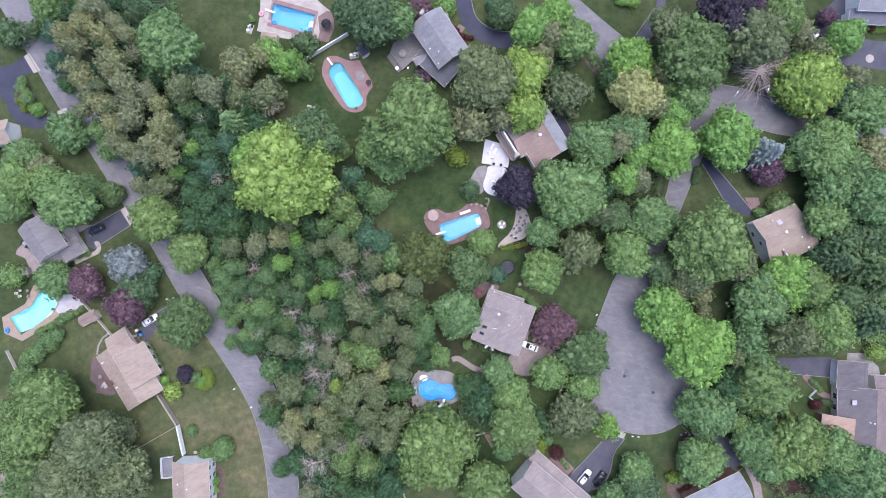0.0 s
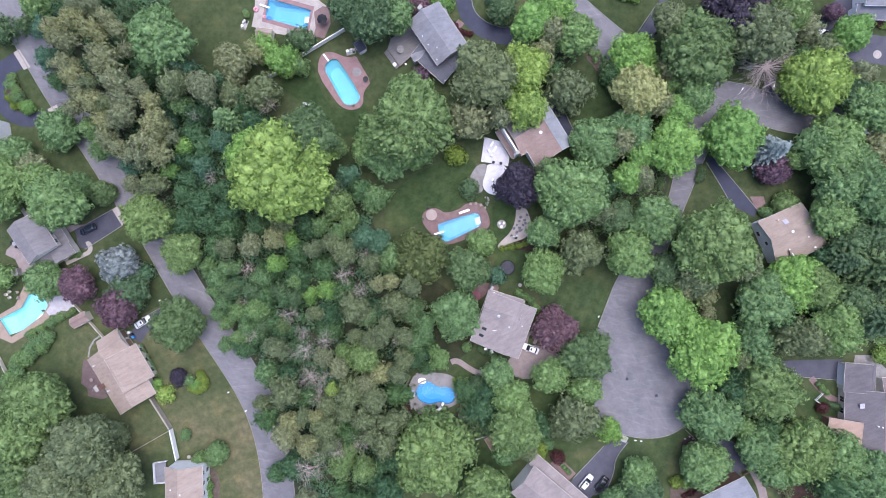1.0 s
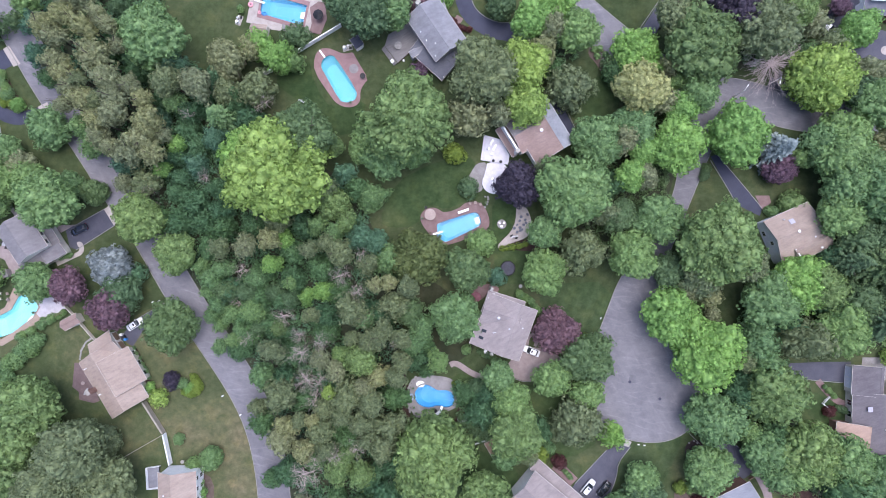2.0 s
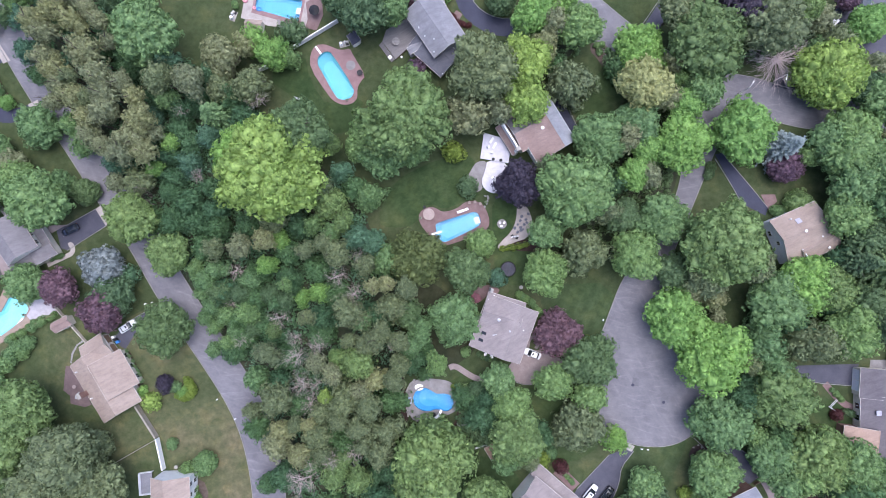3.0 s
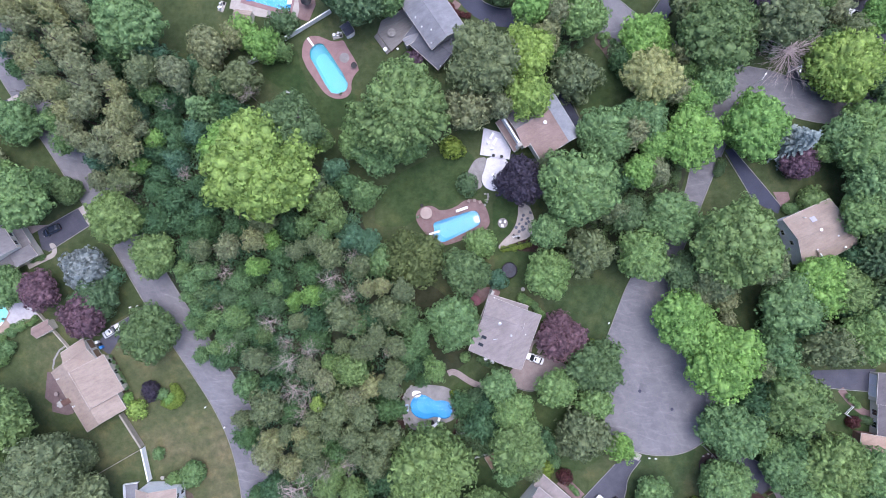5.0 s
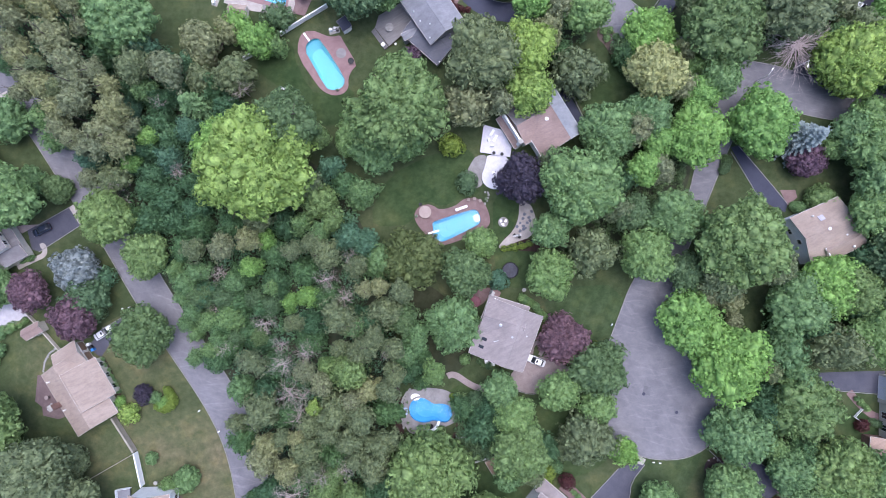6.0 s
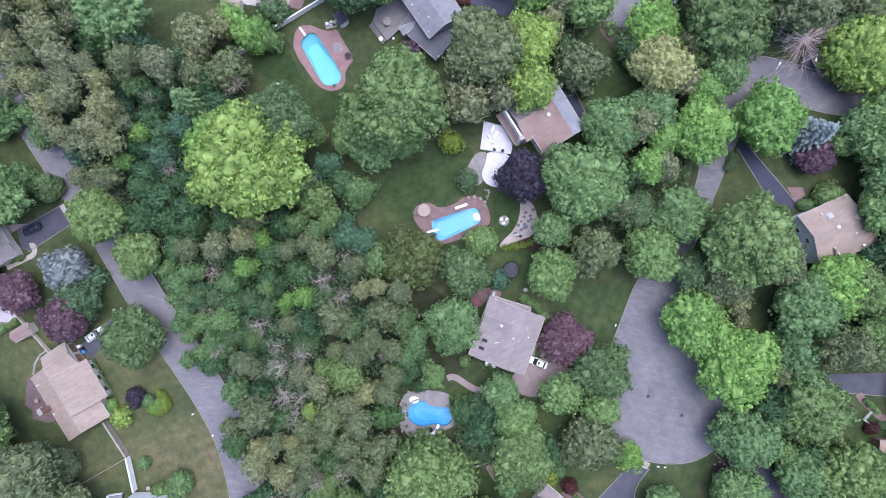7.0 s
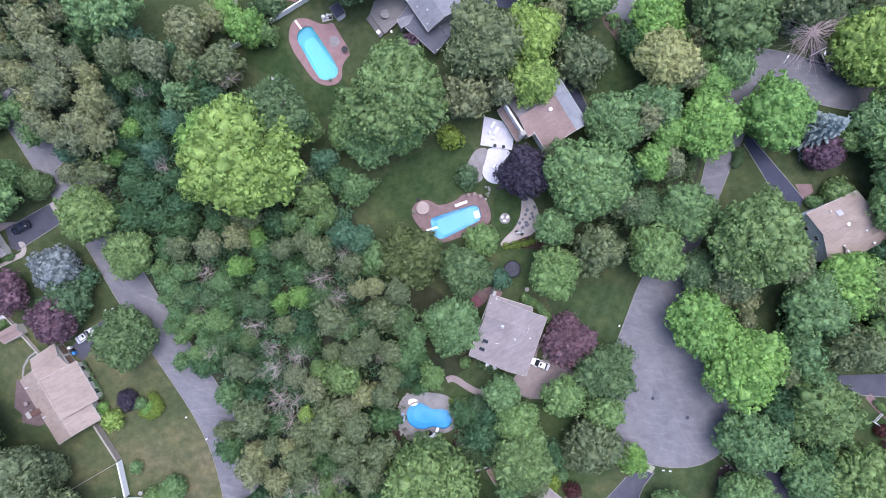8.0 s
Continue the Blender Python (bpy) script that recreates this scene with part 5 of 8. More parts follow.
undergrowth("undergrowth", WOODS_INNER, 1600, 3.2, 0.5, "blue", "dark green brush under the woodland trees", 8, 40, 1.7)

SHRUBBERIES = {
    "north": ([(41.57, 32.97), (61.88, 35.31), (62.66, 17.34), (54.07, 3.28), (43.13, -2.97), (35.31, 6.41), (38.44, 22.03)], 700),
    "east": ([(107.98, 14.22), (125.95, 17.34), (125.95, -24.85), (108.76, -26.41), (104.07, -18.60), (111.88, -9.22)], 700),
    "south_east": ([(80.63, -34.22), (93.13, -40.47), (93.91, -49.85), (104.07, -60.79), (125.95, -65.47), (125.95, -74.85), (93.13, -73.29), (86.88, -56.10), (80.63, -49.07)], 700),
    "road": ([(63.44, 59.54), (74.38, 68.91), (99.38, 68.91), (97.82, 53.28), (82.19, 47.82), (66.57, 47.03)], 600),
    "slope": ([(4.84, -38.91), (10.31, -38.91), (13.44, -49.85), (7.19, -50.63), (4.38, -45.16)], 260),
    "south_west": ([(-125.63, -40.47), (-106.88, -40.47), (-87.35, -54.54), (-88.13, -74.85), (-125.63, -74.85)], 700),
    "west": ([(-125.63, 29.06), (-111.57, 23.60), (-113.13, 11.09), (-125.63, 6.41)], 300),
    "pool_south": ([(-8.75, -46.41), (0.94, -45.63), (4.84, -47.50), (5.94, -52.19), (-0.63, -54.85), (-7.66, -51.72)], 260),
    "pool_east": ([(4.38, -34.53), (12.19, -36.10), (13.75, -38.91), (10.63, -40.78), (4.84, -39.69)], 200),
    "drive": ([(18.13, 59.54), (29.06, 65.79), (40.00, 59.54), (35.31, 50.16), (27.50, 48.60)], 300),
}
for k, (outline, count) in enumerate(SHRUBBERIES.values()):
    flat("planting_soil", chaikin(outline), 0.009, FOREST_FLOOR, "dark shaded soil under garden trees", "soil")
    undergrowth("shrubbery", outline, count, 2.6, 0.36, "mid" if k % 2 else "dark", "low green brush under garden trees", 40 + k, 30, 0.9)


# ---- pools ----
def pool(key, outline, deck, deck_mat, liner, label, deck_label, depth=(1.1, 2.3), deep_end=(0, 0)):
    """A basin with liner, water and coping, in a paved deck."""
    if area2(outline) < 0:
        outline = outline[::-1]
    cx, cy = sum(p[0] for p in outline) / len(outline), sum(p[1] for p in outline) / len(outline)
    e = base("swimming_pool", label, "pool")
    bm = bmesh.new()
    n = len(outline)
    span = max(math.hypot(p[0] - deep_end[0], p[1] - deep_end[1]) for p in outline)
    top = [bm.verts.new((x, y, 0.06)) for x, y in outline]
    knee = [bm.verts.new((x, y, -0.9)) for x, y in outline]
    rings = [top, knee]
    for s in (0.72, 0.4):
        ring = []
        for x, y in outline:
            px, py = cx + (x - cx) * s, cy + (y - cy) * s
            k = 1 - min(1, math.hypot(px - deep_end[0], py - deep_end[1]) / span * 1.5)
            ring.append(bm.verts.new((px, py, -depth[0] - (depth[1] - depth[0]) * max(0, k) ** 0.7)))
        rings.append(ring)
    for a, b in zip(rings, rings[1:]):
        for i in range(n):
            bm.faces.new((a[i - 1], a[i], b[i], b[i - 1]))
    bm.faces.new(rings[-1])
    bmesh.ops.recalc_face_normals(bm, faces=bm.faces)
    bmesh.ops.reverse_faces(bm, faces=bm.faces)
    part("liner", bm, liner, e)
    bm = bmesh.new()
    f = bm.faces.new([bm.verts.new((x, y, -0.08)) for x, y in outline])
    f.normal_update()
    bmesh.ops.triangulate(bm, faces=[f])
    w = part("water", bm, WATER, e, "clear blue pool water")
    w.visible_shadow = False
    wide = 1.3 if key == "square" else 0.36
    part("coping", strip(offset_line(outline, 0.02 - wide / 2, True), wide, -0.04, 0.16, True), deck_mat if key != "square" else PAVER_PINK, e)
    if deck:
        ring_deck(deck, outline, deck_mat, deck_label)
    return e


def ring_deck(outer, hole, mat, label):
    """A paved slab with the basin's opening left out of it."""
    from mathutils.geometry import delaunay_2d_cdt
    hole = offset_line(hole, -0.1, True) if area2(hole) > 0 else offset_line(hole, 0.1, True)
    verts = [Vector(p) for p in (*outer, *hole)]
    k = len(outer)
    edges = [(i, (i + 1) % k) for i in range(k)] + [(k + i, k + (i + 1) % len(hole)) for i in range(len(hole))]
    v, _, f, *_ = delaunay_2d_cdt(verts, edges, [], 0, 1e-5)
    bm = bmesh.new()
    vs = [bm.verts.new((p.x, p.y, 0.1)) for p in v]
    for face in f:
        x, y = sum(v[i].x for i in face) / len(face), sum(v[i].y for i in face) / len(face)
        if in_poly(x, y, outer) and not in_poly(x, y, hole):
            fc = bm.faces.new([vs[i] for i in face])
            fc.normal_update()
            if fc.normal.z < 0:
                fc.normal_flip()
    lo = [bm.verts.new((*p, 0)) for p in outer]
    hi = [bm.verts.new((*p, 0.1)) for p in outer]
    for i in range(k):
        bm.faces.new((lo[i - 1], lo[i], hi[i], hi[i - 1]))
    return tagged(part("pool_deck", bm, mat), label, "patio", kind="structure")


pool("sunken", POOLS["sunken"], chaikin([(-5.31, 7.50), (-5.31, 9.22), (-4.22, 10.63), (-2.19, 11.25), (-0.63, 10.78), (0.94, 9.69), (4.84, 10.78), (6.41, 12.34), (8.75, 12.81), (11.09, 12.19), (12.50, 9.84), (13.13, 7.19), (12.66, 5.63), (10.31, 4.22), (4.84, 2.03), (1.72, 1.09), (-0.63, 1.72), (-2.19, 3.28), (-4.22, 5.63)]), PAVER_RED, LINER_BLUE,
     "bright blue rectangular swimming pool with rounded corners", "reddish paved pool deck", deep_end=(1.72, 4.84))
pool("long", POOLS["long"], chaikin([(-33.52, 47.23), (-33.36, 51.15), (-32.03, 53.23), (-29.68, 53.48), (-27.59, 52.68), (-26.03, 52.01), (-24.46, 52.00), (-23.15, 52.38), (-22.37, 50.81), (-19.01, 45.16), (-20.33, 43.86), (-21.26, 41.91), (-21.15, 39.55), (-22.46, 37.99), (-24.82, 37.62), (-27.17, 38.55), (-28.73, 40.13)], True, 1), PAVER_PINK, LINER_CYAN,
     "pale cyan swimming pool with rounded ends", "pink brick-paved pool deck", deep_end=(-29.05, 49.55))
pool("square", POOLS["square"], [(-50.32, 72.04), (-38.13, 72.04), (-33.13, 67.35), (-30.63, 65.47), (-31.10, 59.54), (-35.00, 57.04), (-44.38, 58.29), (-51.41, 60.32), (-50.63, 64.22)], PAVER_PALE, LINER_BLUE,
     "light blue rectangular swimming pool", "pale paved pool deck with pink borders", deep_end=(-45.94, 65.79))
pool("kidney", POOLS["kidney"], chaikin([(-8.25, -41.25), (-8.36, -38.63), (-7.82, -35.36), (-6.50, -33.67), (-2.83, -33.18), (3.70, -34.14), (4.72, -38.07), (4.96, -40.69), (3.64, -42.38), (-1.60, -43.91), (-4.88, -44.80), (-7.10, -44.26)], True, 2), PAVER_GREY, LINER_DEEP,
     "deep blue kidney-shaped swimming pool", "grey paved pool deck with a stone border", deep_end=(-4.44, -38.66))
pool("angular", POOLS["angular"], [(-121.88, -18.91), (-115.48, -15.16), (-113.13, -10.00), (-109.23, -9.22), (-105.32, -12.34), (-101.41, -12.34), (-99.07, -14.69), (-106.88, -20.16), (-113.13, -23.60), (-116.26, -25.47), (-121.26, -23.28)], PAVER_SAND, LINER_PALE,
     "pale turquoise angular swimming pool", "tan paved pool deck", deep_end=(-117.82, -20.16))


# ---- houses ----
def rect_frame(a, b, c):
    """From three eave corners: the origin, the unit ways along and across, the length and the width."""
    a, b, c = Vector(a), Vector(b), Vector(c)
    u = (b - a).normalized()
    v = Vector((-u.y, u.x))
    if (c - b).dot(v) < 0:
        v = -v
    return a, u, v, (b - a).length, (c - b).dot(v)


def poly_solid(bm, pts, n, t):
    """A panel from a flat outline, of thickness t along n."""
    n = Vector(n) * t
    lo = [bm.verts.new(p) for p in pts]
    hi = [bm.verts.new(Vector(p) + n) for p in pts]
    bm.faces.new(lo)
    bm.faces.new(hi[::-1])
    for i in range(len(pts)):
        bm.faces.new((lo[i - 1], lo[i], hi[i], hi[i - 1]))
    bmesh.ops.recalc_face_normals(bm, faces=bm.faces)
    return bm


def wing(house, a, b, c, eave, rise, roof, wall, ridge=0.5, over=0.4, z0=0.0, trim=TRIM, far_eave=None, near_roof=None):
    """Walls and a gabled roof over a rectangle given by three eave corners; the ridge runs along a-b."""
    o, u, v, L, W = rect_frame(a, b, c)
    e2 = eave if far_eave is None else far_eave
    top = eave + rise

    def P(s, t, z):
        q = o + u * s + v * t
        return Vector((q.x, q.y, z))

    def height(t):
        k = t / W
        return eave + rise * k / ridge if k < ridge else e2 + (top - e2) * (1 - k) / (1 - ridge)

    i, j = over, over
    for s, sign in ((i, 1), (L - i, -1)):
        pts = [P(s, j, z0), P(s, W - j, z0), P(s, W - j, height(W - j) - 0.06)]
        if 0.02 < ridge < 0.98:
            pts.append(P(s, W * ridge, top - 0.08))
        pts.append(P(s, j, height(j) - 0.06))
        part("wall", poly_solid(bmesh.new(), pts, (u.x * sign, u.y * sign, 0), 0.18), wall, house)
    for t, sign in ((j, 1), (W - j, -1)):
        pts = [P(i + 0.19, t, z0), P(L - i - 0.19, t, z0), P(L - i - 0.19, t, height(t) - 0.06), P(i + 0.19, t, height(t) - 0.06)]
        part("wall", poly_solid(bmesh.new(), pts, (v.x * sign, v.y * sign, 0), 0.18), wall, house)
    planes = []
    if ridge > 0.02:
        planes.append([P(0, 0, eave), P(L, 0, eave), P(L, W * ridge, top), P(0, W * ridge, top)])
    if ridge < 0.98:
        planes.append([P(0, W * ridge, top), P(L, W * ridge, top), P(L, W, e2), P(0, W, e2)])
    for pts in planes:
        n = (pts[1] - pts[0]).cross(pts[2] - pts[0]).normalized()
        n = n if n.z > 0 else -n
        mat = near_roof if near_roof and pts is planes[0] else roof
        part("roof", poly_solid(bmesh.new(), pts, n, 0.12), mat, house)
    for s in (-0.025, L + 0.025):
        for pts in planes:
            lo, hi = (pts[0], pts[3])
            p, q = P(s, (Vector((lo.x, lo.y)) - o).dot(v), lo.z), P(s, (Vector((hi.x, hi.y)) - o).dot(v), hi.z)
            bm = bmesh.new()
            poly_solid(bm, [p + Vector((0, 0, -0.12)), q + Vector((0, 0, -0.12)), q + Vector((0, 0, 0.13)), p + Vector((0, 0, 0.13))], (u.x, u.y, 0), 0.04)
            part("trim", bm, trim, house)
    for t, z in ((-0.07, eave), (W + 0.07, e2)):
        if (t < 0 and ridge > 0.02) or (t > 0 and ridge < 0.98):
            m = P(L / 2, t, z)
            part("gutter", box(bmesh.new(), m.x, m.y, z + 0.0, L, 0.12, 0.12, math.atan2(u.y, u.x)), trim, house)
    if 0.02 < ridge < 0.98:
        p, q = P(0, W * ridge, top + 0.1), P(L, W * ridge, top + 0.1)
        part("ridge_cap", tube(bmesh.new(), p, q, 0.09, 0.09, 6), roof, house)
    return P, L, W, height


def window_at(house, p, way, w, h, frame_mat=WHITE, name="window"):
    """A framed pane on a wall; p: its centre on the wall's face, way: outwards."""
    way = Vector((*way, 0)).normalized()
    turn = math.atan2(way.y, way.x)
    p = Vector(p) + way * 0.02
    bm = box(bmesh.new(), p.x, p.y, p.z, 0.05, w, h, turn)
    pane = part(name, bm, GLASS if name == "window" else frame_mat, house)
    bm = bmesh.new()
    side = Vector((-way.y, way.x, 0))
    for k in (-1, 1):
        q = p + side * k * (w / 2 + 0.05) + way * 0.03
        box(bm, q.x, q.y, q.z, 0.08, 0.1, h + 0.2, turn)
        q = p + Vector((0, 0, k * (h / 2 + 0.05))) + way * 0.03
        box(bm, q.x, q.y, q.z, 0.08, w, 0.1, turn)
    if name == "window":
        q = p + way * 0.03
        box(bm, q.x, q.y, q.z, 0.05, 0.05, h, turn)
    part("frame", bm, WHITE, pane)
    return pane


def chimney(house, p, z0, z1, w=0.9, d=0.7, turn=0.0, mat=BRICK):
    c = part("chimney", box(bmesh.new(), p[0], p[1], (z0 + z1) / 2, w, d, z1 - z0, turn), mat, house)
    part("cap", box(bmesh.new(), p[0], p[1], z1 + 0.06, w + 0.16, d + 0.16, 0.12, turn, 0.03), CONCRETE, c)
    return c


def vent(house, p, z, r=0.12, h=0.4, mat=WHITE):
    bm = cyl(bmesh.new(), p[0], p[1], z - 0.3, z + h, r, r * 0.9, 12)
    cyl(bm, p[0], p[1], z + h, z + h + 0.1, r * 1.5, r * 0.6, 12)
    return part("roof_vent", bm, mat, house)


def skylight(house, p, z, w, turn, tilt=0.0):
    m = pose(p[0], p[1], z) @ Matrix.Rotation(turn, 4, "Z") @ Matrix.Rotation(tilt, 4, "X")
    bm = bmesh.new()
    bmesh.ops.create_cube(bm, size=1, matrix=m @ Matrix.Diagonal((w, w, 0.16, 1)))
    bmesh.ops.bevel(bm, geom=bm.edges, offset=0.03, segments=1, affect="EDGES")
    return part("skylight", bm, ROOF_LIGHT, house, "pale domed roof light")


def wall_windows(house, P, s0, s1, t, z, way, count, w=1.0, h=1.3):
    for k in range(count):
        s = s0 + (s1 - s0) * (k + 0.5) / count
        window_at(house, P(s, t, z), way, w, h)


# the middle house by the turning circle
h = base("house", "two-storey house with a taupe shingle roof", "house")
P, L, W, hh = wing(h, (19.96, -28.60), (24.82, -15.59), (12.44, -10.61), 5.0, 2.3, ROOF_TAUPE, CREAM, 0.34)
wing(h, (9.49, -19.48), (18.86, -22.43), (21.81, -13.43), 5.05, 2.1, ROOF_TAUPE, CREAM, 0.5)
for q, z in (((14.72, -17.29), 6.5), ((17.52, -20.12), 6.7)):
    vent(h, q, z, 0.28, 0.45, METAL)
for q, z in (((20.77, -19.93), 6.5), ((12.25, -12.30), 5.6), ((13.63, -11.31), 5.5), ((15.72, -16.80), 6.5)):
    vent(h, q, z, 0.09, 0.3)
roof_turn = math.atan2(*reversed(Vector((12.44, -10.61)) - Vector((24.82, -15.59))))
for q, z in (((11.06, -20.64), 5.86), ((10.30, -22.40), 5.74)):
    m_k = pose(q[0], q[1], z) @ Matrix.Rotation(roof_turn, 4, "Z") @ Matrix.Rotation(radians(17), 4, "Y")
    bm = bmesh.new()
    bmesh.ops.create_cube(bm, size=1, matrix=m_k @ Matrix.Diagonal((1.2, 0.7, 0.14, 1)))
    part("skylight", bm, GLASS, h, "dark glazed roof light")
chimney(h, (13.10, -10.15), 0.0, 6.0, 0.9, 0.5, roof_turn + 1.57, WHITE)
q = (13.64, -20.98)
bm = tube(bmesh.new(), (q[0], q[1], 5.8), (q[0], q[1], 7.2), 0.03, 0.03)
for k in range(4):
    tube(bm, (q[0] - 0.6 + 0.1 * k, q[1] - 0.1, 6.6 + 0.18 * k), (q[0] + 0.6 - 0.1 * k, q[1] + 0.1, 6.6 + 0.18 * k), 0.025, 0.025)
part("aerial", bm, WHITE, h)

# tan house across the wooded road
h = base("house", "two-storey house with a light tan shingle roof", "house")
P, L, W, hh = wing(h, (-94.02, -29.29), (-85.27, -43.86), (-75.92, -38.19), 2.7, 2.3, ROOF_TAN, CREAM, 0.46)
o_f, u_f, v_f = rect_frame((-93.82, -29.23), (-85.10, -43.77), (-75.76, -38.11))[:3]
wall_windows(h, P, L * 0.35, L * 0.95, W - 0.4, 1.35, v_f, 4, 1.1, 1.2)
P, L, W, hh = wing(h, (-87.84, -28.77), (-82.84, -37.41), (-76.33, -33.56), 5.35, 0.05, ROOF_TAN, CREAM, 0.03, far_eave=2.85)
wall_windows(h, P, 0.5, L - 0.5, W - 0.4, 1.4, v_f, 3, 1.1, 1.2)
P, L, W, hh = wing(h, (-91.65, -24.68), (-86.13, -21.00), (-81.84, -25.90), 2.8, 1.4, ROOF_TAN, CREAM, 0.45)
o_f, u_f, v_f, L_, W_ = rect_frame((-91.65, -24.68), (-86.13, -21.00), (-81.84, -25.90))
for k in (0.28, 0.72):
    window_at(h, P(L - 0.38, W * k, 1.1), u_f, 2.3, 2.1, TIMBER, "garage_door")
chimney(h, (-89.61, -36.22), 0.0, 6.0, 0.8, 1.3, 0.55)
for q in ((-91.51, -30.66), (-84.20, -36.50), (-87.69, -37.24)):
    vent(h, q, 4.0)

# grey house with the dark driveway
h = base("house", "two-storey grey-roofed house with white walls", "house")
P, L, W, hh = wing(h, (-113.16, 4.97), (-107.44, -3.76), (-99.62, 0.30), 5.4, 1.7, ROOF_GREY, WARM_WHITE, 0.45)
v_g = rect_frame((-113.16, 4.97), (-107.44, -3.76), (-99.62, 0.30))[2]
wall_windows(h, P, L * 0.25, L * 0.95, W - 0.38, 4.3, v_g, 3, 1.1, 1.2)
wing(h, (-102.99, 8.58), (-97.17, -0.77), (-102.23, -3.37), 2.7, 0.9, ROOF_GREY, WARM_WHITE, 0.95)
wing(h, (-107.59, -6.59), (-97.17, -0.77), (-98.70, 1.99), 2.7, 0.8, ROOF_GREY, WARM_WHITE, 0.95)

# grey house with the deck, to the north
h = base("house", "two-storey house with a pale grey shingle roof", "house")
wing(h, (-8.73, 59.18), (-1.05, 47.89), (6.93, 53.16), 5.3, 1.9, ROOF_STEEL, SIDING_GREY, 0.45)
wing(h, (-8.12, 51.61), (0.46, 43.96), (5.51, 49.62), 2.8, 0.9, ROOF_DUSK, SIDING_GREY, 0.6)
wing(h, (-0.92, 65.47), (0.31, 65.93), (4.27, 59.68), 3.0, 0.3, ROOF_STEEL, SIDING_GREY, 0.5)
wing(h, (-8.20, 51.13), (-4.68, 53.35), (-3.57, 51.98), 3.1, 0.4, ROOF_STEEL, SIDING_GREY, 0.5, 0.15)
for q, z in (((-4.94, 55.14), 6.2), ((-3.45, 53.04), 6.0), ((-1.19, 52.07), 6.6), ((-1.20, 49.15), 6.0), ((0.92, 44.60), 3.2)):
    vent(h, q, z, 0.12, 0.3)
chimney(h, (-5.54, 62.18), 0.0, 7.4, 1.1, 0.8, 0.9, WHITE)

# brown-roofed house with the white terrace
h = base("house", "two-storey house with a brown roof, north slopes greyed for sky light", "house")
# north slopes are coloured grey to imitate sky light on brown shingles
wing(h, (27.05, 38.90), (34.11, 27.32), (24.92, 21.25), 5.2, 2.3, ROOF_BROWN, WHITE, 0.34, near_roof=ROOF_SKYLIT, trim=WHITE)
wing(h, (20.85, 24.46), (27.90, 28.55), (23.19, 36.61), 5.0, 2.0, ROOF_GREY, WHITE, 0.5, near_roof=ROOF_BROWN)
wing(h, (14.33, 31.05), (18.74, 24.00), (21.56, 25.51), 2.9, 1.3, ROOF_BROWN, WHITE, 0.96)
part("parapet", strip([(15.79, 31.55), (19.97, 24.92)], 0.45, 3.0, 6.0), WHITE, h, "white gable wall above the lower roof")
chimney(h, (19.54, 24.90), 0.0, 7.2, 0.9, 0.8, 0.5, WHITE)
vent(h, (25.50, 30.04), 7.0, 0.3, 0.25)
vent(h, (22.37, 30.79), 6.5, 0.12, 0.3)

# tan house east of the turning circle
h = base("house", "two-storey house with a tan roof and blue-grey siding", "house")
P, L, W, hh = wing(h, (83.05, 7.11), (94.44, 12.08), (98.39, 0.19), 4.2, 2.3, ROOF_TAN, SIDING_BLUE, 0.42)
u_4 = rect_frame((83.05, 7.11), (94.44, 12.08), (98.39, 0.19))[1]
window_at(h, P(0.38, W * 0.5, 3.4), (-u_4.x, -u_4.y), 1.0, 1.2)
window_at(h, P(0.38, W * 0.28, 1.6), (-u_4.x, -u_4.y), 1.2, 1.2)
wing(h, (91.96, -3.43), (101.09, 1.06), (98.98, 5.63), 4.0, 1.8, ROOF_TAN, SIDING_BLUE, 0.6)
skylight(h, (89.56, 7.10), 5.55, 1.3, 0.4, radians(-22))
for q, z, r in (((90.72, 4.55), 6.4, 0.27), ((95.55, 3.20), 5.3, 0.16), ((97.65, 0.44), 4.8, 0.2), ((94.68, -2.43), 4.3, 0.22), ((87.66, 7.51), 5.3, 0.12)):
    vent(h, q, z, r, 0.3)
part("parapet", strip([(90.58, -0.01), (92.57, -3.03)], 0.25, 3.5, 5.6), WHITE, h)

# large brown house at the eastern edge
h = base("house", "large house with a mauve-brown shingle roof", "house")
P, L, W, hh = wing(h, (106.53, -37.75), (106.99, -30.11), (115.09, -31.03), 3.1, 1.5, ROOF_MAUVE, CREAM, 0.75)
v_5 = rect_frame((106.53, -37.75), (106.99, -30.11), (115.09, -31.03))[2]
for k in (0.36, 0.72):
    window_at(h, P(L * k, 0.38, 1.15), (-v_5.x, -v_5.y), 2.5, 2.1, SIDING_BLUE, "garage_door")
# rose east slope, mauve west slope: light from one side put into the colours
P, L, W, hh = wing(h, (106.98, -37.19), (106.52, -55.86), (122.13, -55.86), 3.0, 2.5, ROOF_ROSE, CREAM, 0.55, near_roof=ROOF_MAUVE)
wall_windows(h, P, 1.5, L * 0.4, 0.38, 1.5, (-1, 0), 2, 1.4, 1.4)
wing(h, (102.71, -44.63), (101.64, -54.10), (109.26, -54.40), 3.2, 2.0, ROOF_SAND, BRICK, 0.97)
wing(h, (116.62, -34.13), (127.95, -34.74), (127.95, -45.76), 3.1, 1.4, ROOF_ROSE, CREAM, 0.5)
skylight(h, (110.33, -41.22), 4.5, 1.3, 0.05, radians(0))
vent(h, (113.61, -46.20), 5.5, 0.14, 0.3)
vent(h, (114.82, -46.50), 5.4, 0.14, 0.3)

# house south of the turning circle
h = base("house", "two-storey house with a grey-brown roof and white gable", "house")
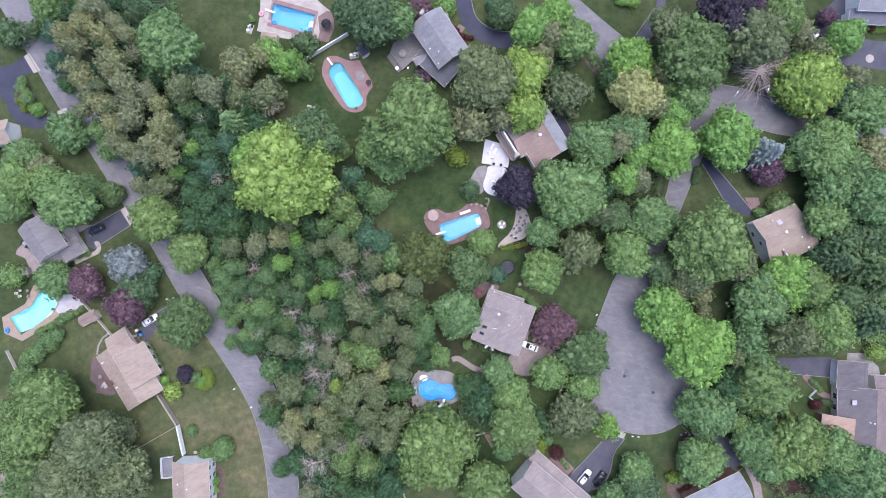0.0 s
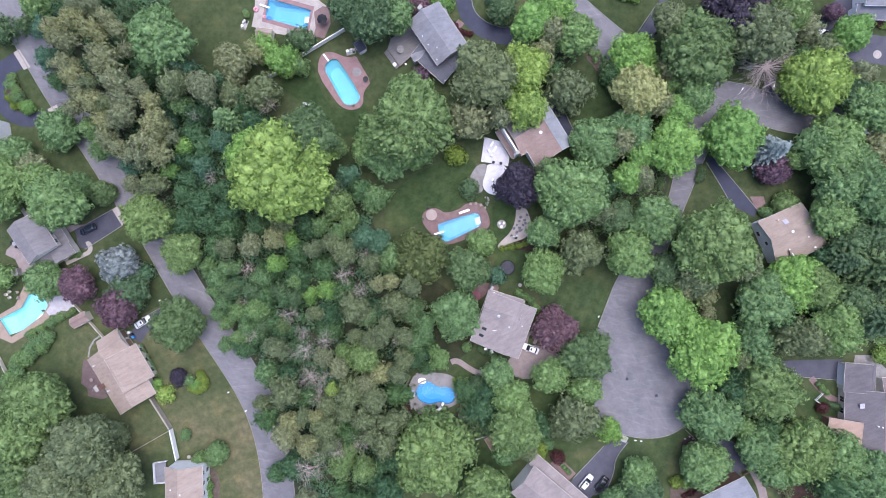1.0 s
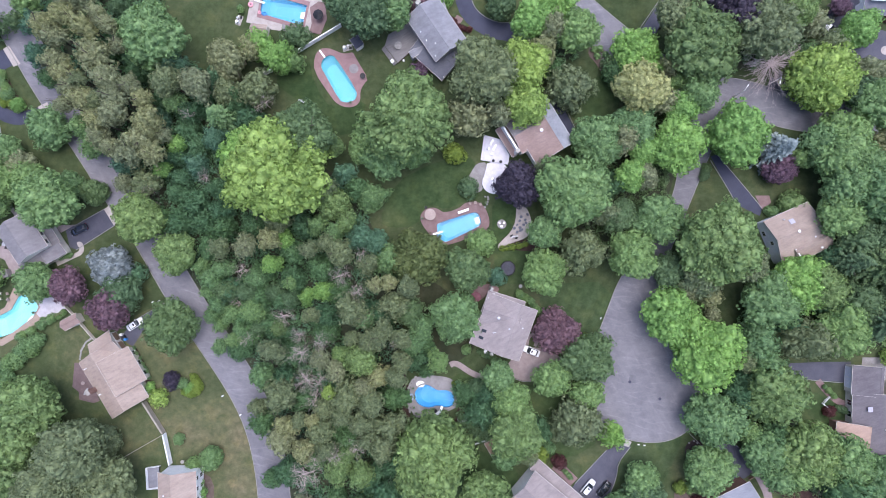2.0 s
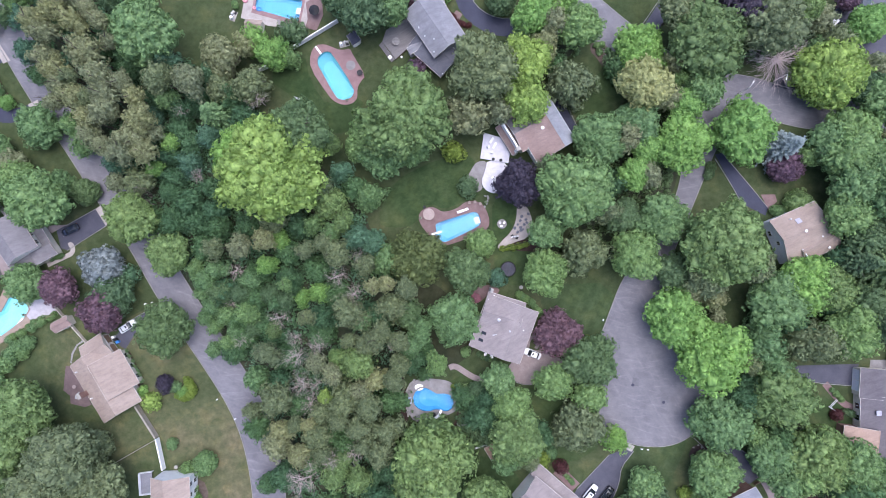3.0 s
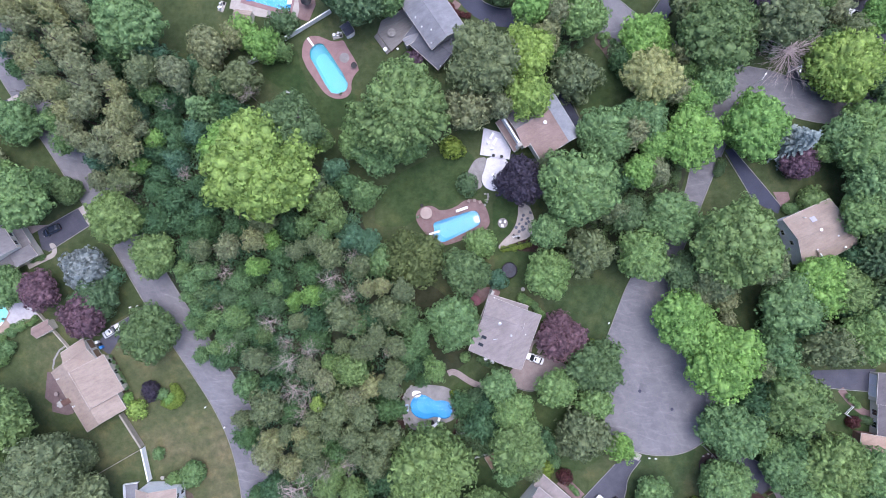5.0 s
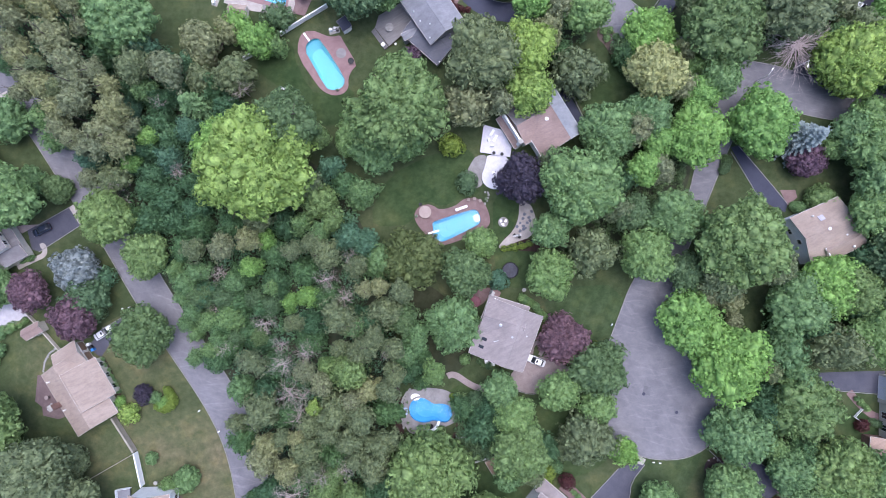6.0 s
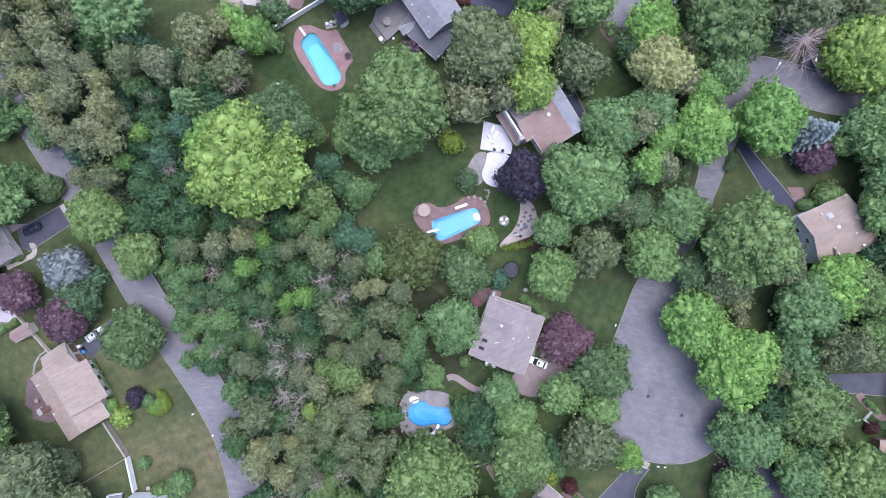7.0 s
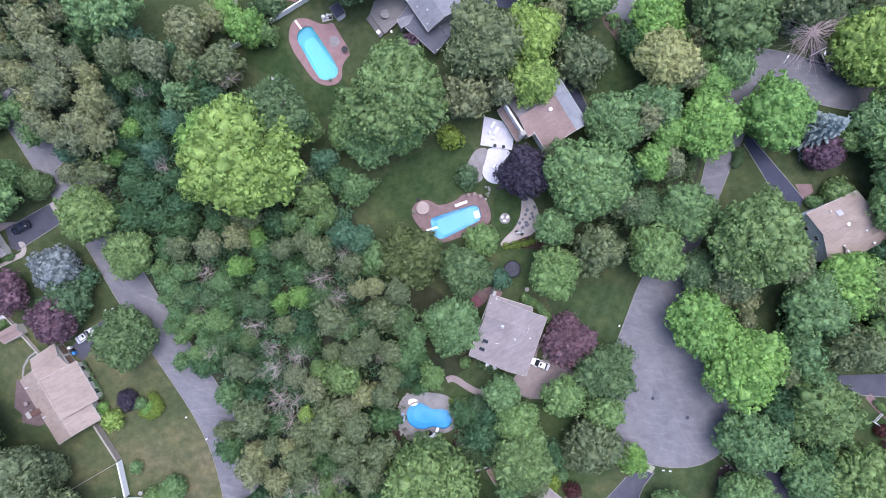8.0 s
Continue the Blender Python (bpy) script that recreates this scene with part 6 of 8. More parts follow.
wing(h, (23.96, -56.51), (36.32, -66.91), (30.29, -73.69), 5.2, 2.0, ROOF_TAUPE, WHITE, 0.5)
wing(h, (25.10, -54.18), (39.95, -67.19), (37.65, -69.64), 2.9, 1.0, ROOF_TAUPE, WHITE, 0.95)

# pale-roofed house further south
h = base("house", "house with a pale blue-grey shingle roof", "house")
wing(h, (64.82, -66.79), (79.36, -59.67), (84.20, -68.76), 4.5, 1.6, ROOF_PALE, BRICK, 0.4)

# white house with the long fence
h = base("house", "two-storey white house with a tan shingle roof", "house")
P, L, W, hh = wing(h, (-72.18, -56.81), (-71.73, -72.18), (-62.09, -71.88), 5.2, 2.0, ROOF_TAN, WHITE, 0.42)
wall_windows(h, P, 1.0, L - 1.0, W - 0.38, 4.0, (1, 0), 5, 1.0, 1.4)
wall_windows(h, P, 1.0, L - 1.0, W - 0.38, 1.5, (1, 0), 5, 1.0, 1.4)
for q, z in (((-70.27, -62.33), 6.0), ((-67.44, -63.26), 6.8)):
    vent(h, q, z, 0.14, 0.35)
skylight(h, (-67.79, -61.38), 6.75, 0.8, 0.0, 0.0)
# white house at the western edge
h = base("house", "white house with a tan shingle roof", "house")
wing(h, (-129.33, 32.71), (-116.61, 34.68), (-115.40, 28.62), 4.5, 1.6, ROOF_TAN, WHITE, 0.5)
# white-trimmed house at the north-eastern edge
h = base("house", "white-trimmed house with a grey roof", "house")
wing(h, (110.77, 63.68), (126.16, 63.38), (126.61, 75.61), 5.0, 2.0, ROOF_STEEL, WHITE, 0.5, trim=WHITE)
wing(h, (109.58, 60.91), (127.95, 60.61), (128.10, 64.59), 2.9, 0.9, ROOF_BLUE, WHITE, 0.95, trim=WHITE)

# ---- paths, patios, beds ----
def patio(pts, mat, label, smooth=0, z=0.05, name="patio"):
    return flat(name, pts, z, mat, label, name.replace("_", " "), smooth=smooth, thick=0.1)


def path_strip(pts, width, mat, label):
    return tagged(part("garden_path", strip(chaikin(pts, False, 2), width, -0.03, 0.05), mat), label, "path", kind="structure")


def bed(pts, mat=MULCH, label="dark mulched planting bed", smooth=1):
    return flat("planting_bed", pts, 0.042, mat, label, "planting bed", smooth=smooth, thick=0.08)


def disc(c, r, n=20, squash=1.0, turn=0.0):
    return [(c[0] + r * math.cos(k * 2 * math.pi / n + turn), c[1] + r * squash * math.sin(k * 2 * math.pi / n + turn)) for k in range(n)]


patio([(-34.53, 64.22), (-32.19, 65.79), (-30.47, 65.47), (-30.00, 61.10), (-31.72, 57.04), (-34.69, 57.66), (-34.06, 59.85)], PAVER_RED, "red brick-paved patio beside a square pool", z=0.112)
path_strip([(2.50, -30.63), (3.44, -30.16), (4.84, -30.47), (7.19, -32.19), (9.53, -33.44), (13.13, -34.22)], 1.5, PAVER_TAN, "curved tan garden path to the kidney pool")
path_strip([(22.86, -25.38), (23.14, -23.55), (24.06, -22.51), (25.36, -22.91), (25.75, -24.36), (24.95, -25.66)], 0.9, PAVER_TAN, "curved tan paved path before the front door")
path_strip([(30.31, -57.04), (32.50, -58.91), (35.31, -61.72)], 2.9, PAVER_RED, "red brick front path beside a house")
path_strip([(100.01, -34.85), (102.51, -37.97), (105.94, -40.94), (108.76, -41.10)], 1.7, PAVER_RED, "red brick front path to a porch")
path_strip([(-101.73, -3.75), (-97.51, -1.72), (-95.01, -0.63), (-95.32, 1.72), (-96.26, 1.41)], 1.2, PAVER_PALE, "pale paved path round the garage")
path_strip([(-115.48, 13.59), (-113.76, 11.09), (-111.88, 8.59)], 1.1, PAVER_PALE, "pale paved path beside a house")
path_strip([(83.13, -58.44), (85.01, -61.10), (86.88, -65.16), (87.66, -71.72)], 2.2, PAVER_TAN, "tan paved path beside a house")
path_strip([(5.31, 61.72), (4.38, 60.32), (3.75, 59.54)], 2.0, PAVER_RED, "short red brick entrance path")
patio([(83.44, 14.22), (87.19, 14.22), (87.66, 12.34), (85.32, 10.47)], PAVER_RED, "red brick entrance patio beside a driveway")
patio([(-97.04, -29.85), (-95.63, -30.00), (-91.57, -37.35), (-90.32, -40.00), (-92.04, -40.63), (-95.79, -39.69), (-95.94, -37.66), (-97.66, -36.25)], PAVER_DARK, "dark brick patio behind a tan house")
patio([(-117.82, -0.16), (-115.95, 1.72), (-112.82, -2.19), (-109.70, -7.03), (-111.57, -7.66), (-113.91, -6.09), (-115.48, -2.66), (-118.13, -1.41)], PAVER_TAN, "tan paved back patio")
patio([(-102.98, 6.09), (-100.32, 6.56), (-96.73, 6.72), (-100.63, 4.53)], PAVER_TAN, "tan paved strip beside a driveway")
patio([(11.58, 30.30), (15.87, 29.09), (18.32, 24.91), (17.91, 22.43), (10.62, 23.66)], WHITE_DECK, "white stone terrace behind a house", z=0.5, name="terrace")
patio([(12.49, 23.48), (17.97, 22.66), (17.68, 18.08), (15.82, 14.70), (13.47, 14.71), (11.65, 15.77), (10.88, 17.74), (11.94, 20.48)], WHITE_DECK, "white stone lower terrace", 1, 0.3, "terrace")
patio([(8.28, 20.77), (9.60, 22.85), (12.48, 23.22), (11.94, 20.09), (10.87, 17.48), (11.38, 15.77), (9.28, 14.74), (7.72, 15.80), (6.95, 18.16)], PAVER_GREY, "grey gravel patch beside a terrace", 1)
patio([(20.16, 12.03), (22.81, 11.41), (24.22, 7.66), (24.06, 5.63), (23.13, 3.13), (18.91, 1.72), (15.63, 0.16), (15.00, 0.78), (16.25, 2.34), (18.60, 4.53), (20.00, 7.66)], PAVER_PALE, "pale gravel patio with dark stepping stones", 1)
bed([(23.91, 6.41), (28.75, 5.78), (28.44, 4.53), (23.60, 2.50)], MULCH_RED, "dark red mulched slope beside a patio", 0)
patio([(8.75, -10.00), (12.66, -8.91), (15.78, -10.00), (15.00, -11.72), (13.13, -10.94), (10.31, -13.91), (8.44, -13.59)], PAVER_RED, "red paved patio behind the house", 1)
patio([(111.88, -28.75), (116.57, -28.75), (120.48, -32.66), (120.95, -35.47), (117.35, -35.47), (117.35, -31.88), (111.57, -31.10)], PAVER_GREY, "grey paved back patio", 0)
patio([(122.51, -34.22), (124.38, -34.22), (124.38, -45.94), (121.57, -45.94), (122.04, -35.00)], WHITE_DECK, "white stone terrace behind a house")
bed([(-117.82, 45.47), (-115.95, 47.66), (-114.38, 45.47), (-113.13, 42.35), (-110.01, 38.44), (-111.57, 37.19), (-114.70, 37.66), (-117.20, 40.00)], MULCH, "flower bed inside a curved driveway", 2)
bed(disc((67.66, -53.44), 2.9), MULCH_RED, "round red-mulched bed on a lawn", 0)
bed([(39.38, 53.60), (41.88, 54.22), (45.00, 51.41), (44.07, 47.35), (42.82, 46.72), (40.94, 49.85), (39.22, 51.41)], MULCH_BROWN, "brown mulched planting bed by the road", 1)
bed([(15.78, 4.06), (27.50, 1.41), (27.50, -0.63), (18.13, -0.16)], MULCH, "mulched strip of low shrubs", 1)
bed([(-82.19, -26.41), (-80.94, -25.16), (-77.97, -31.10), (-76.26, -36.57), (-77.51, -38.60), (-79.54, -32.66)], MULCH, "mulched strip along a house front", 1)
bed([(-64.38, -58.44), (-60.00, -60.79), (-60.32, -68.91), (-62.35, -68.91), (-63.44, -63.91)], MULCH_BROWN, "mulched strip beside a white house", 1)
bed([(61.88, -62.35), (68.91, -61.57), (70.47, -65.47), (66.57, -68.91), (61.88, -68.91)], MULCH_BROWN, "dark planting bed before a house", 1)
bed([(5.63, -38.91), (10.31, -40.47), (11.09, -46.72), (7.19, -49.85), (3.28, -46.72), (4.38, -42.82)], MULCH, "dark mulched slope beside the kidney pool", 1)
bed([(-11.25, -32.66), (-9.69, -32.35), (-8.44, -35.78), (-9.06, -40.47), (-7.81, -44.85), (-9.69, -44.38), (-10.94, -40.47)], MULCH, "stony border beside the kidney pool", 1)


# ---- cars ----
PAINT = {}
for key, col in (("white", (0.8, 0.8, 0.8)), ("black", (0.012, 0.013, 0.016)), ("navy", (0.02, 0.026, 0.045))):
    m_, nt_, b_ = material(key + "_car_paint", 0.25, 0, 0.5)
    nn = noise_node(nt_, 3.0, 3)
    nt_.links.new(ramp(nt_, nn.outputs["Fac"], [(0.3, tuple(c * 0.92 for c in col)), (0.7, col)]), b_.inputs["Base Color"])
    b_.inputs["Coat Weight"].default_value = 0.6
    PAINT[key] = m_


def loft(sections, n=20, power=4.0):
    """A closed skin through rounded cross-sections: x, half width, bottom, top."""
    bm = bmesh.new()
    rings = []
    for x, w, lo, hi in sections:
        ring = []
        for k in range(n):
            a = 2 * math.pi * k / n
            c, s = math.cos(a), math.sin(a)
            y = w * math.copysign(abs(c) ** (2 / power), c)
            z = (lo + hi) / 2 + (hi - lo) / 2 * math.copysign(abs(s) ** (2 / power), s)
            ring.append(bm.verts.new((x, y, z)))
        rings.append(ring)
    for r, q in zip(rings, rings[1:]):
        for k in range(n):
            bm.faces.new((r[k - 1], r[k], q[k], q[k - 1]))
    bm.faces.new(rings[0])
    bm.faces.new(rings[-1])
    bmesh.ops.recalc_face_normals(bm, faces=bm.faces)
    for f in bm.faces:
        f.smooth = True
    return bm


def car(kind, colour, label):
    """A car at the origin, nose towards +x."""
    e = base("car", label, "car", "parked cars")
    suv = kind == "suv"
    top = 1.7 if suv else 1.45
    part("body", loft([(-2.32, 0.7, 0.35, 0.85), (-2.2, 0.86, 0.28, 1.0), (-1.2, 0.92, 0.25, 1.03), (0.6, 0.92, 0.25, 1.0), (1.6, 0.9, 0.26, 0.92), (2.2, 0.8, 0.3, 0.78), (2.36, 0.62, 0.36, 0.66)]), PAINT[colour], e)
    back = -2.05 if suv else -1.55
    part("cabin", loft([(back - 0.15, 0.7, 0.85, 1.05), (back + 0.25, 0.76, 0.9, top - 0.08), (-0.6, 0.8, 0.9, top - 0.03), (0.25, 0.78, 0.9, top - 0.06), (1.15, 0.7, 0.85, 0.98)], 20, 5), GLASS, e, "dark tinted car windows")
    part("roof_panel", loft([(back + 0.25, 0.62, top - 0.14, top - 0.06), (back + 0.5, 0.68, top - 0.12, top), (-0.4, 0.7, top - 0.1, top + 0.02), (0.15, 0.66, top - 0.12, top - 0.01), (0.3, 0.6, top - 0.16, top - 0.08)], 16, 4), PAINT[colour], e)
    for x in (-1.42, 1.42):
        for y in (-0.82, 0.82):
            bm = bmesh.new()
            bmesh.ops.create_cone(bm, cap_ends=True, segments=20, radius1=0.33, radius2=0.33, depth=0.22, matrix=pose(x, y, 0.33, 90))
            w = part("wheel", bm, BLACK, e)
            bm = bmesh.new()
            bmesh.ops.create_cone(bm, cap_ends=True, segments=14, radius1=0.2, radius2=0.17, depth=0.24, matrix=pose(x, y, 0.33, 90))
            part("rim", bm, METAL, w)
    for y in (-0.62, 0.62):
        part("headlight", box(bmesh.new(), 2.2, y, 0.68, 0.26, 0.3, 0.12, 0, 0.03), METAL, e)
        part("taillight", box(bmesh.new(), -2.24, y, 0.78, 0.14, 0.3, 0.14, 0, 0.03), TAILRED, e)
    for y in (-1.0, 1.0):
        part("mirror", box(bmesh.new(), 0.75, y, 1.02, 0.16, 0.2, 0.13, 0, 0.04), PAINT[colour], e)
    if suv:
        for y in (-0.6, 0.6):
            part("roof_rail", tube(bmesh.new(), (-1.6, y, top + 0.04), (0.1, y, top + 0.04), 0.025, 0.025), BLACK, e)
    part("sunroof", box(bmesh.new(), -0.1, 0, top + 0.012, 0.4, 0.7, 0.03, 0, 0.01), GLASS, e)
    return e


TAILRED = surface("red_lamp_glass", (0.25, 0.012, 0.012), (0.35, 0.02, 0.02), 3, 8, 0.3)


def park(ob, p, deg, z=0.035):
    ob.matrix_basis = pose(p[0], p[1], z, 0, 0, deg)


white_sedan = car("sedan", "white", "white saloon car parked on a driveway")
park(white_sedan, (23.93, -26.81), 158, 0.03)
copy_thing(white_sedan, pose(*(-80.58, -19.58), 0.035, 0, 0, 33))
copy_thing(white_sedan, pose(*(103.65, 57.50), 0.035, 0, 0, 132))
white_suv = car("suv", "white", "white estate car with a sunroof on a driveway")
park(white_suv, (38.90, -62.74), 50)
dark_suv = car("suv", "navy", "dark blue estate car parked on a driveway")
park(dark_suv, (-95.35, 5.36), 206)
black_sedan = car("sedan", "black", "black saloon car parked on a driveway")
park(black_sedan, (43.05, -63.25), 231)
copy_thing(black_sedan, pose(*(108.16, 59.83), 0.035, 0, 0, 84))


# ---- fences ----
def fence(a, b, height, mat, label, panel=2.4, thick=0.06, posts=True):
    a, b = Vector(a), Vector(b)
    d = b - a
    turn, n = math.atan2(d.y, d.x), max(1, round(d.length / panel))
    e = base("fence", label, "fence")
    e.location = (a.x, a.y, 0)
    step = d / n
    for k in range(n):
        m = step * (k + 0.5)
        bm = box(bmesh.new(), m.x, m.y, 0.08 + height / 2, step.length - 0.12, thick, height - 0.06, turn)
        for z in (0.25, height - 0.15):
            box(bm, m.x, m.y, z, step.length - 0.1, thick + 0.05, 0.1, turn)
        panel_ob = part("panel", bm, mat, e)
        part("top_rail", box(bmesh.new(), m.x, m.y, height + 0.06, step.length - 0.02, thick + 0.1, 0.05, turn, 0.01), mat, panel_ob)
    if posts:
        for k in range(n + 1):
            q = step * k
            bm = box(bmesh.new(), q.x, q.y, (height + 0.1) / 2, 0.13, 0.13, height + 0.1, turn)
            box(bm, q.x, q.y, height + 0.13, 0.17, 0.17, 0.06, turn, 0.02)
            part("post", bm, mat, e)
    return e


def rail_fence(a, b, height, mat, label, gap=2.4):
    a, b = Vector(a), Vector(b)
    d = b - a
    n = max(1, round(d.length / gap))
    e = base("fence", label, "fence")
    e.location = (a.x, a.y, 0)
    for k in range(n + 1):
        q = d * (k / n)
        part("post", cyl(bmesh.new(), q.x, q.y, 0, height + 0.08, 0.05, 0.045, 8), mat, e)
    for z in (height * 0.5, height):
        part("rail", tube(bmesh.new(), (0, 0, z), (d.x, d.y, z), 0.075, 0.075, 6), mat, e)
    return e


fence((-37.50, 52.19), (-26.10, 59.07), 1.9, BRIGHT_WHITE, "tall white vinyl fence between two pool gardens", 2.4, 0.16)
fence((-47.03, 45.94), (-43.91, 47.50), 1.9, BRIGHT_WHITE, "short run of white vinyl fence among trees", 2.4, 0.16)
fence((-72.82, -48.44), (-71.10, -56.41), 1.9, BRIGHT_WHITE, "tall white vinyl fence beside a white house", 2.4, 0.16)
fence((-78.13, -40.00), (-72.97, -48.13), 1.8, GREY_BOARDS, "weathered grey wooden fence behind a tan house", 2.4, 0.3)
rail_fence((-72.97, -48.60), (-87.19, -56.72), 1.2, GREY_BOARDS, "thin wooden rail fence across the lawn")
rail_fence((-87.19, -56.72), (-92.82, -60.16), 1.2, GREY_BOARDS, "thin wooden rail fence across the lawn")
fence((-99.07, -14.69), (-91.26, -23.60), 1.2, CREAM, "pale garden fence beside a shed")
fence((-120.01, -27.97), (-116.57, -34.85), 1.2, CREAM, "pale wooden garden fence")
fence((-13.28, -60.16), (-9.69, -70.47), 1.5, CREAM, "cream wooden fence at the edge of the woods")
rail_fence((6.09, -52.19), (12.19, -50.32), 1.1, WHITE, "white rail fence on a lawn")
rail_fence((15.63, 0.16), (28.44, 3.75), 1.1, BLACK, "black metal fence below a patio")
rail_fence((93.13, -64.22), (92.19, -70.16), 1.2, TIMBER, "thin wooden rail fence by a bare yard")
fence((81.26, -60.63), (84.07, -59.22), 1.1, TIMBER, "low brown retaining fence beside a driveway", 1.6)
rail_fence((100.79, -40.78), (102.04, -41.72), 1.0, WHITE, "short white rail beside a front path", 1.4)
rail_fence((100.79, -40.78), (102.66, -38.91), 1.0, WHITE, "short white rail beside a front path", 1.6)
rail_fence((-106.57, -20.16), (-99.38, -16.25), 1.2, TIMBER, "thin wooden rail fence behind a pool hedge")


# ---- sheds ----
def shed(a, b, c, eave, rise, roof, wall, label):
    e = base("shed", label, "shed")
    P, L, W, hh = wing(e, a, b, c, eave, rise, roof, wall, 0.5, 0.15)
    o, u, v, L, W = rect_frame(a, b, c)
    p = P(L / 2, 0.13, 0.95)
    d = window_at(e, p, (-v.x, -v.y), 1.1, 1.8, wall, "door")
    part("handle", cyl(bmesh.new(), p.x - v.x * 0.1 + u.x * 0.35, p.y - v.y * 0.1 + u.y * 0.35, 0.9, 1.1, 0.03, 0.03, 6), METAL, d)
    return e


shed((-22.05, 52.33), (-19.98, 53.73), (-21.64, 56.05), 2.1, 0.9, ROOF_NAVY, BRIGHT_WHITE, "small white garden shed with a slate-grey roof")
shed((-98.17, -21.11), (-94.01, -18.80), (-95.55, -16.64), 2.0, 0.9, ROOF_BROWN, CREAM, "small cream shed with a red-brown roof")
shed((11.40, -50.71), (13.72, -54.56), (15.72, -53.33), 2.0, 0.5, TIMBER, TIMBER, "small timber shed with a brown roof")
shed((-49.63, 56.41), (-45.31, 55.95), (-45.00, 58.72), 2.0, 0.9, ROOF_TAN, CREAM, "small cream poolside shed with a tan roof")


# ---- pool things ----
def bar(name, a, b, width, z, h, mat, label, category, stands=True):
    """A board on two feet, such as a diving board or a bench."""
    a, b = Vector(a), Vector(b)
    d, m = b - a, (a + b) / 2
    e = base(name, label, category)
    e.location = (m.x, m.y, 0)
    turn = math.atan2(d.y, d.x)
    part("board", box(bmesh.new(), 0, 0, z, d.length, width, h, turn, 0.02), mat, e)
    for k in (-0.42, -0.1):
        q = d * k
        part("stand", box(bmesh.new(), q.x, q.y, (z + 0.04) / 2, 0.12, width * 0.8, z - h / 2 - 0.04, turn), METAL, e)
    return e


bar("diving_board", (-2.03, 3.98), (0.63, 4.77), 0.5, 0.5, 0.08, BRIGHT_WHITE, "white diving board over a blue pool", "diving board")
bar("diving_board", (-31.91, 52.71), (-30.48, 50.74), 0.5, 0.5, 0.08, BRIGHT_WHITE, "white diving board over a cyan pool", "diving board")
bar("diving_board", (-49.07, 66.10), (-46.41, 65.16), 0.5, 0.5, 0.08, BRIGHT_WHITE, "white diving board over a pool", "diving board")


def lounger(mat, label):
    e = base("sun_lounger", label, "lounger", "poolside loungers")
    part("seat", box(bmesh.new(), 0.2, 0, 0.34, 1.3, 0.65, 0.08, 0, 0.03), mat, e)
    bm = bmesh.new()
    bmesh.ops.create_cube(bm, size=1, matrix=pose(-0.72, 0, 0.52, 0, 32, 0) @ Matrix.Diagonal((0.75, 0.65, 0.08, 1)))
    part("backrest", bm, mat, e)
    for x in (-0.5, 0.75):
        for y in (-0.27, 0.27):
            part("leg", cyl(bmesh.new(), x, y, 0, 0.31, 0.025, 0.025, 6), METAL, e)
    return e


def garden_chair(mat, label):
    e = base("garden_chair", label, "chair", "garden chairs")
    part("seat", box(bmesh.new(), 0, 0, 0.42, 0.6, 0.6, 0.08, 0, 0.03), mat, e)
    bm = bmesh.new()
    bmesh.ops.create_cube(bm, size=1, matrix=pose(-0.33, 0, 0.72, 0, 14, 0) @ Matrix.Diagonal((0.07, 0.6, 0.6, 1)))
    part("backrest", bm, mat, e)
    for y in (-0.32, 0.32):
        part("armrest", box(bmesh.new(), 0.0, y, 0.64, 0.6, 0.07, 0.05, 0, 0.01), mat, e)
    for x in (-0.26, 0.26):
        for y in (-0.28, 0.28):
            part("leg", cyl(bmesh.new(), x, y, 0, 0.39, 0.025, 0.025, 6), METAL, e)
    return e


def spread_out(first, places, z=0.0):
    """The first at the first place, copies at the rest: x, y, turn."""
    for k, (p, turn) in enumerate(places):
        if k:
            copy_thing(first, pose(p[0], p[1], z, 0, 0, turn))
        else:
            first.matrix_basis = pose(p[0], p[1], z, 0, 0, turn)


spread_out(lounger(BRIGHT_WHITE, "white cushioned sun lounger beside a pool"), [((5.63, 10.00), 20), ((6.72, 10.39), 20), ((-47.82, 69.85), 0)], 0.1)
spread_out(garden_chair(CREAM, "cream garden chair beside an angular pool"), [((-116.41, -11.41), 330), ((-116.41, -12.97), 30), ((-117.35, -12.19), 0)], 0.1)
spread_out(lounger(PAVER_GREY, "grey mesh sun lounger beside a pool"), [((-41.41, 58.91), 100), ((-40.32, 58.60), 100), ((-39.22, 58.44), 100), ((-38.13, 58.29), 100)], 0.1)
spread_out(garden_chair(TAN_CLOTH, "tan garden chair on a pool deck"), [((7.81, 12.19), 250), ((9.22, 12.34), 270), ((10.63, 11.88), 300), ((12.19, 4.84), 160), ((11.25, 4.38), 120), ((-114.54, -11.56), 200), ((-114.38, -12.97), 150)], 0.1)
spread_out(garden_chair(METAL, "grey metal garden chair on a round patch"), [((15.63, 7.03), 200), ((16.72, 7.03), 330), ((16.09, 6.09), 90)], 0.08)
patio(disc((16.25, 6.72), 1.25), PAVER_GREY, "round grey paved patch on a lawn", z=0.07)
spread_out(garden_chair(BLACK, "black garden chair on a patio"), [((18.91, 3.59), 30), ((20.00, 3.13), 150), ((-115.79, 2.03), 40), ((-114.70, 0.78), 120), ((-3.75, 11.09), 0)], 0.1)


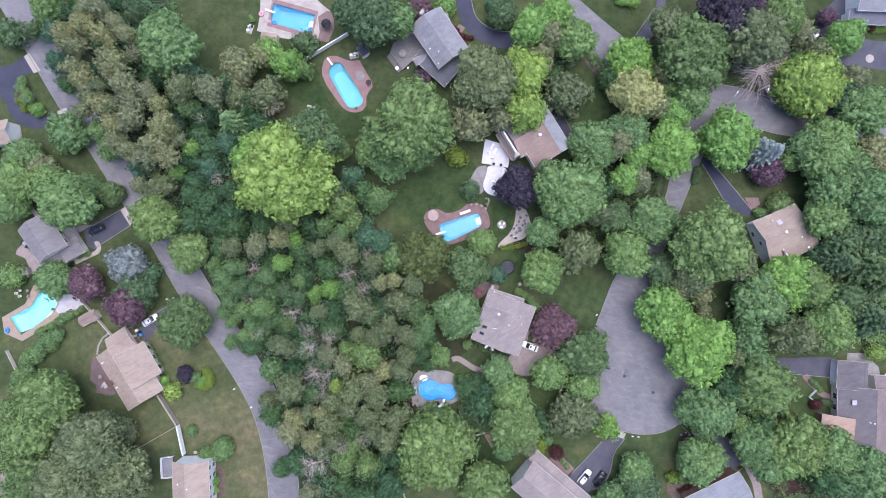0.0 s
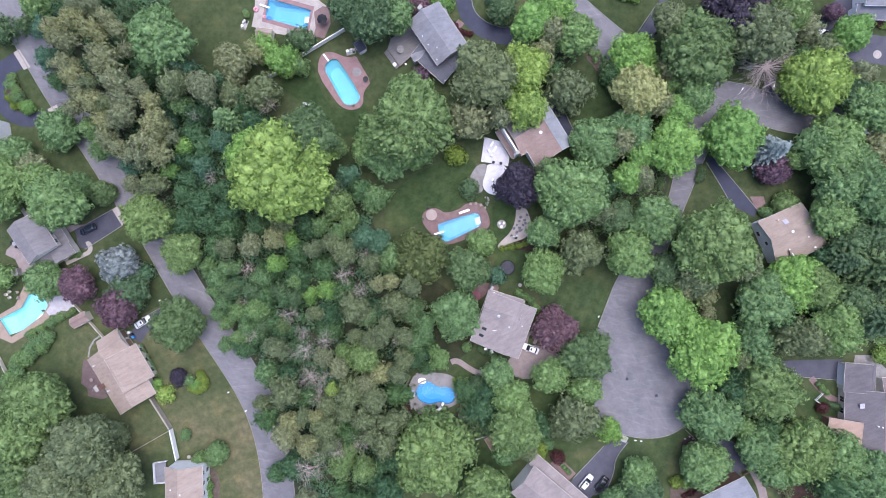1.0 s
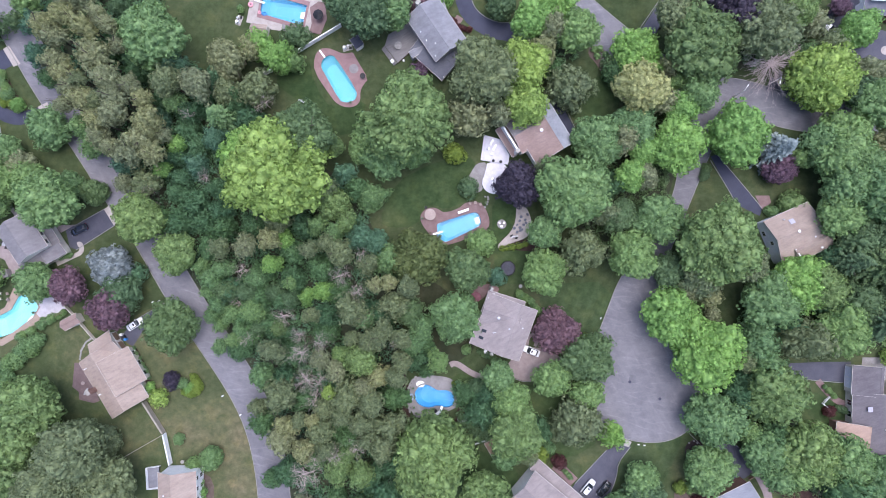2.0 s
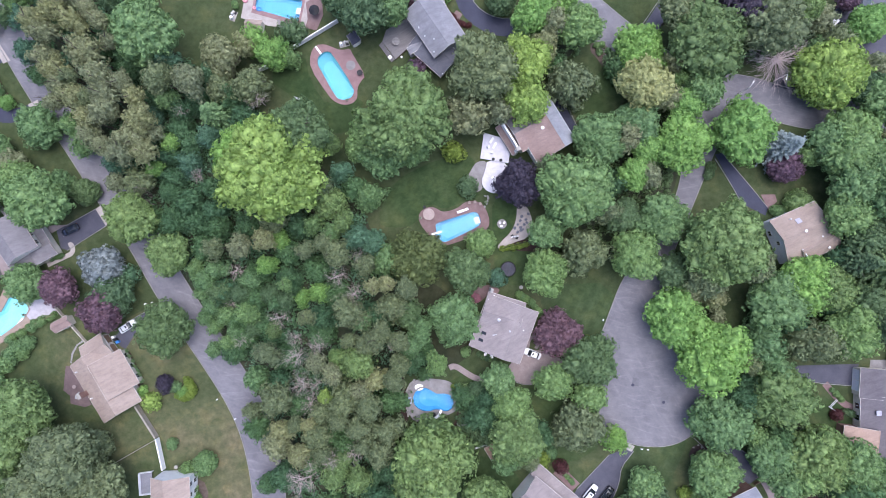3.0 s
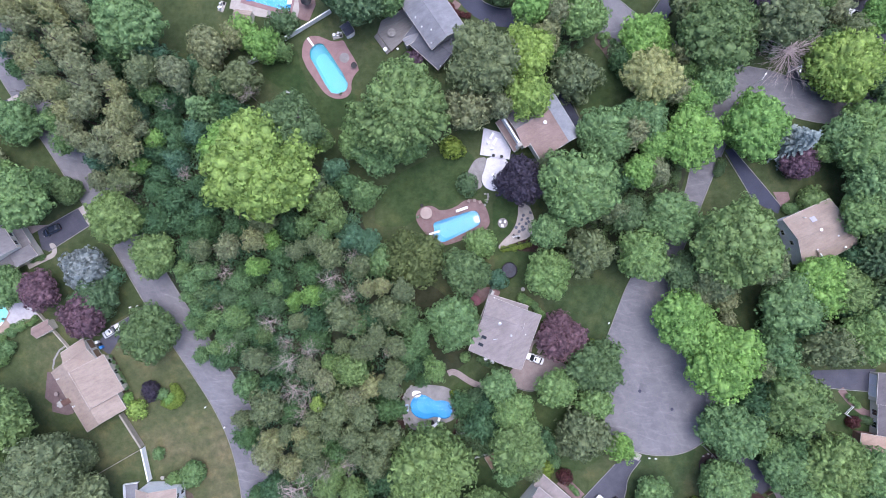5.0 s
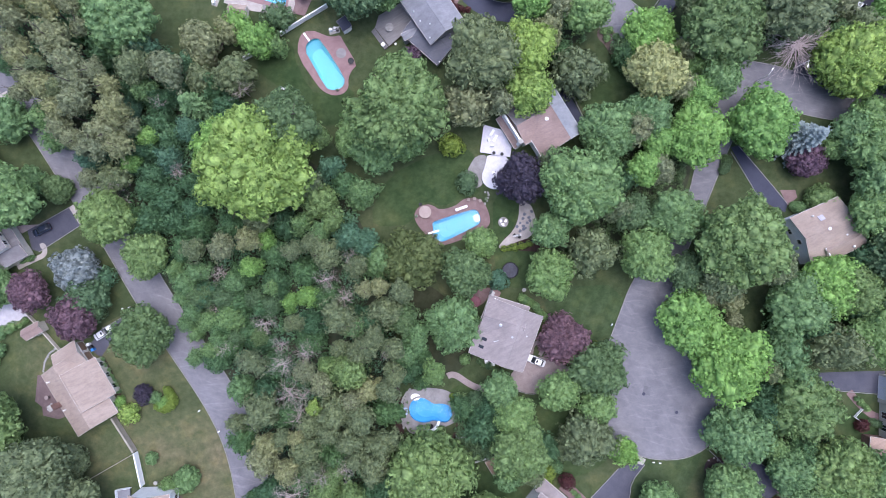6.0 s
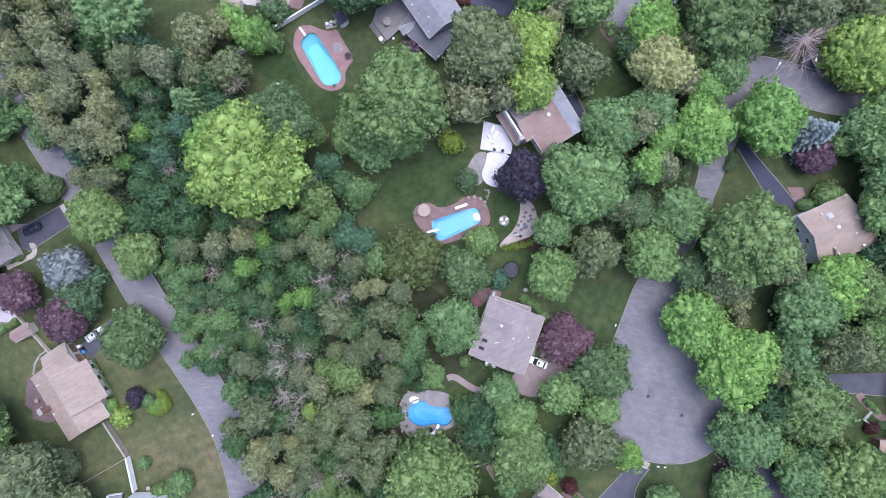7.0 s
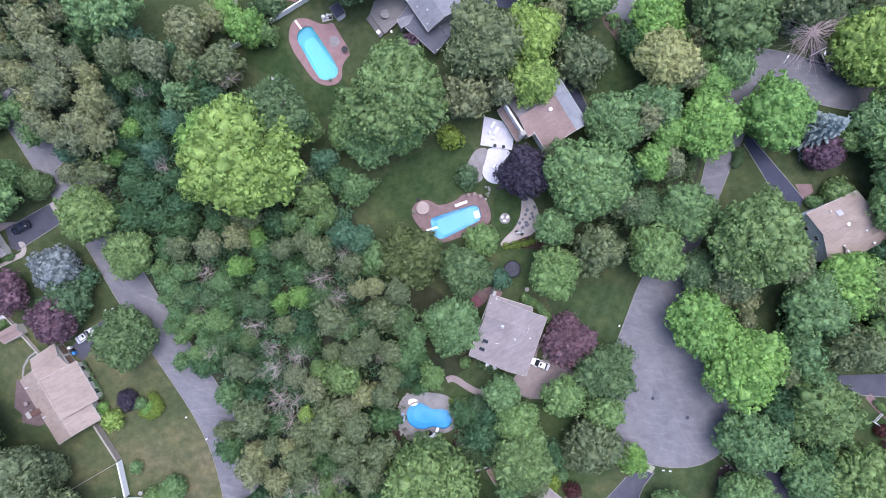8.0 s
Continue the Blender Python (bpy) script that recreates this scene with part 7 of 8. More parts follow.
def round_table(r, mat, label, umbrella=None):
    e = base("garden_table", label, "table", "garden tables")
    part("tabletop", cyl(bmesh.new(), 0, 0, 0.7, 0.75, r, r, 24), mat, e)
    part("pedestal", cyl(bmesh.new(), 0, 0, 0.0, 0.7, 0.12, 0.06, 10), METAL, e)
    if umbrella:
        part("pole", cyl(bmesh.new(), 0, 0, 0.7, 2.5, 0.03, 0.03, 8), METAL, e)
        bm = bmesh.new()
        bmesh.ops.create_cone(bm, cap_ends=False, segments=8, radius1=1.4, radius2=0.05, depth=0.55, matrix=pose(0, 0, 2.3))
        bmesh.ops.solidify(bm, geom=bm.faces, thickness=0.02)
        part("canopy", bm, umbrella, e)
    return e


spread_out(round_table(0.75, BLACK, "round black garden table on a pool deck"), [((-20.45, 45.82), 0), ((-1.72, -42.60), 0)], 0.1)
spread_out(round_table(0.6, BLACK, "dark garden table under an open black parasol", BLACK), [((-31.88, 61.41), 0)], 0.1)
spread_out(round_table(0.6, WHITE, "white garden table with a pale parasol", WHITE_DECK), [((107.51, 0.78), 0)], 0.0)
spread_out(round_table(1.0, STONE, "round stone fire table on a wooden deck"), [((-11.02, 53.54), 0)], 0.92)

# round covered spa, steps, ladders, slides
e = base("hot_tub", "round tan-covered hot tub on the pool deck", "hot tub")
e.location = (*(-2.73, 9.22), 0.1)
part("tub", cyl(bmesh.new(), 0, 0, 0, 0.55, 1.4, 1.45, 28), TIMBER, e)
bm = cyl(bmesh.new(), 0, 0, 0.55, 0.66, 1.52, 1.46, 28)
part("cover", bm, TAN_CLOTH, e, "tan quilted hot tub cover")
patio(disc((-22.92, 47.94), 1.25), PAVER_GREY, "round pale paving inset", z=0.106, name="paving_inset")


def pool_steps(p, turn, w=1.7, d=1.3):
    e = base("pool_steps", "white moulded pool steps", "steps")
    e.matrix_basis = pose(p[0], p[1], 0, 0, 0, turn)
    for k in range(3):
        part("step", box(bmesh.new(), -k * d / 3, 0, 0.0 - 0.22 * k, d / 3, w, 0.3, 0, 0.04), BRIGHT_WHITE, e)
    for y in (-w / 2 - 0.1, w / 2 + 0.1):
        part("handrail", tube(tube(bmesh.new(), (0.3, y, 0.1), (0.1, y, 0.75), 0.025, 0.025), (0.1, y, 0.75), (-0.7, y, 0.2), 0.025, 0.025), METAL, e)
    return e


pool_steps((10.16, 7.81), 18)
pool_steps((-36.10, 62.04), -15)
e = base("pool_steps", "white rounded pool entry step", "steps")
part("step", slab(disc((-5.33, -35.64), 1.15, 24, 0.75, 0.4), -0.1, 0.13), BRIGHT_WHITE, e)
part("handrail", tube(tube(bmesh.new(), (*(-5.73, -36.16), 0.1), (*(-5.47, -36.17), 0.9), 0.03, 0.03), (*(-5.47, -36.17), 0.9), (*(-4.82, -36.43), 0.2), 0.03, 0.03), METAL, e)
pool_steps((-108.76, -18.28), 140, 2.2, 1.5)


def slide(pts, label):
    """A curved chute on posts, from its high end to the water."""
    e = base("pool_slide", label, "slide")
    line = chaikin(pts, False, 2)
    n = len(line)
    bm = bmesh.new()
    prev = None
    sides = offset_line(line, 0.32), offset_line(line, -0.32)
    for k in range(n):
        z = 1.7 - 1.45 * (k / (n - 1)) ** 1.3
        row = [bm.verts.new((*sides[0][k], z + 0.22)), bm.verts.new((*sides[0][k], z)), bm.verts.new((*sides[1][k], z)), bm.verts.new((*sides[1][k], z + 0.22))]
        if prev:
            for j in range(3):
                bm.faces.new((prev[j], prev[j + 1], row[j + 1], row[j]))
        prev = row
    bmesh.ops.recalc_face_normals(bm, faces=bm.faces)
    bmesh.ops.solidify(bm, geom=bm.faces, thickness=0.04)
    part("chute", bm, BRIGHT_WHITE, e)
    a = line[0]
    for dx, dy in ((0.25, 0.2), (-0.25, 0.2), (0.25, -0.2), (-0.25, -0.2)):
        part("leg", cyl(bmesh.new(), a[0] + dx, a[1] + dy, 0.08, 1.65, 0.03, 0.03, 6), METAL, e)
    for k in range(5):
        part("rung", tube(bmesh.new(), (a[0] - 0.25, a[1] - 0.2, 0.35 + 0.28 * k), (a[0] + 0.25, a[1] - 0.2, 0.35 + 0.28 * k), 0.02, 0.02), METAL, e)
    return e


slide([(-2.38, -43.51), (-1.07, -43.26), (-0.02, -42.48), (0.38, -41.44)], "white curved water slide beside the kidney pool")


PALE_BLUE = surface("pale_blue_plastic", (0.4, 0.52, 0.68), (0.5, 0.6, 0.74), 2.0, 8, 0.4)


def ring(name, p, r, tube_r, z, mat, label, category, squash=1.0):
    bm = bmesh.new()
    rings = []
    for k in range(24):
        a = 2 * math.pi * k / 24
        rings.append([bm.verts.new(((r + tube_r * math.cos(b)) * math.cos(a), (r + tube_r * math.cos(b)) * math.sin(a) * squash, tube_r * math.sin(b))) for b in [2 * math.pi * j / 8 for j in range(8)]])
    for k in range(24):
        q, s = rings[k - 1], rings[k]
        for j in range(8):
            bm.faces.new((q[j - 1], s[j - 1], s[j], q[j]))
    for f in bm.faces:
        f.smooth = True
    bmesh.ops.recalc_face_normals(bm, faces=bm.faces)
    ob = tagged(part(name, bm, mat), label, category)
    ob.location = (p[0], p[1], z)
    return ob


ring("float_ring", (-46.57, 62.50), 0.6, 0.18, 0.2, BLUE_PLASTIC, "blue inflatable swim ring at the pool edge", "swim ring", 0.7)
ring("float_ring", (-7.71, -39.03), 0.5, 0.16, 0.24, PALE_BLUE, "pale blue inflatable swim ring on the pool deck", "swim ring", 1.5)
ring("float_ring", (-50.16, 64.85), 0.45, 0.3, 0.36, PINK_PLASTIC, "pink inflatable swim ring on the pool deck", "swim ring")
ring("float_ring", (-47.82, 62.82), 0.3, 0.2, 0.3, PINK_PLASTIC, "small pink inflatable ring at the pool edge", "swim ring")
ring("float_ring", (-120.32, -22.50), 0.42, 0.24, 0.34, BLUE_PLASTIC, "blue inflatable boat beside the pool", "swim ring", 1.3)

# pots and skimmers round the pools
pot = base("plant_pot", "round clay plant pot with a small plant", "plant pot", "plant pots")
part("pot", cyl(bmesh.new(), 0, 0, 0, 0.45, 0.24, 0.34, 14), CONCRETE, pot)
v_, f_, soft_ = shell_crown(300, 3, 12, 0.4, 0.25, 20, 8, 4, 0.85, 0.7)
o_ = new("plant", array_mesh("plant", v_ * 0.4 + np.array([0, 0, 0.6]), f_, LEAF["dark"], soft_))
o_.parent = pot
spread_out(pot, [((-6.44, -43.22), 0), ((-4.87, -43.76), 40), ((-7.08, -41.65), 80), ((-7.30, -36.68), 120), ((6.56, 3.28), 0), ((9.69, 4.53), 60), ((12.03, 12.34), 20), ((-4.84, 8.28), 10), ((0.94, 1.56), 200), ((-107.51, -16.56), 90), ((-23.77, 38.92), 10)], 0.1)

# trampoline
e = base("trampoline", "round black trampoline on a back lawn", "trampoline")
e.location = (*(17.78, -4.97), 0)
part("mat", cyl(bmesh.new(), 0, 0, 0.86, 0.88, 1.72, 1.72, 40), TRAMP, e)
ringob = ring("rim_pad", (0, 0), 1.86, 0.13, 0.9, BLACK, "", "")
ringob.parent = e
for k in range(6):
    a = k * math.pi / 3
    part("leg", tube(bmesh.new(), (1.85 * math.cos(a), 1.85 * math.sin(a), 0), (1.85 * math.cos(a), 1.85 * math.sin(a), 0.86), 0.03, 0.03, 8), METAL, e)

# wooden deck with steps behind the pale grey house
e = base("wooden_deck", "raised weathered wooden deck with wide steps", "deck")
deck_pts = [(-14.60, 53.73), (-13.67, 56.68), (-8.23, 59.79), (-4.97, 54.20), (-8.08, 52.02), (-11.18, 49.23)]
part("platform", slab(deck_pts, 0.78, 0.9), WOOD_DECK, e)
part("skirt", slab([((x - deck_pts[0][0]) * 0.97 + deck_pts[0][0] + 0.1, (y - deck_pts[0][1]) * 0.97 + deck_pts[0][1]) for x, y in deck_pts], 0.0, 0.775), TIMBER, e)
a_, b_2 = Vector((-14.78, 53.84)), Vector((-11.36, 49.18))
for k in range(3):
    nrm = Vector((-(b_2 - a_).y, (b_2 - a_).x)).normalized() * -(0.35 * (k + 0.5))
    m_2 = (a_ + b_2) / 2 + nrm
    part("tread", box(bmesh.new(), m_2.x, m_2.y, 0.36 - 0.11 * k, (b_2 - a_).length * 0.95, 0.36, 0.72 - 0.22 * k, math.atan2((b_2 - a_).y, (b_2 - a_).x)), WOOD_DECK, e)
# flat deck of the white house
e = base("wooden_deck", "grey wooden deck behind a white house", "deck")
part("platform", slab([(-77.86, -57.66), (-74.28, -57.03), (-74.28, -62.94), (-77.55, -63.25)], 0.6, 0.8), ROOF_STEEL, e)
part("rail", strip([(-73.82, -56.83), (-77.38, -57.30), (-77.07, -62.86), (-73.82, -62.55)], 0.1, 0.8, 1.7), BRIGHT_WHITE, e)

# street lamp
def street_lamp(p, turn):
    e = base("street_lamp", "slim white street lamp with a short arm", "street lamp")
    e.matrix_basis = pose(p[0], p[1], 0, 0, 0, turn)
    part("base", cyl(bmesh.new(), 0, 0, 0, 0.5, 0.2, 0.16, 12), CONCRETE, e)
    part("pole", cyl(bmesh.new(), 0, 0, 0.5, 5.4, 0.09, 0.06, 10), BRIGHT_WHITE, e)
    part("arm", tube(bmesh.new(), (0, 0, 5.35), (1.2, 0, 5.6), 0.04, 0.035), BRIGHT_WHITE, e)
    part("head", box(bmesh.new(), 1.4, 0, 5.6, 0.7, 0.3, 0.16, 0, 0.05), BRIGHT_WHITE, e)
    return e


street_lamp((77.66, 40.47), 60)
street_lamp((87.04, 43.75), 250)

# manhole covers, drain, letter boxes, stones
cover = base("manhole_cover", "round dark iron manhole cover in the asphalt", "manhole cover", "manhole covers", "")
part("frame", cyl(bmesh.new(), 0, 0, 0.0, 0.026, 0.42, 0.42, 24), ASPHALT_MID, cover)
part("lid", cyl(bmesh.new(), 0, 0, 0.0, 0.032, 0.36, 0.36, 24), ASPHALT_NEW, cover)
spread_out(cover, [((58.13, -39.69), 0), ((50.16, -35.16), 0), ((52.50, -4.53), 0)])
patch = tagged(part("asphalt_patch", slab([(-1.1, -0.9), (1.0, -0.8), (1.1, 0.9), (-0.9, 1.0)], 0.0, 0.024), ASPHALT_PATCH), "darker square repair patch in the asphalt", "asphalt patch", "asphalt patches")
spread_out(patch, [((58.44, -39.07), 10), ((50.94, -34.38), 80), ((54.85, -9.22), 20)])


def letter_box(p, turn):
    e = base("letter_box", "small white letter box on a post", "letter box", "letter boxes")
    e.matrix_basis = pose(p[0], p[1], 0, 0, 0, turn)
    part("post", box(bmesh.new(), 0, 0, 0.5, 0.1, 0.1, 1.0), TIMBER, e)
    bm = loft([(-0.28, 0.11, 1.0, 1.24), (-0.26, 0.13, 0.98, 1.27), (0.26, 0.13, 0.98, 1.27), (0.28, 0.11, 1.0, 1.24)], 12, 3)
    part("box", bm, BRIGHT_WHITE, e)
    return e


for q, turn in (((-57.35, -38.44), 30), ((-74.07, -13.44), 30), ((42.19, -18.13), 60), ((53.60, -51.57), 0), ((52.03, -51.41), 0), ((71.88, -35.63), 20), ((-75.79, -13.75), 30), ((-52.66, -43.44), 40)):
    letter_box(q, turn)

rng_s = random.Random(12)
stone_mesh = []
for k in range(4):
    bm = bmesh.new()
    bmesh.ops.create_icosphere(bm, subdivisions=2, radius=1)
    for v in bm.verts:
        v.co *= 1 + 0.28 * noise.noise(v.co * 1.3 + Vector((k * 7, 0, 0)))
        v.co.z *= 0.55
    stone_mesh.append(mesh_of(bm, "garden_stone", STONE))


def stones(places, lo, hi, label, mat=None):
    for p in places:
        o = tagged(new("garden_stone", rng_s.choice(stone_mesh)), label, "stone", "garden stones")
        s = rng_s.uniform(lo, hi)
        o.matrix_basis = pose(p[0], p[1], 0.06, 0, 0, rng_s.uniform(0, 360))
        o.scale = (s, s * rng_s.uniform(0.7, 1), s * 0.6)
        if mat:
            o.material_slots[0].link, o.material_slots[0].material = "OBJECT", mat


def along(pts, n, jitter=0.15):
    seg = [math.dist(a, b) for a, b in zip(pts, pts[1:])]
    out = []
    for k in range(n):
        t = sum(seg) * (k + 0.5) / n
        for (a, b), l in zip(zip(pts, pts[1:]), seg):
            if t <= l:
                out.append((a[0] + (b[0] - a[0]) * t / l + rng_s.uniform(-jitter, jitter), a[1] + (b[1] - a[1]) * t / l + rng_s.uniform(-jitter, jitter)))
                break
            t -= l
    return out


stones(along([(-6.50, -33.67), (-7.82, -35.10), (-8.49, -37.32), (-8.64, -39.94), (-8.14, -43.21)], 26), 0.25, 0.45, "grey boulder in the border beside the kidney pool")
stones(along([(-95.63, -29.22), (-95.32, -26.72), (-94.07, -24.53), (-92.19, -23.13)], 14, 0.05), 0.28, 0.36, "grey edging stone round a back garden bed")
stones(along([(11.41, 13.91), (12.81, 13.91), (12.19, 11.72), (11.72, 10.78)], 6), 0.25, 0.35, "pale stepping stone on the lawn")
for p in ((21.41, 8.64), (22.45, 7.85), (21.01, 7.59), (23.11, 9.28), (20.34, 6.55), (21.12, 5.76), (22.04, 6.54), (20.33, 4.59), (21.12, 4.98), (21.64, 5.24), (19.55, 5.64), (22.70, 7.06)):
    stones([p], 0.32, 0.5, "dark stepping stone in pale gravel", ROOF_BLUE)
stones(along([(42.35, 51.41), (44.07, 49.53), (43.44, 47.35)], 5, 0.5), 0.25, 0.4, "pale boulder in the bed by the road")
stones(along([(65.32, -51.41), (67.50, -50.78), (69.69, -52.66)], 4, 0.3), 0.25, 0.4, "pale boulder on the mulched bed")


# ---- hedges and low shrubs ----
def shrub_row(pts, n, r, colour, jitter=0.2):
    for p in along(pts, n, jitter):
        tree(p[0], p[1], r * pick.uniform(0.8, 1.2), "bush_" + colour, 1.0)


shrub_row([(15.78, 0.00), (22.81, 1.41)], 7, 0.8, "lime")
shrub_row([(20.16, -11.56), (23.60, -13.13), (26.25, -16.72)], 8, 1.0, "mid")
shrub_row([(-116.26, -35.00), (-113.13, -29.53), (-108.45, -25.63), (-106.10, -23.28)], 18, 1.9, "mid", 1.3)
shrub_row([(-111.57, -22.97), (-105.32, -19.38), (-99.07, -16.72)], 11, 1.1, "mid", 0.5)
shrub_row([(-81.57, -25.63), (-80.01, -28.28), (-77.97, -32.35), (-76.72, -35.78)], 8, 0.8, "mid")
shrub_row([(-63.91, -60.00), (-63.13, -63.91), (-62.66, -67.35)], 3, 1.6, "bright")
shrub_row([(-67.82, -37.35), (-65.47, -38.13), (-63.75, -36.10), (-64.07, -34.53), (-65.32, -33.75)], 13, 1.05, "lime")
shrub_row([(-66.9, -36.9), (-65.7, -36.3), (-65.3, -35.2)], 6, 1.0, "bright")
shrub_row([(-116.57, 46.4), (-115.32, 44.22), (-113.13, 39.8)], 5, 1.45, "mid", 0.6)
shrub_row([(-117.35, 43.13), (-115.48, 39.22), (-112.82, 37.96)], 4, 1.1, "lime", 0.6)
shrub_row([(-116.2, 42.6), (-115.2, 41.2)], 2, 1.0, "purple", 0.3)
shrub_row([(-111.8, 38.6), (-110.8, 37.9)], 2, 1.7, "bright", 0.2)
shrub_row([(68.91, 18.13), (70.47, 22.03)], 4, 1.3, "dark", 0.3)
shrub_row([(101.26, -36.10), (104.07, -39.22)], 4, 0.8, "mid")
shrub_row([(104.38, -42.03), (107.98, -42.82)], 4, 1.2, "dark")
shrub_row([(101.73, -42.35), (102.82, -42.97)], 2, 1.4, "red")
shrub_row([(32.19, -57.97), (34.53, -60.47)], 4, 0.7, "mid")
for q in ((40.78, 52.82), (42.19, 53.13), (43.75, 51.41), (41.57, 51.10)):
    tree(q[0], q[1], 0.95, "bush_mid", 0.8)
shrub_row([(7.19, -25.94), (6.56, -26.41)], 1, 1.5, "mid")
shrub_row([(10.00, -26.72), (11.88, -27.97), (15.78, -29.22)], 6, 0.8, "dark")
shrub_row([(3.28, -35.00), (4.06, -37.35)], 3, 0.7, "lime")
shrub_row([(119.70, 61.41), (121.26, 60.79), (118.13, 60.16)], 4, 1.0, "yellow")
shrub_row([(116.57, 60.79), (117.82, 61.10)], 2, 1.3, "red")
shrub_row([(121.26, 62.66), (122.20, 61.72)], 2, 1.0, "bright")
shrub_row([(36.88, -23.28), (38.44, -22.97)], 3, 0.8, "lime")
shrub_row([(40.00, -24.06), (41.57, -23.28)], 2, 1.0, "dark")
shrub_row([(86.10, 10.31), (87.66, 9.53)], 2, 1.4, "mid")
shrub_row([(64.22, -62.35), (66.57, -63.91), (68.44, -63.13)], 5, 0.9, "mid", 0.6)
shrub_row([(65.00, -67.04), (67.35, -66.10), (70.00, -64.22)], 6, 0.9, "red", 0.4)
shrub_row([(62.50, -62.66), (65.00, -62.04), (67.19, -62.04)], 5, 0.7, "mid", 0.3)
shrub_row([(-77.19, -37.35), (-76.26, -35.47)], 2, 1.1, "bright")
shrub_row([(-52.97, 64.22), (-52.50, 63.29)], 2, 0.9, "mid")
shrub_row([(-100.63, -2.19), (-97.51, -0.94)], 4, 0.8, "mid")
shrub_row([(48.60, 68.29), (52.50, 67.97)], 5, 1.4, "bright")
shrub_row([(13.44, 67.35), (15.00, 64.54)], 3, 1.6, "blue")
shrub_row([(2.50, 61.10), (4.84, 58.75), (7.97, 57.66)], 6, 0.8, "red", 0.3)
spread_out(lounger(BRIGHT_WHITE, "white lounger on the white terrace"), [((13.57, 28.31), 60), ((14.34, 27.00), 60)], 0.5)
spread_out(garden_chair(BRIGHT_WHITE, "white garden chair on the white terrace"), [((12.77, 26.49), 20), ((13.54, 25.18), 90), ((14.01, 17.59), 200), ((13.76, 18.63), 150)], 0.5)
spread_out(round_table(0.4, BLACK, "small black planter table on the white terrace"), [((13.92, 23.34), 0), ((15.88, 23.07), 0)], 0.5)
patio(disc((117.98, 52.66), 1.15), PAVER_PALE, "small round pale gravel pad on a driveway", z=0.06, name="paving_inset")
spread_out(round_table(0.6, METAL, "garden table under an open maroon parasol", MAROON_CLOTH), [((9.21, -12.36), 0)], 0.05)
patio([(-106.26, -13.59), (-104.07, -12.03), (-100.32, -13.59), (-99.07, -15.16), (-102.19, -17.34), (-106.10, -17.97), (-107.19, -16.72)], LILAC_STONE, "lilac-grey stone sun terrace beside the pool", z=0.14, name="terrace")
patio([(-123.29, -62.04), (-120.63, -62.04), (-119.70, -67.35), (-123.29, -68.29)], PAVER_TAN, "tan paved patio at the garden's edge", 0)
patio([(85.32, -63.60), (100.94, -63.91), (100.16, -72.51), (93.13, -72.51), (91.88, -65.47)], MULCH, "bare brown yard behind the trees", 1, 0.03, "bare_yard")


# ---- loose things on patios and lawns ----
def grill(p, turn, label):
    e = base("barbecue", label, "barbecue", "barbecues")
    e.matrix_basis = pose(p[0], p[1], 0.08, 0, 0, turn)
    part("cabinet", box(bmesh.new(), 0, 0, 0.45, 1.0, 0.55, 0.75, 0, 0.02), BLACK, e)
    part("lid", loft([(-0.5, 0.2, 0.83, 1.05), (-0.47, 0.27, 0.83, 1.14), (0.47, 0.27, 0.83, 1.14), (0.5, 0.2, 0.83, 1.05)], 14, 3), METAL, e)
    for x in (-0.75, 0.75):
        part("side_shelf", box(bmesh.new(), x, 0, 0.84, 0.42, 0.5, 0.04, 0, 0.01), METAL, e)
    part("handle", tube(bmesh.new(), (-0.35, -0.32, 0.98), (0.35, -0.32, 0.98), 0.02, 0.02), METAL, e)
    return e


grill((5.94, -45.16), 20, "grey metal barbecue beside the kidney pool")
grill((-93.44, -37.35), 60, "black barbecue on a brick patio")
grill((19.53, 3.44), 10, "black barbecue on a gravel patio")
grill((23.91, -61.72), 50, "dark barbecue behind a house")


def pump(p, turn, label):
    e = base("pool_pump", label, "pool pump", "pool pumps")
    e.matrix_basis = pose(p[0], p[1], 0.02, 0, 0, turn)
    part("plinth", box(bmesh.new(), 0, 0, 0.05, 2.6, 1.5, 0.1, 0, 0.02), CONCRETE, e)
    part("filter", cyl(bmesh.new(), -0.7, 0.1, 0.1, 1.1, 0.42, 0.36, 18), BRIGHT_WHITE, e)
    part("filter", cyl(bmesh.new(), 0.35, 0.3, 0.1, 0.9, 0.35, 0.3, 18), METAL, e)
    part("motor", box(bmesh.new(), 0.8, -0.35, 0.35, 0.7, 0.4, 0.45, 0, 0.05), BLACK, e)
    part("pipe", tube(tube(bmesh.new(), (-0.7, 0.1, 0.5), (0.8, -0.35, 0.4), 0.06, 0.06, 8), (0.35, 0.3, 0.6), (1.3, 0.5, 0.1), 0.06, 0.06, 8), BRIGHT_WHITE, e)
    return e


pump((-24.58, 53.44), 15, "white pool filter and pump beside a shed")
pump((-53.28, 60.79), 70, "white pool filter beside a hedge")
spread_out(garden_chair(METAL, "grey garden chair beside the kidney pool"), [((4.84, -44.85), 30), ((4.38, -45.94), 60), ((6.88, -44.69), 100)], 0.06)
spread_out(round_table(0.5, PAVER_TAN, "tan garden table on a brick patio"), [((-92.82, -37.50), 0), ((-94.38, -35.16), 0)], 0.05)
spread_out(round_table(0.55, METAL, "grey garden table on a back patio"), [((-115.16, 1.56), 0)], 0.05)


def box_thing(name, p, size, turn, mat, label, category, z=0.04):
    ob = tagged(part(name, box(bmesh.new(), 0, 0, size[2] / 2, *size, 0, 0.05), mat), label, category)
    ob.matrix_basis = pose(p[0], p[1], z, 0, 0, turn)
    return ob


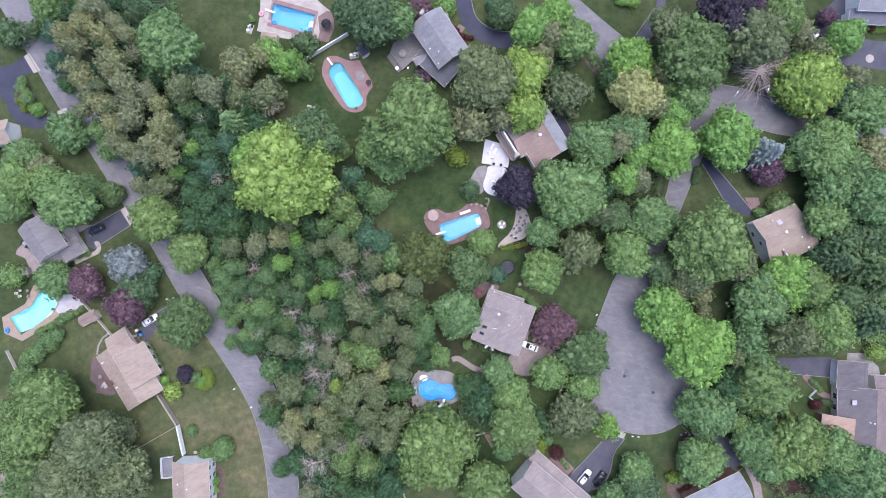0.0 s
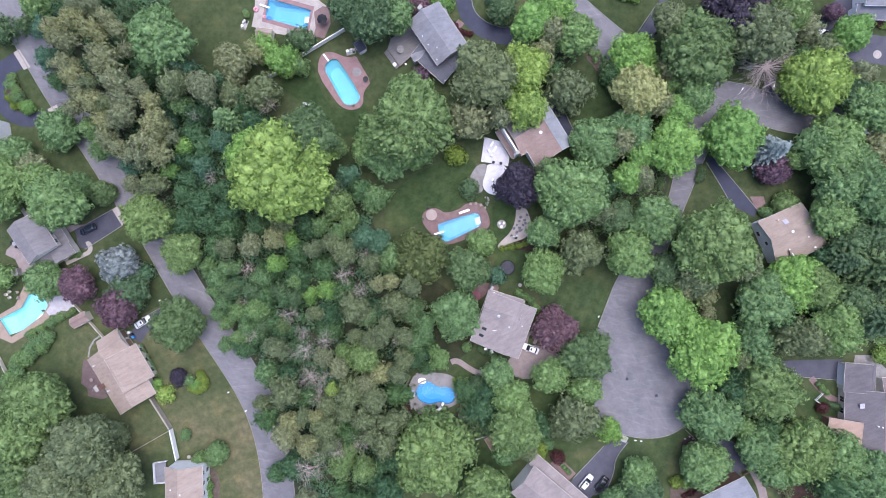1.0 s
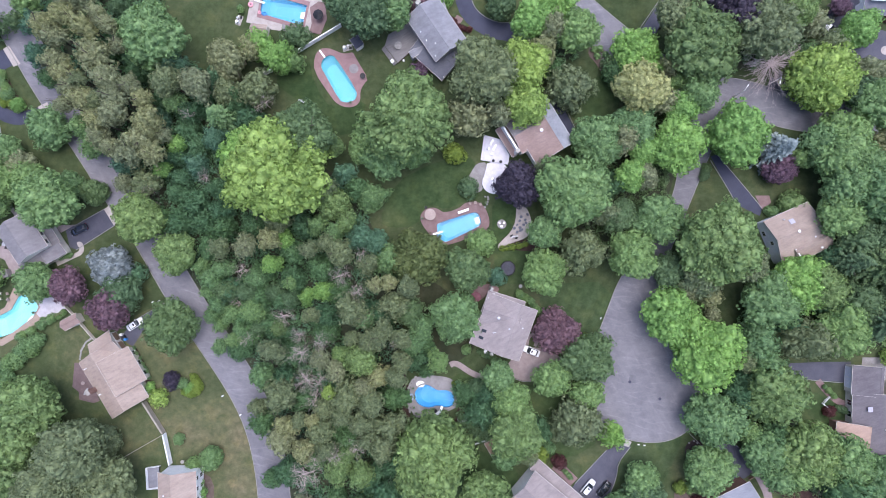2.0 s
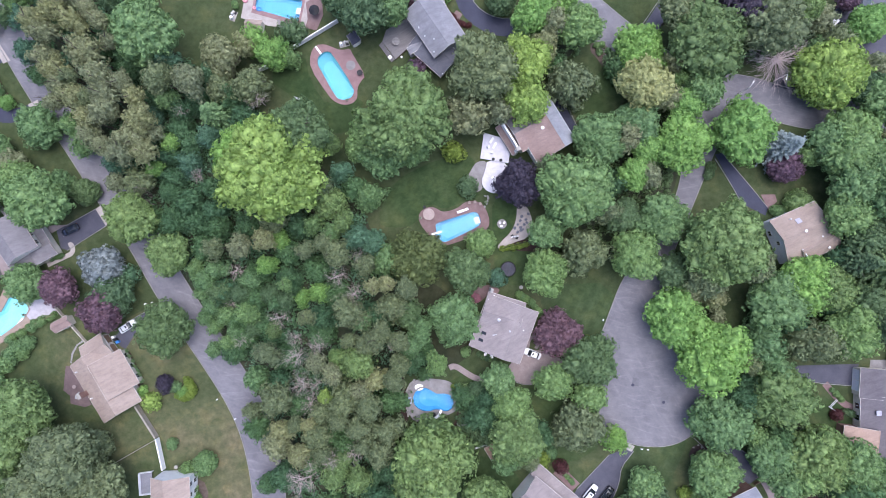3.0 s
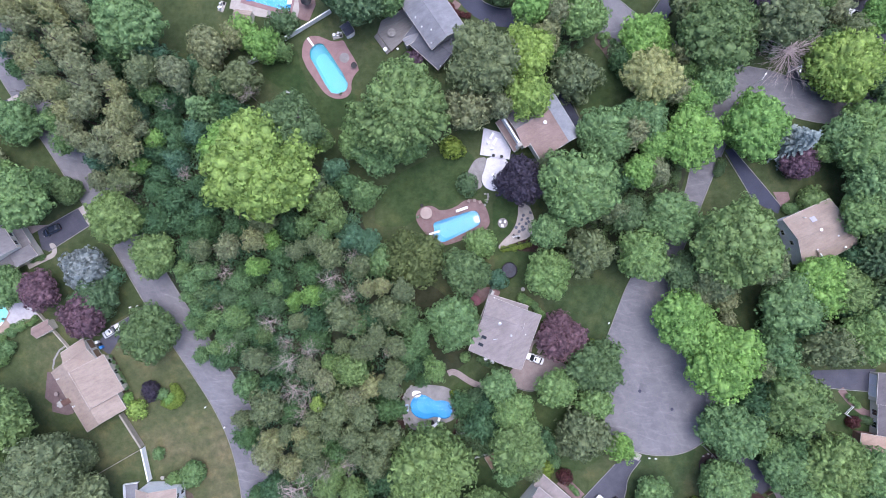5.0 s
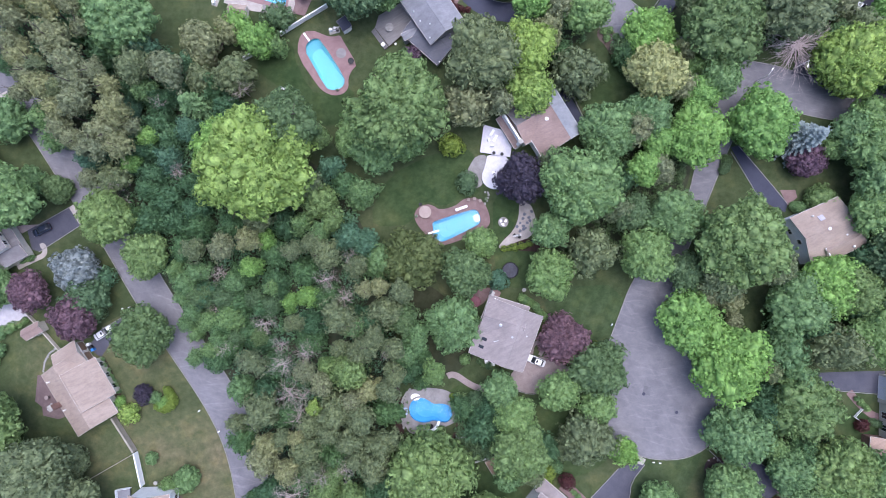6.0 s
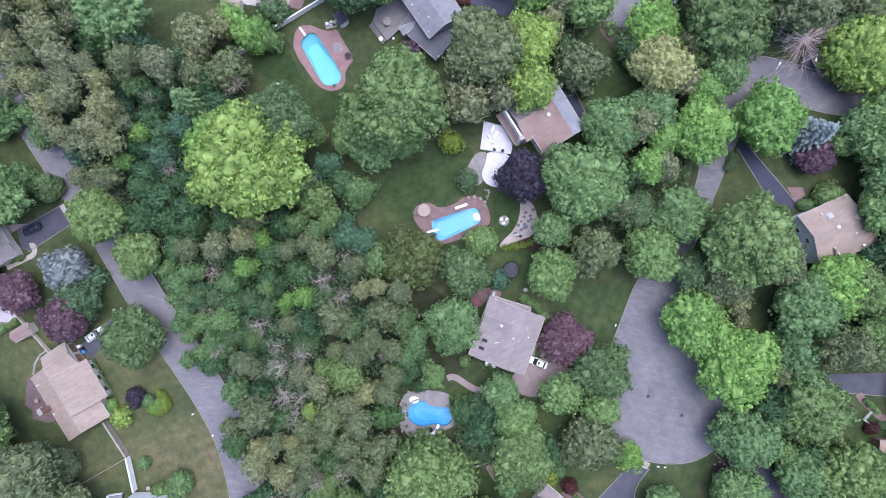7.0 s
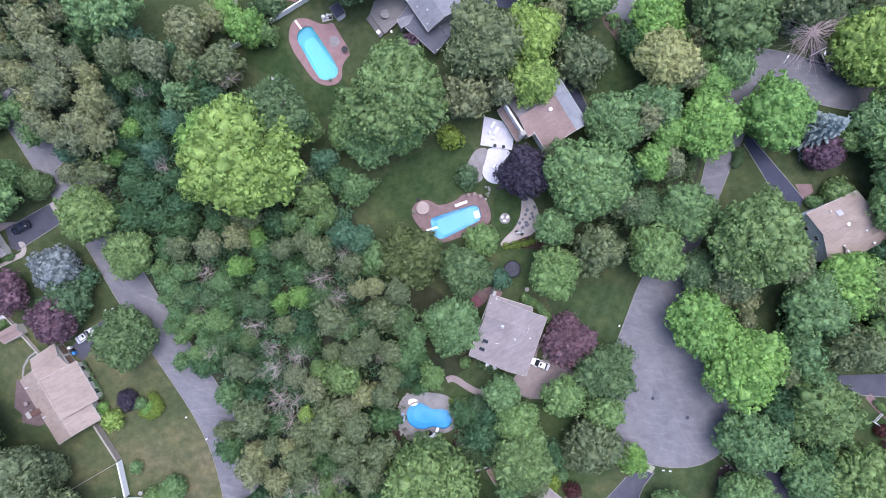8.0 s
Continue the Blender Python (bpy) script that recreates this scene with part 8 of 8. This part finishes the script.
def bin_(p, turn, mat, label):
    e = base("wheeled_bin", label, "bin", "wheeled bins")
    e.matrix_basis = pose(p[0], p[1], 0.04, 0, 0, turn)
    part("body", box(bmesh.new(), 0, 0, 0.5, 0.6, 0.6, 0.9, 0, 0.04), mat, e)
    part("lid", box(bmesh.new(), 0, 0, 0.99, 0.68, 0.7, 0.08, 0, 0.03), mat, e)
    for y in (-0.25, 0.25):
        part("wheel", tube(bmesh.new(), (-0.3, y - 0.03, 0.12), (-0.3, y + 0.03, 0.12), 0.12, 0.12, 12), BLACK, e)
    return e


bin_((-83.13, -23.60), 30, BLUE_PLASTIC, "blue wheeled bin beside a garage")
bin_((-83.60, -22.97), 30, BLACK, "black wheeled bin beside a garage")
bin_((-84.22, -22.35), 20, WHITE, "white wheeled bin beside a garage")
box_thing("air_conditioner", (11.86, -27.00), (0.9, 0.9, 0.8), 20, METAL, "grey air conditioner beside the house wall", "air conditioner")
box_thing("air_conditioner", (13.43, -27.67), (0.9, 0.9, 0.8), 20, WHITE, "pale air conditioner beside the house wall", "air conditioner")
box_thing("storage_box", (-114.70, -6.25), (2.2, 2.0, 1.6), 15, PAVER_GREY, "grey covered garden box on a patio", "garden box")
box_thing("storage_box", (-12.66, 49.85), (0.9, 0.9, 0.7), 40, BRIGHT_WHITE, "white storage box beside deck steps", "garden box")
box_thing("planter_box", (-9.69, 50.00), (0.5, 0.5, 0.5), 10, BRIGHT_WHITE, "small white planter box on the lawn", "planter")
bench = base("garden_bench", "pale garden bench at the lawn's edge", "bench")
bench.matrix_basis = pose(*(-36.57, 39.22), 0, 0, 0, -12)
part("seat", box(bmesh.new(), 0, 0, 0.45, 1.9, 0.45, 0.06, 0, 0.01), WHITE, bench)
part("backrest", box(bmesh.new(), 0, 0.22, 0.75, 1.9, 0.05, 0.5, 0, 0.01), WHITE, bench)
for x in (-0.8, 0.8):
    part("leg", box(bmesh.new(), x, 0, 0.21, 0.08, 0.42, 0.42), WHITE, bench)


def bird_bath(p):
    e = base("bird_bath", "round pale stone bird bath on the lawn", "bird bath", "bird baths")
    e.matrix_basis = pose(p[0], p[1], 0)
    part("basin", cyl(bmesh.new(), 0, 0, 0.7, 0.85, 0.3, 0.5, 18), CONCRETE, e)
    part("column", cyl(bmesh.new(), 0, 0, 0.0, 0.7, 0.18, 0.12, 12), CONCRETE, e)
    return e


bird_bath((21.10, -9.69))
bird_bath((-68.13, -55.94))
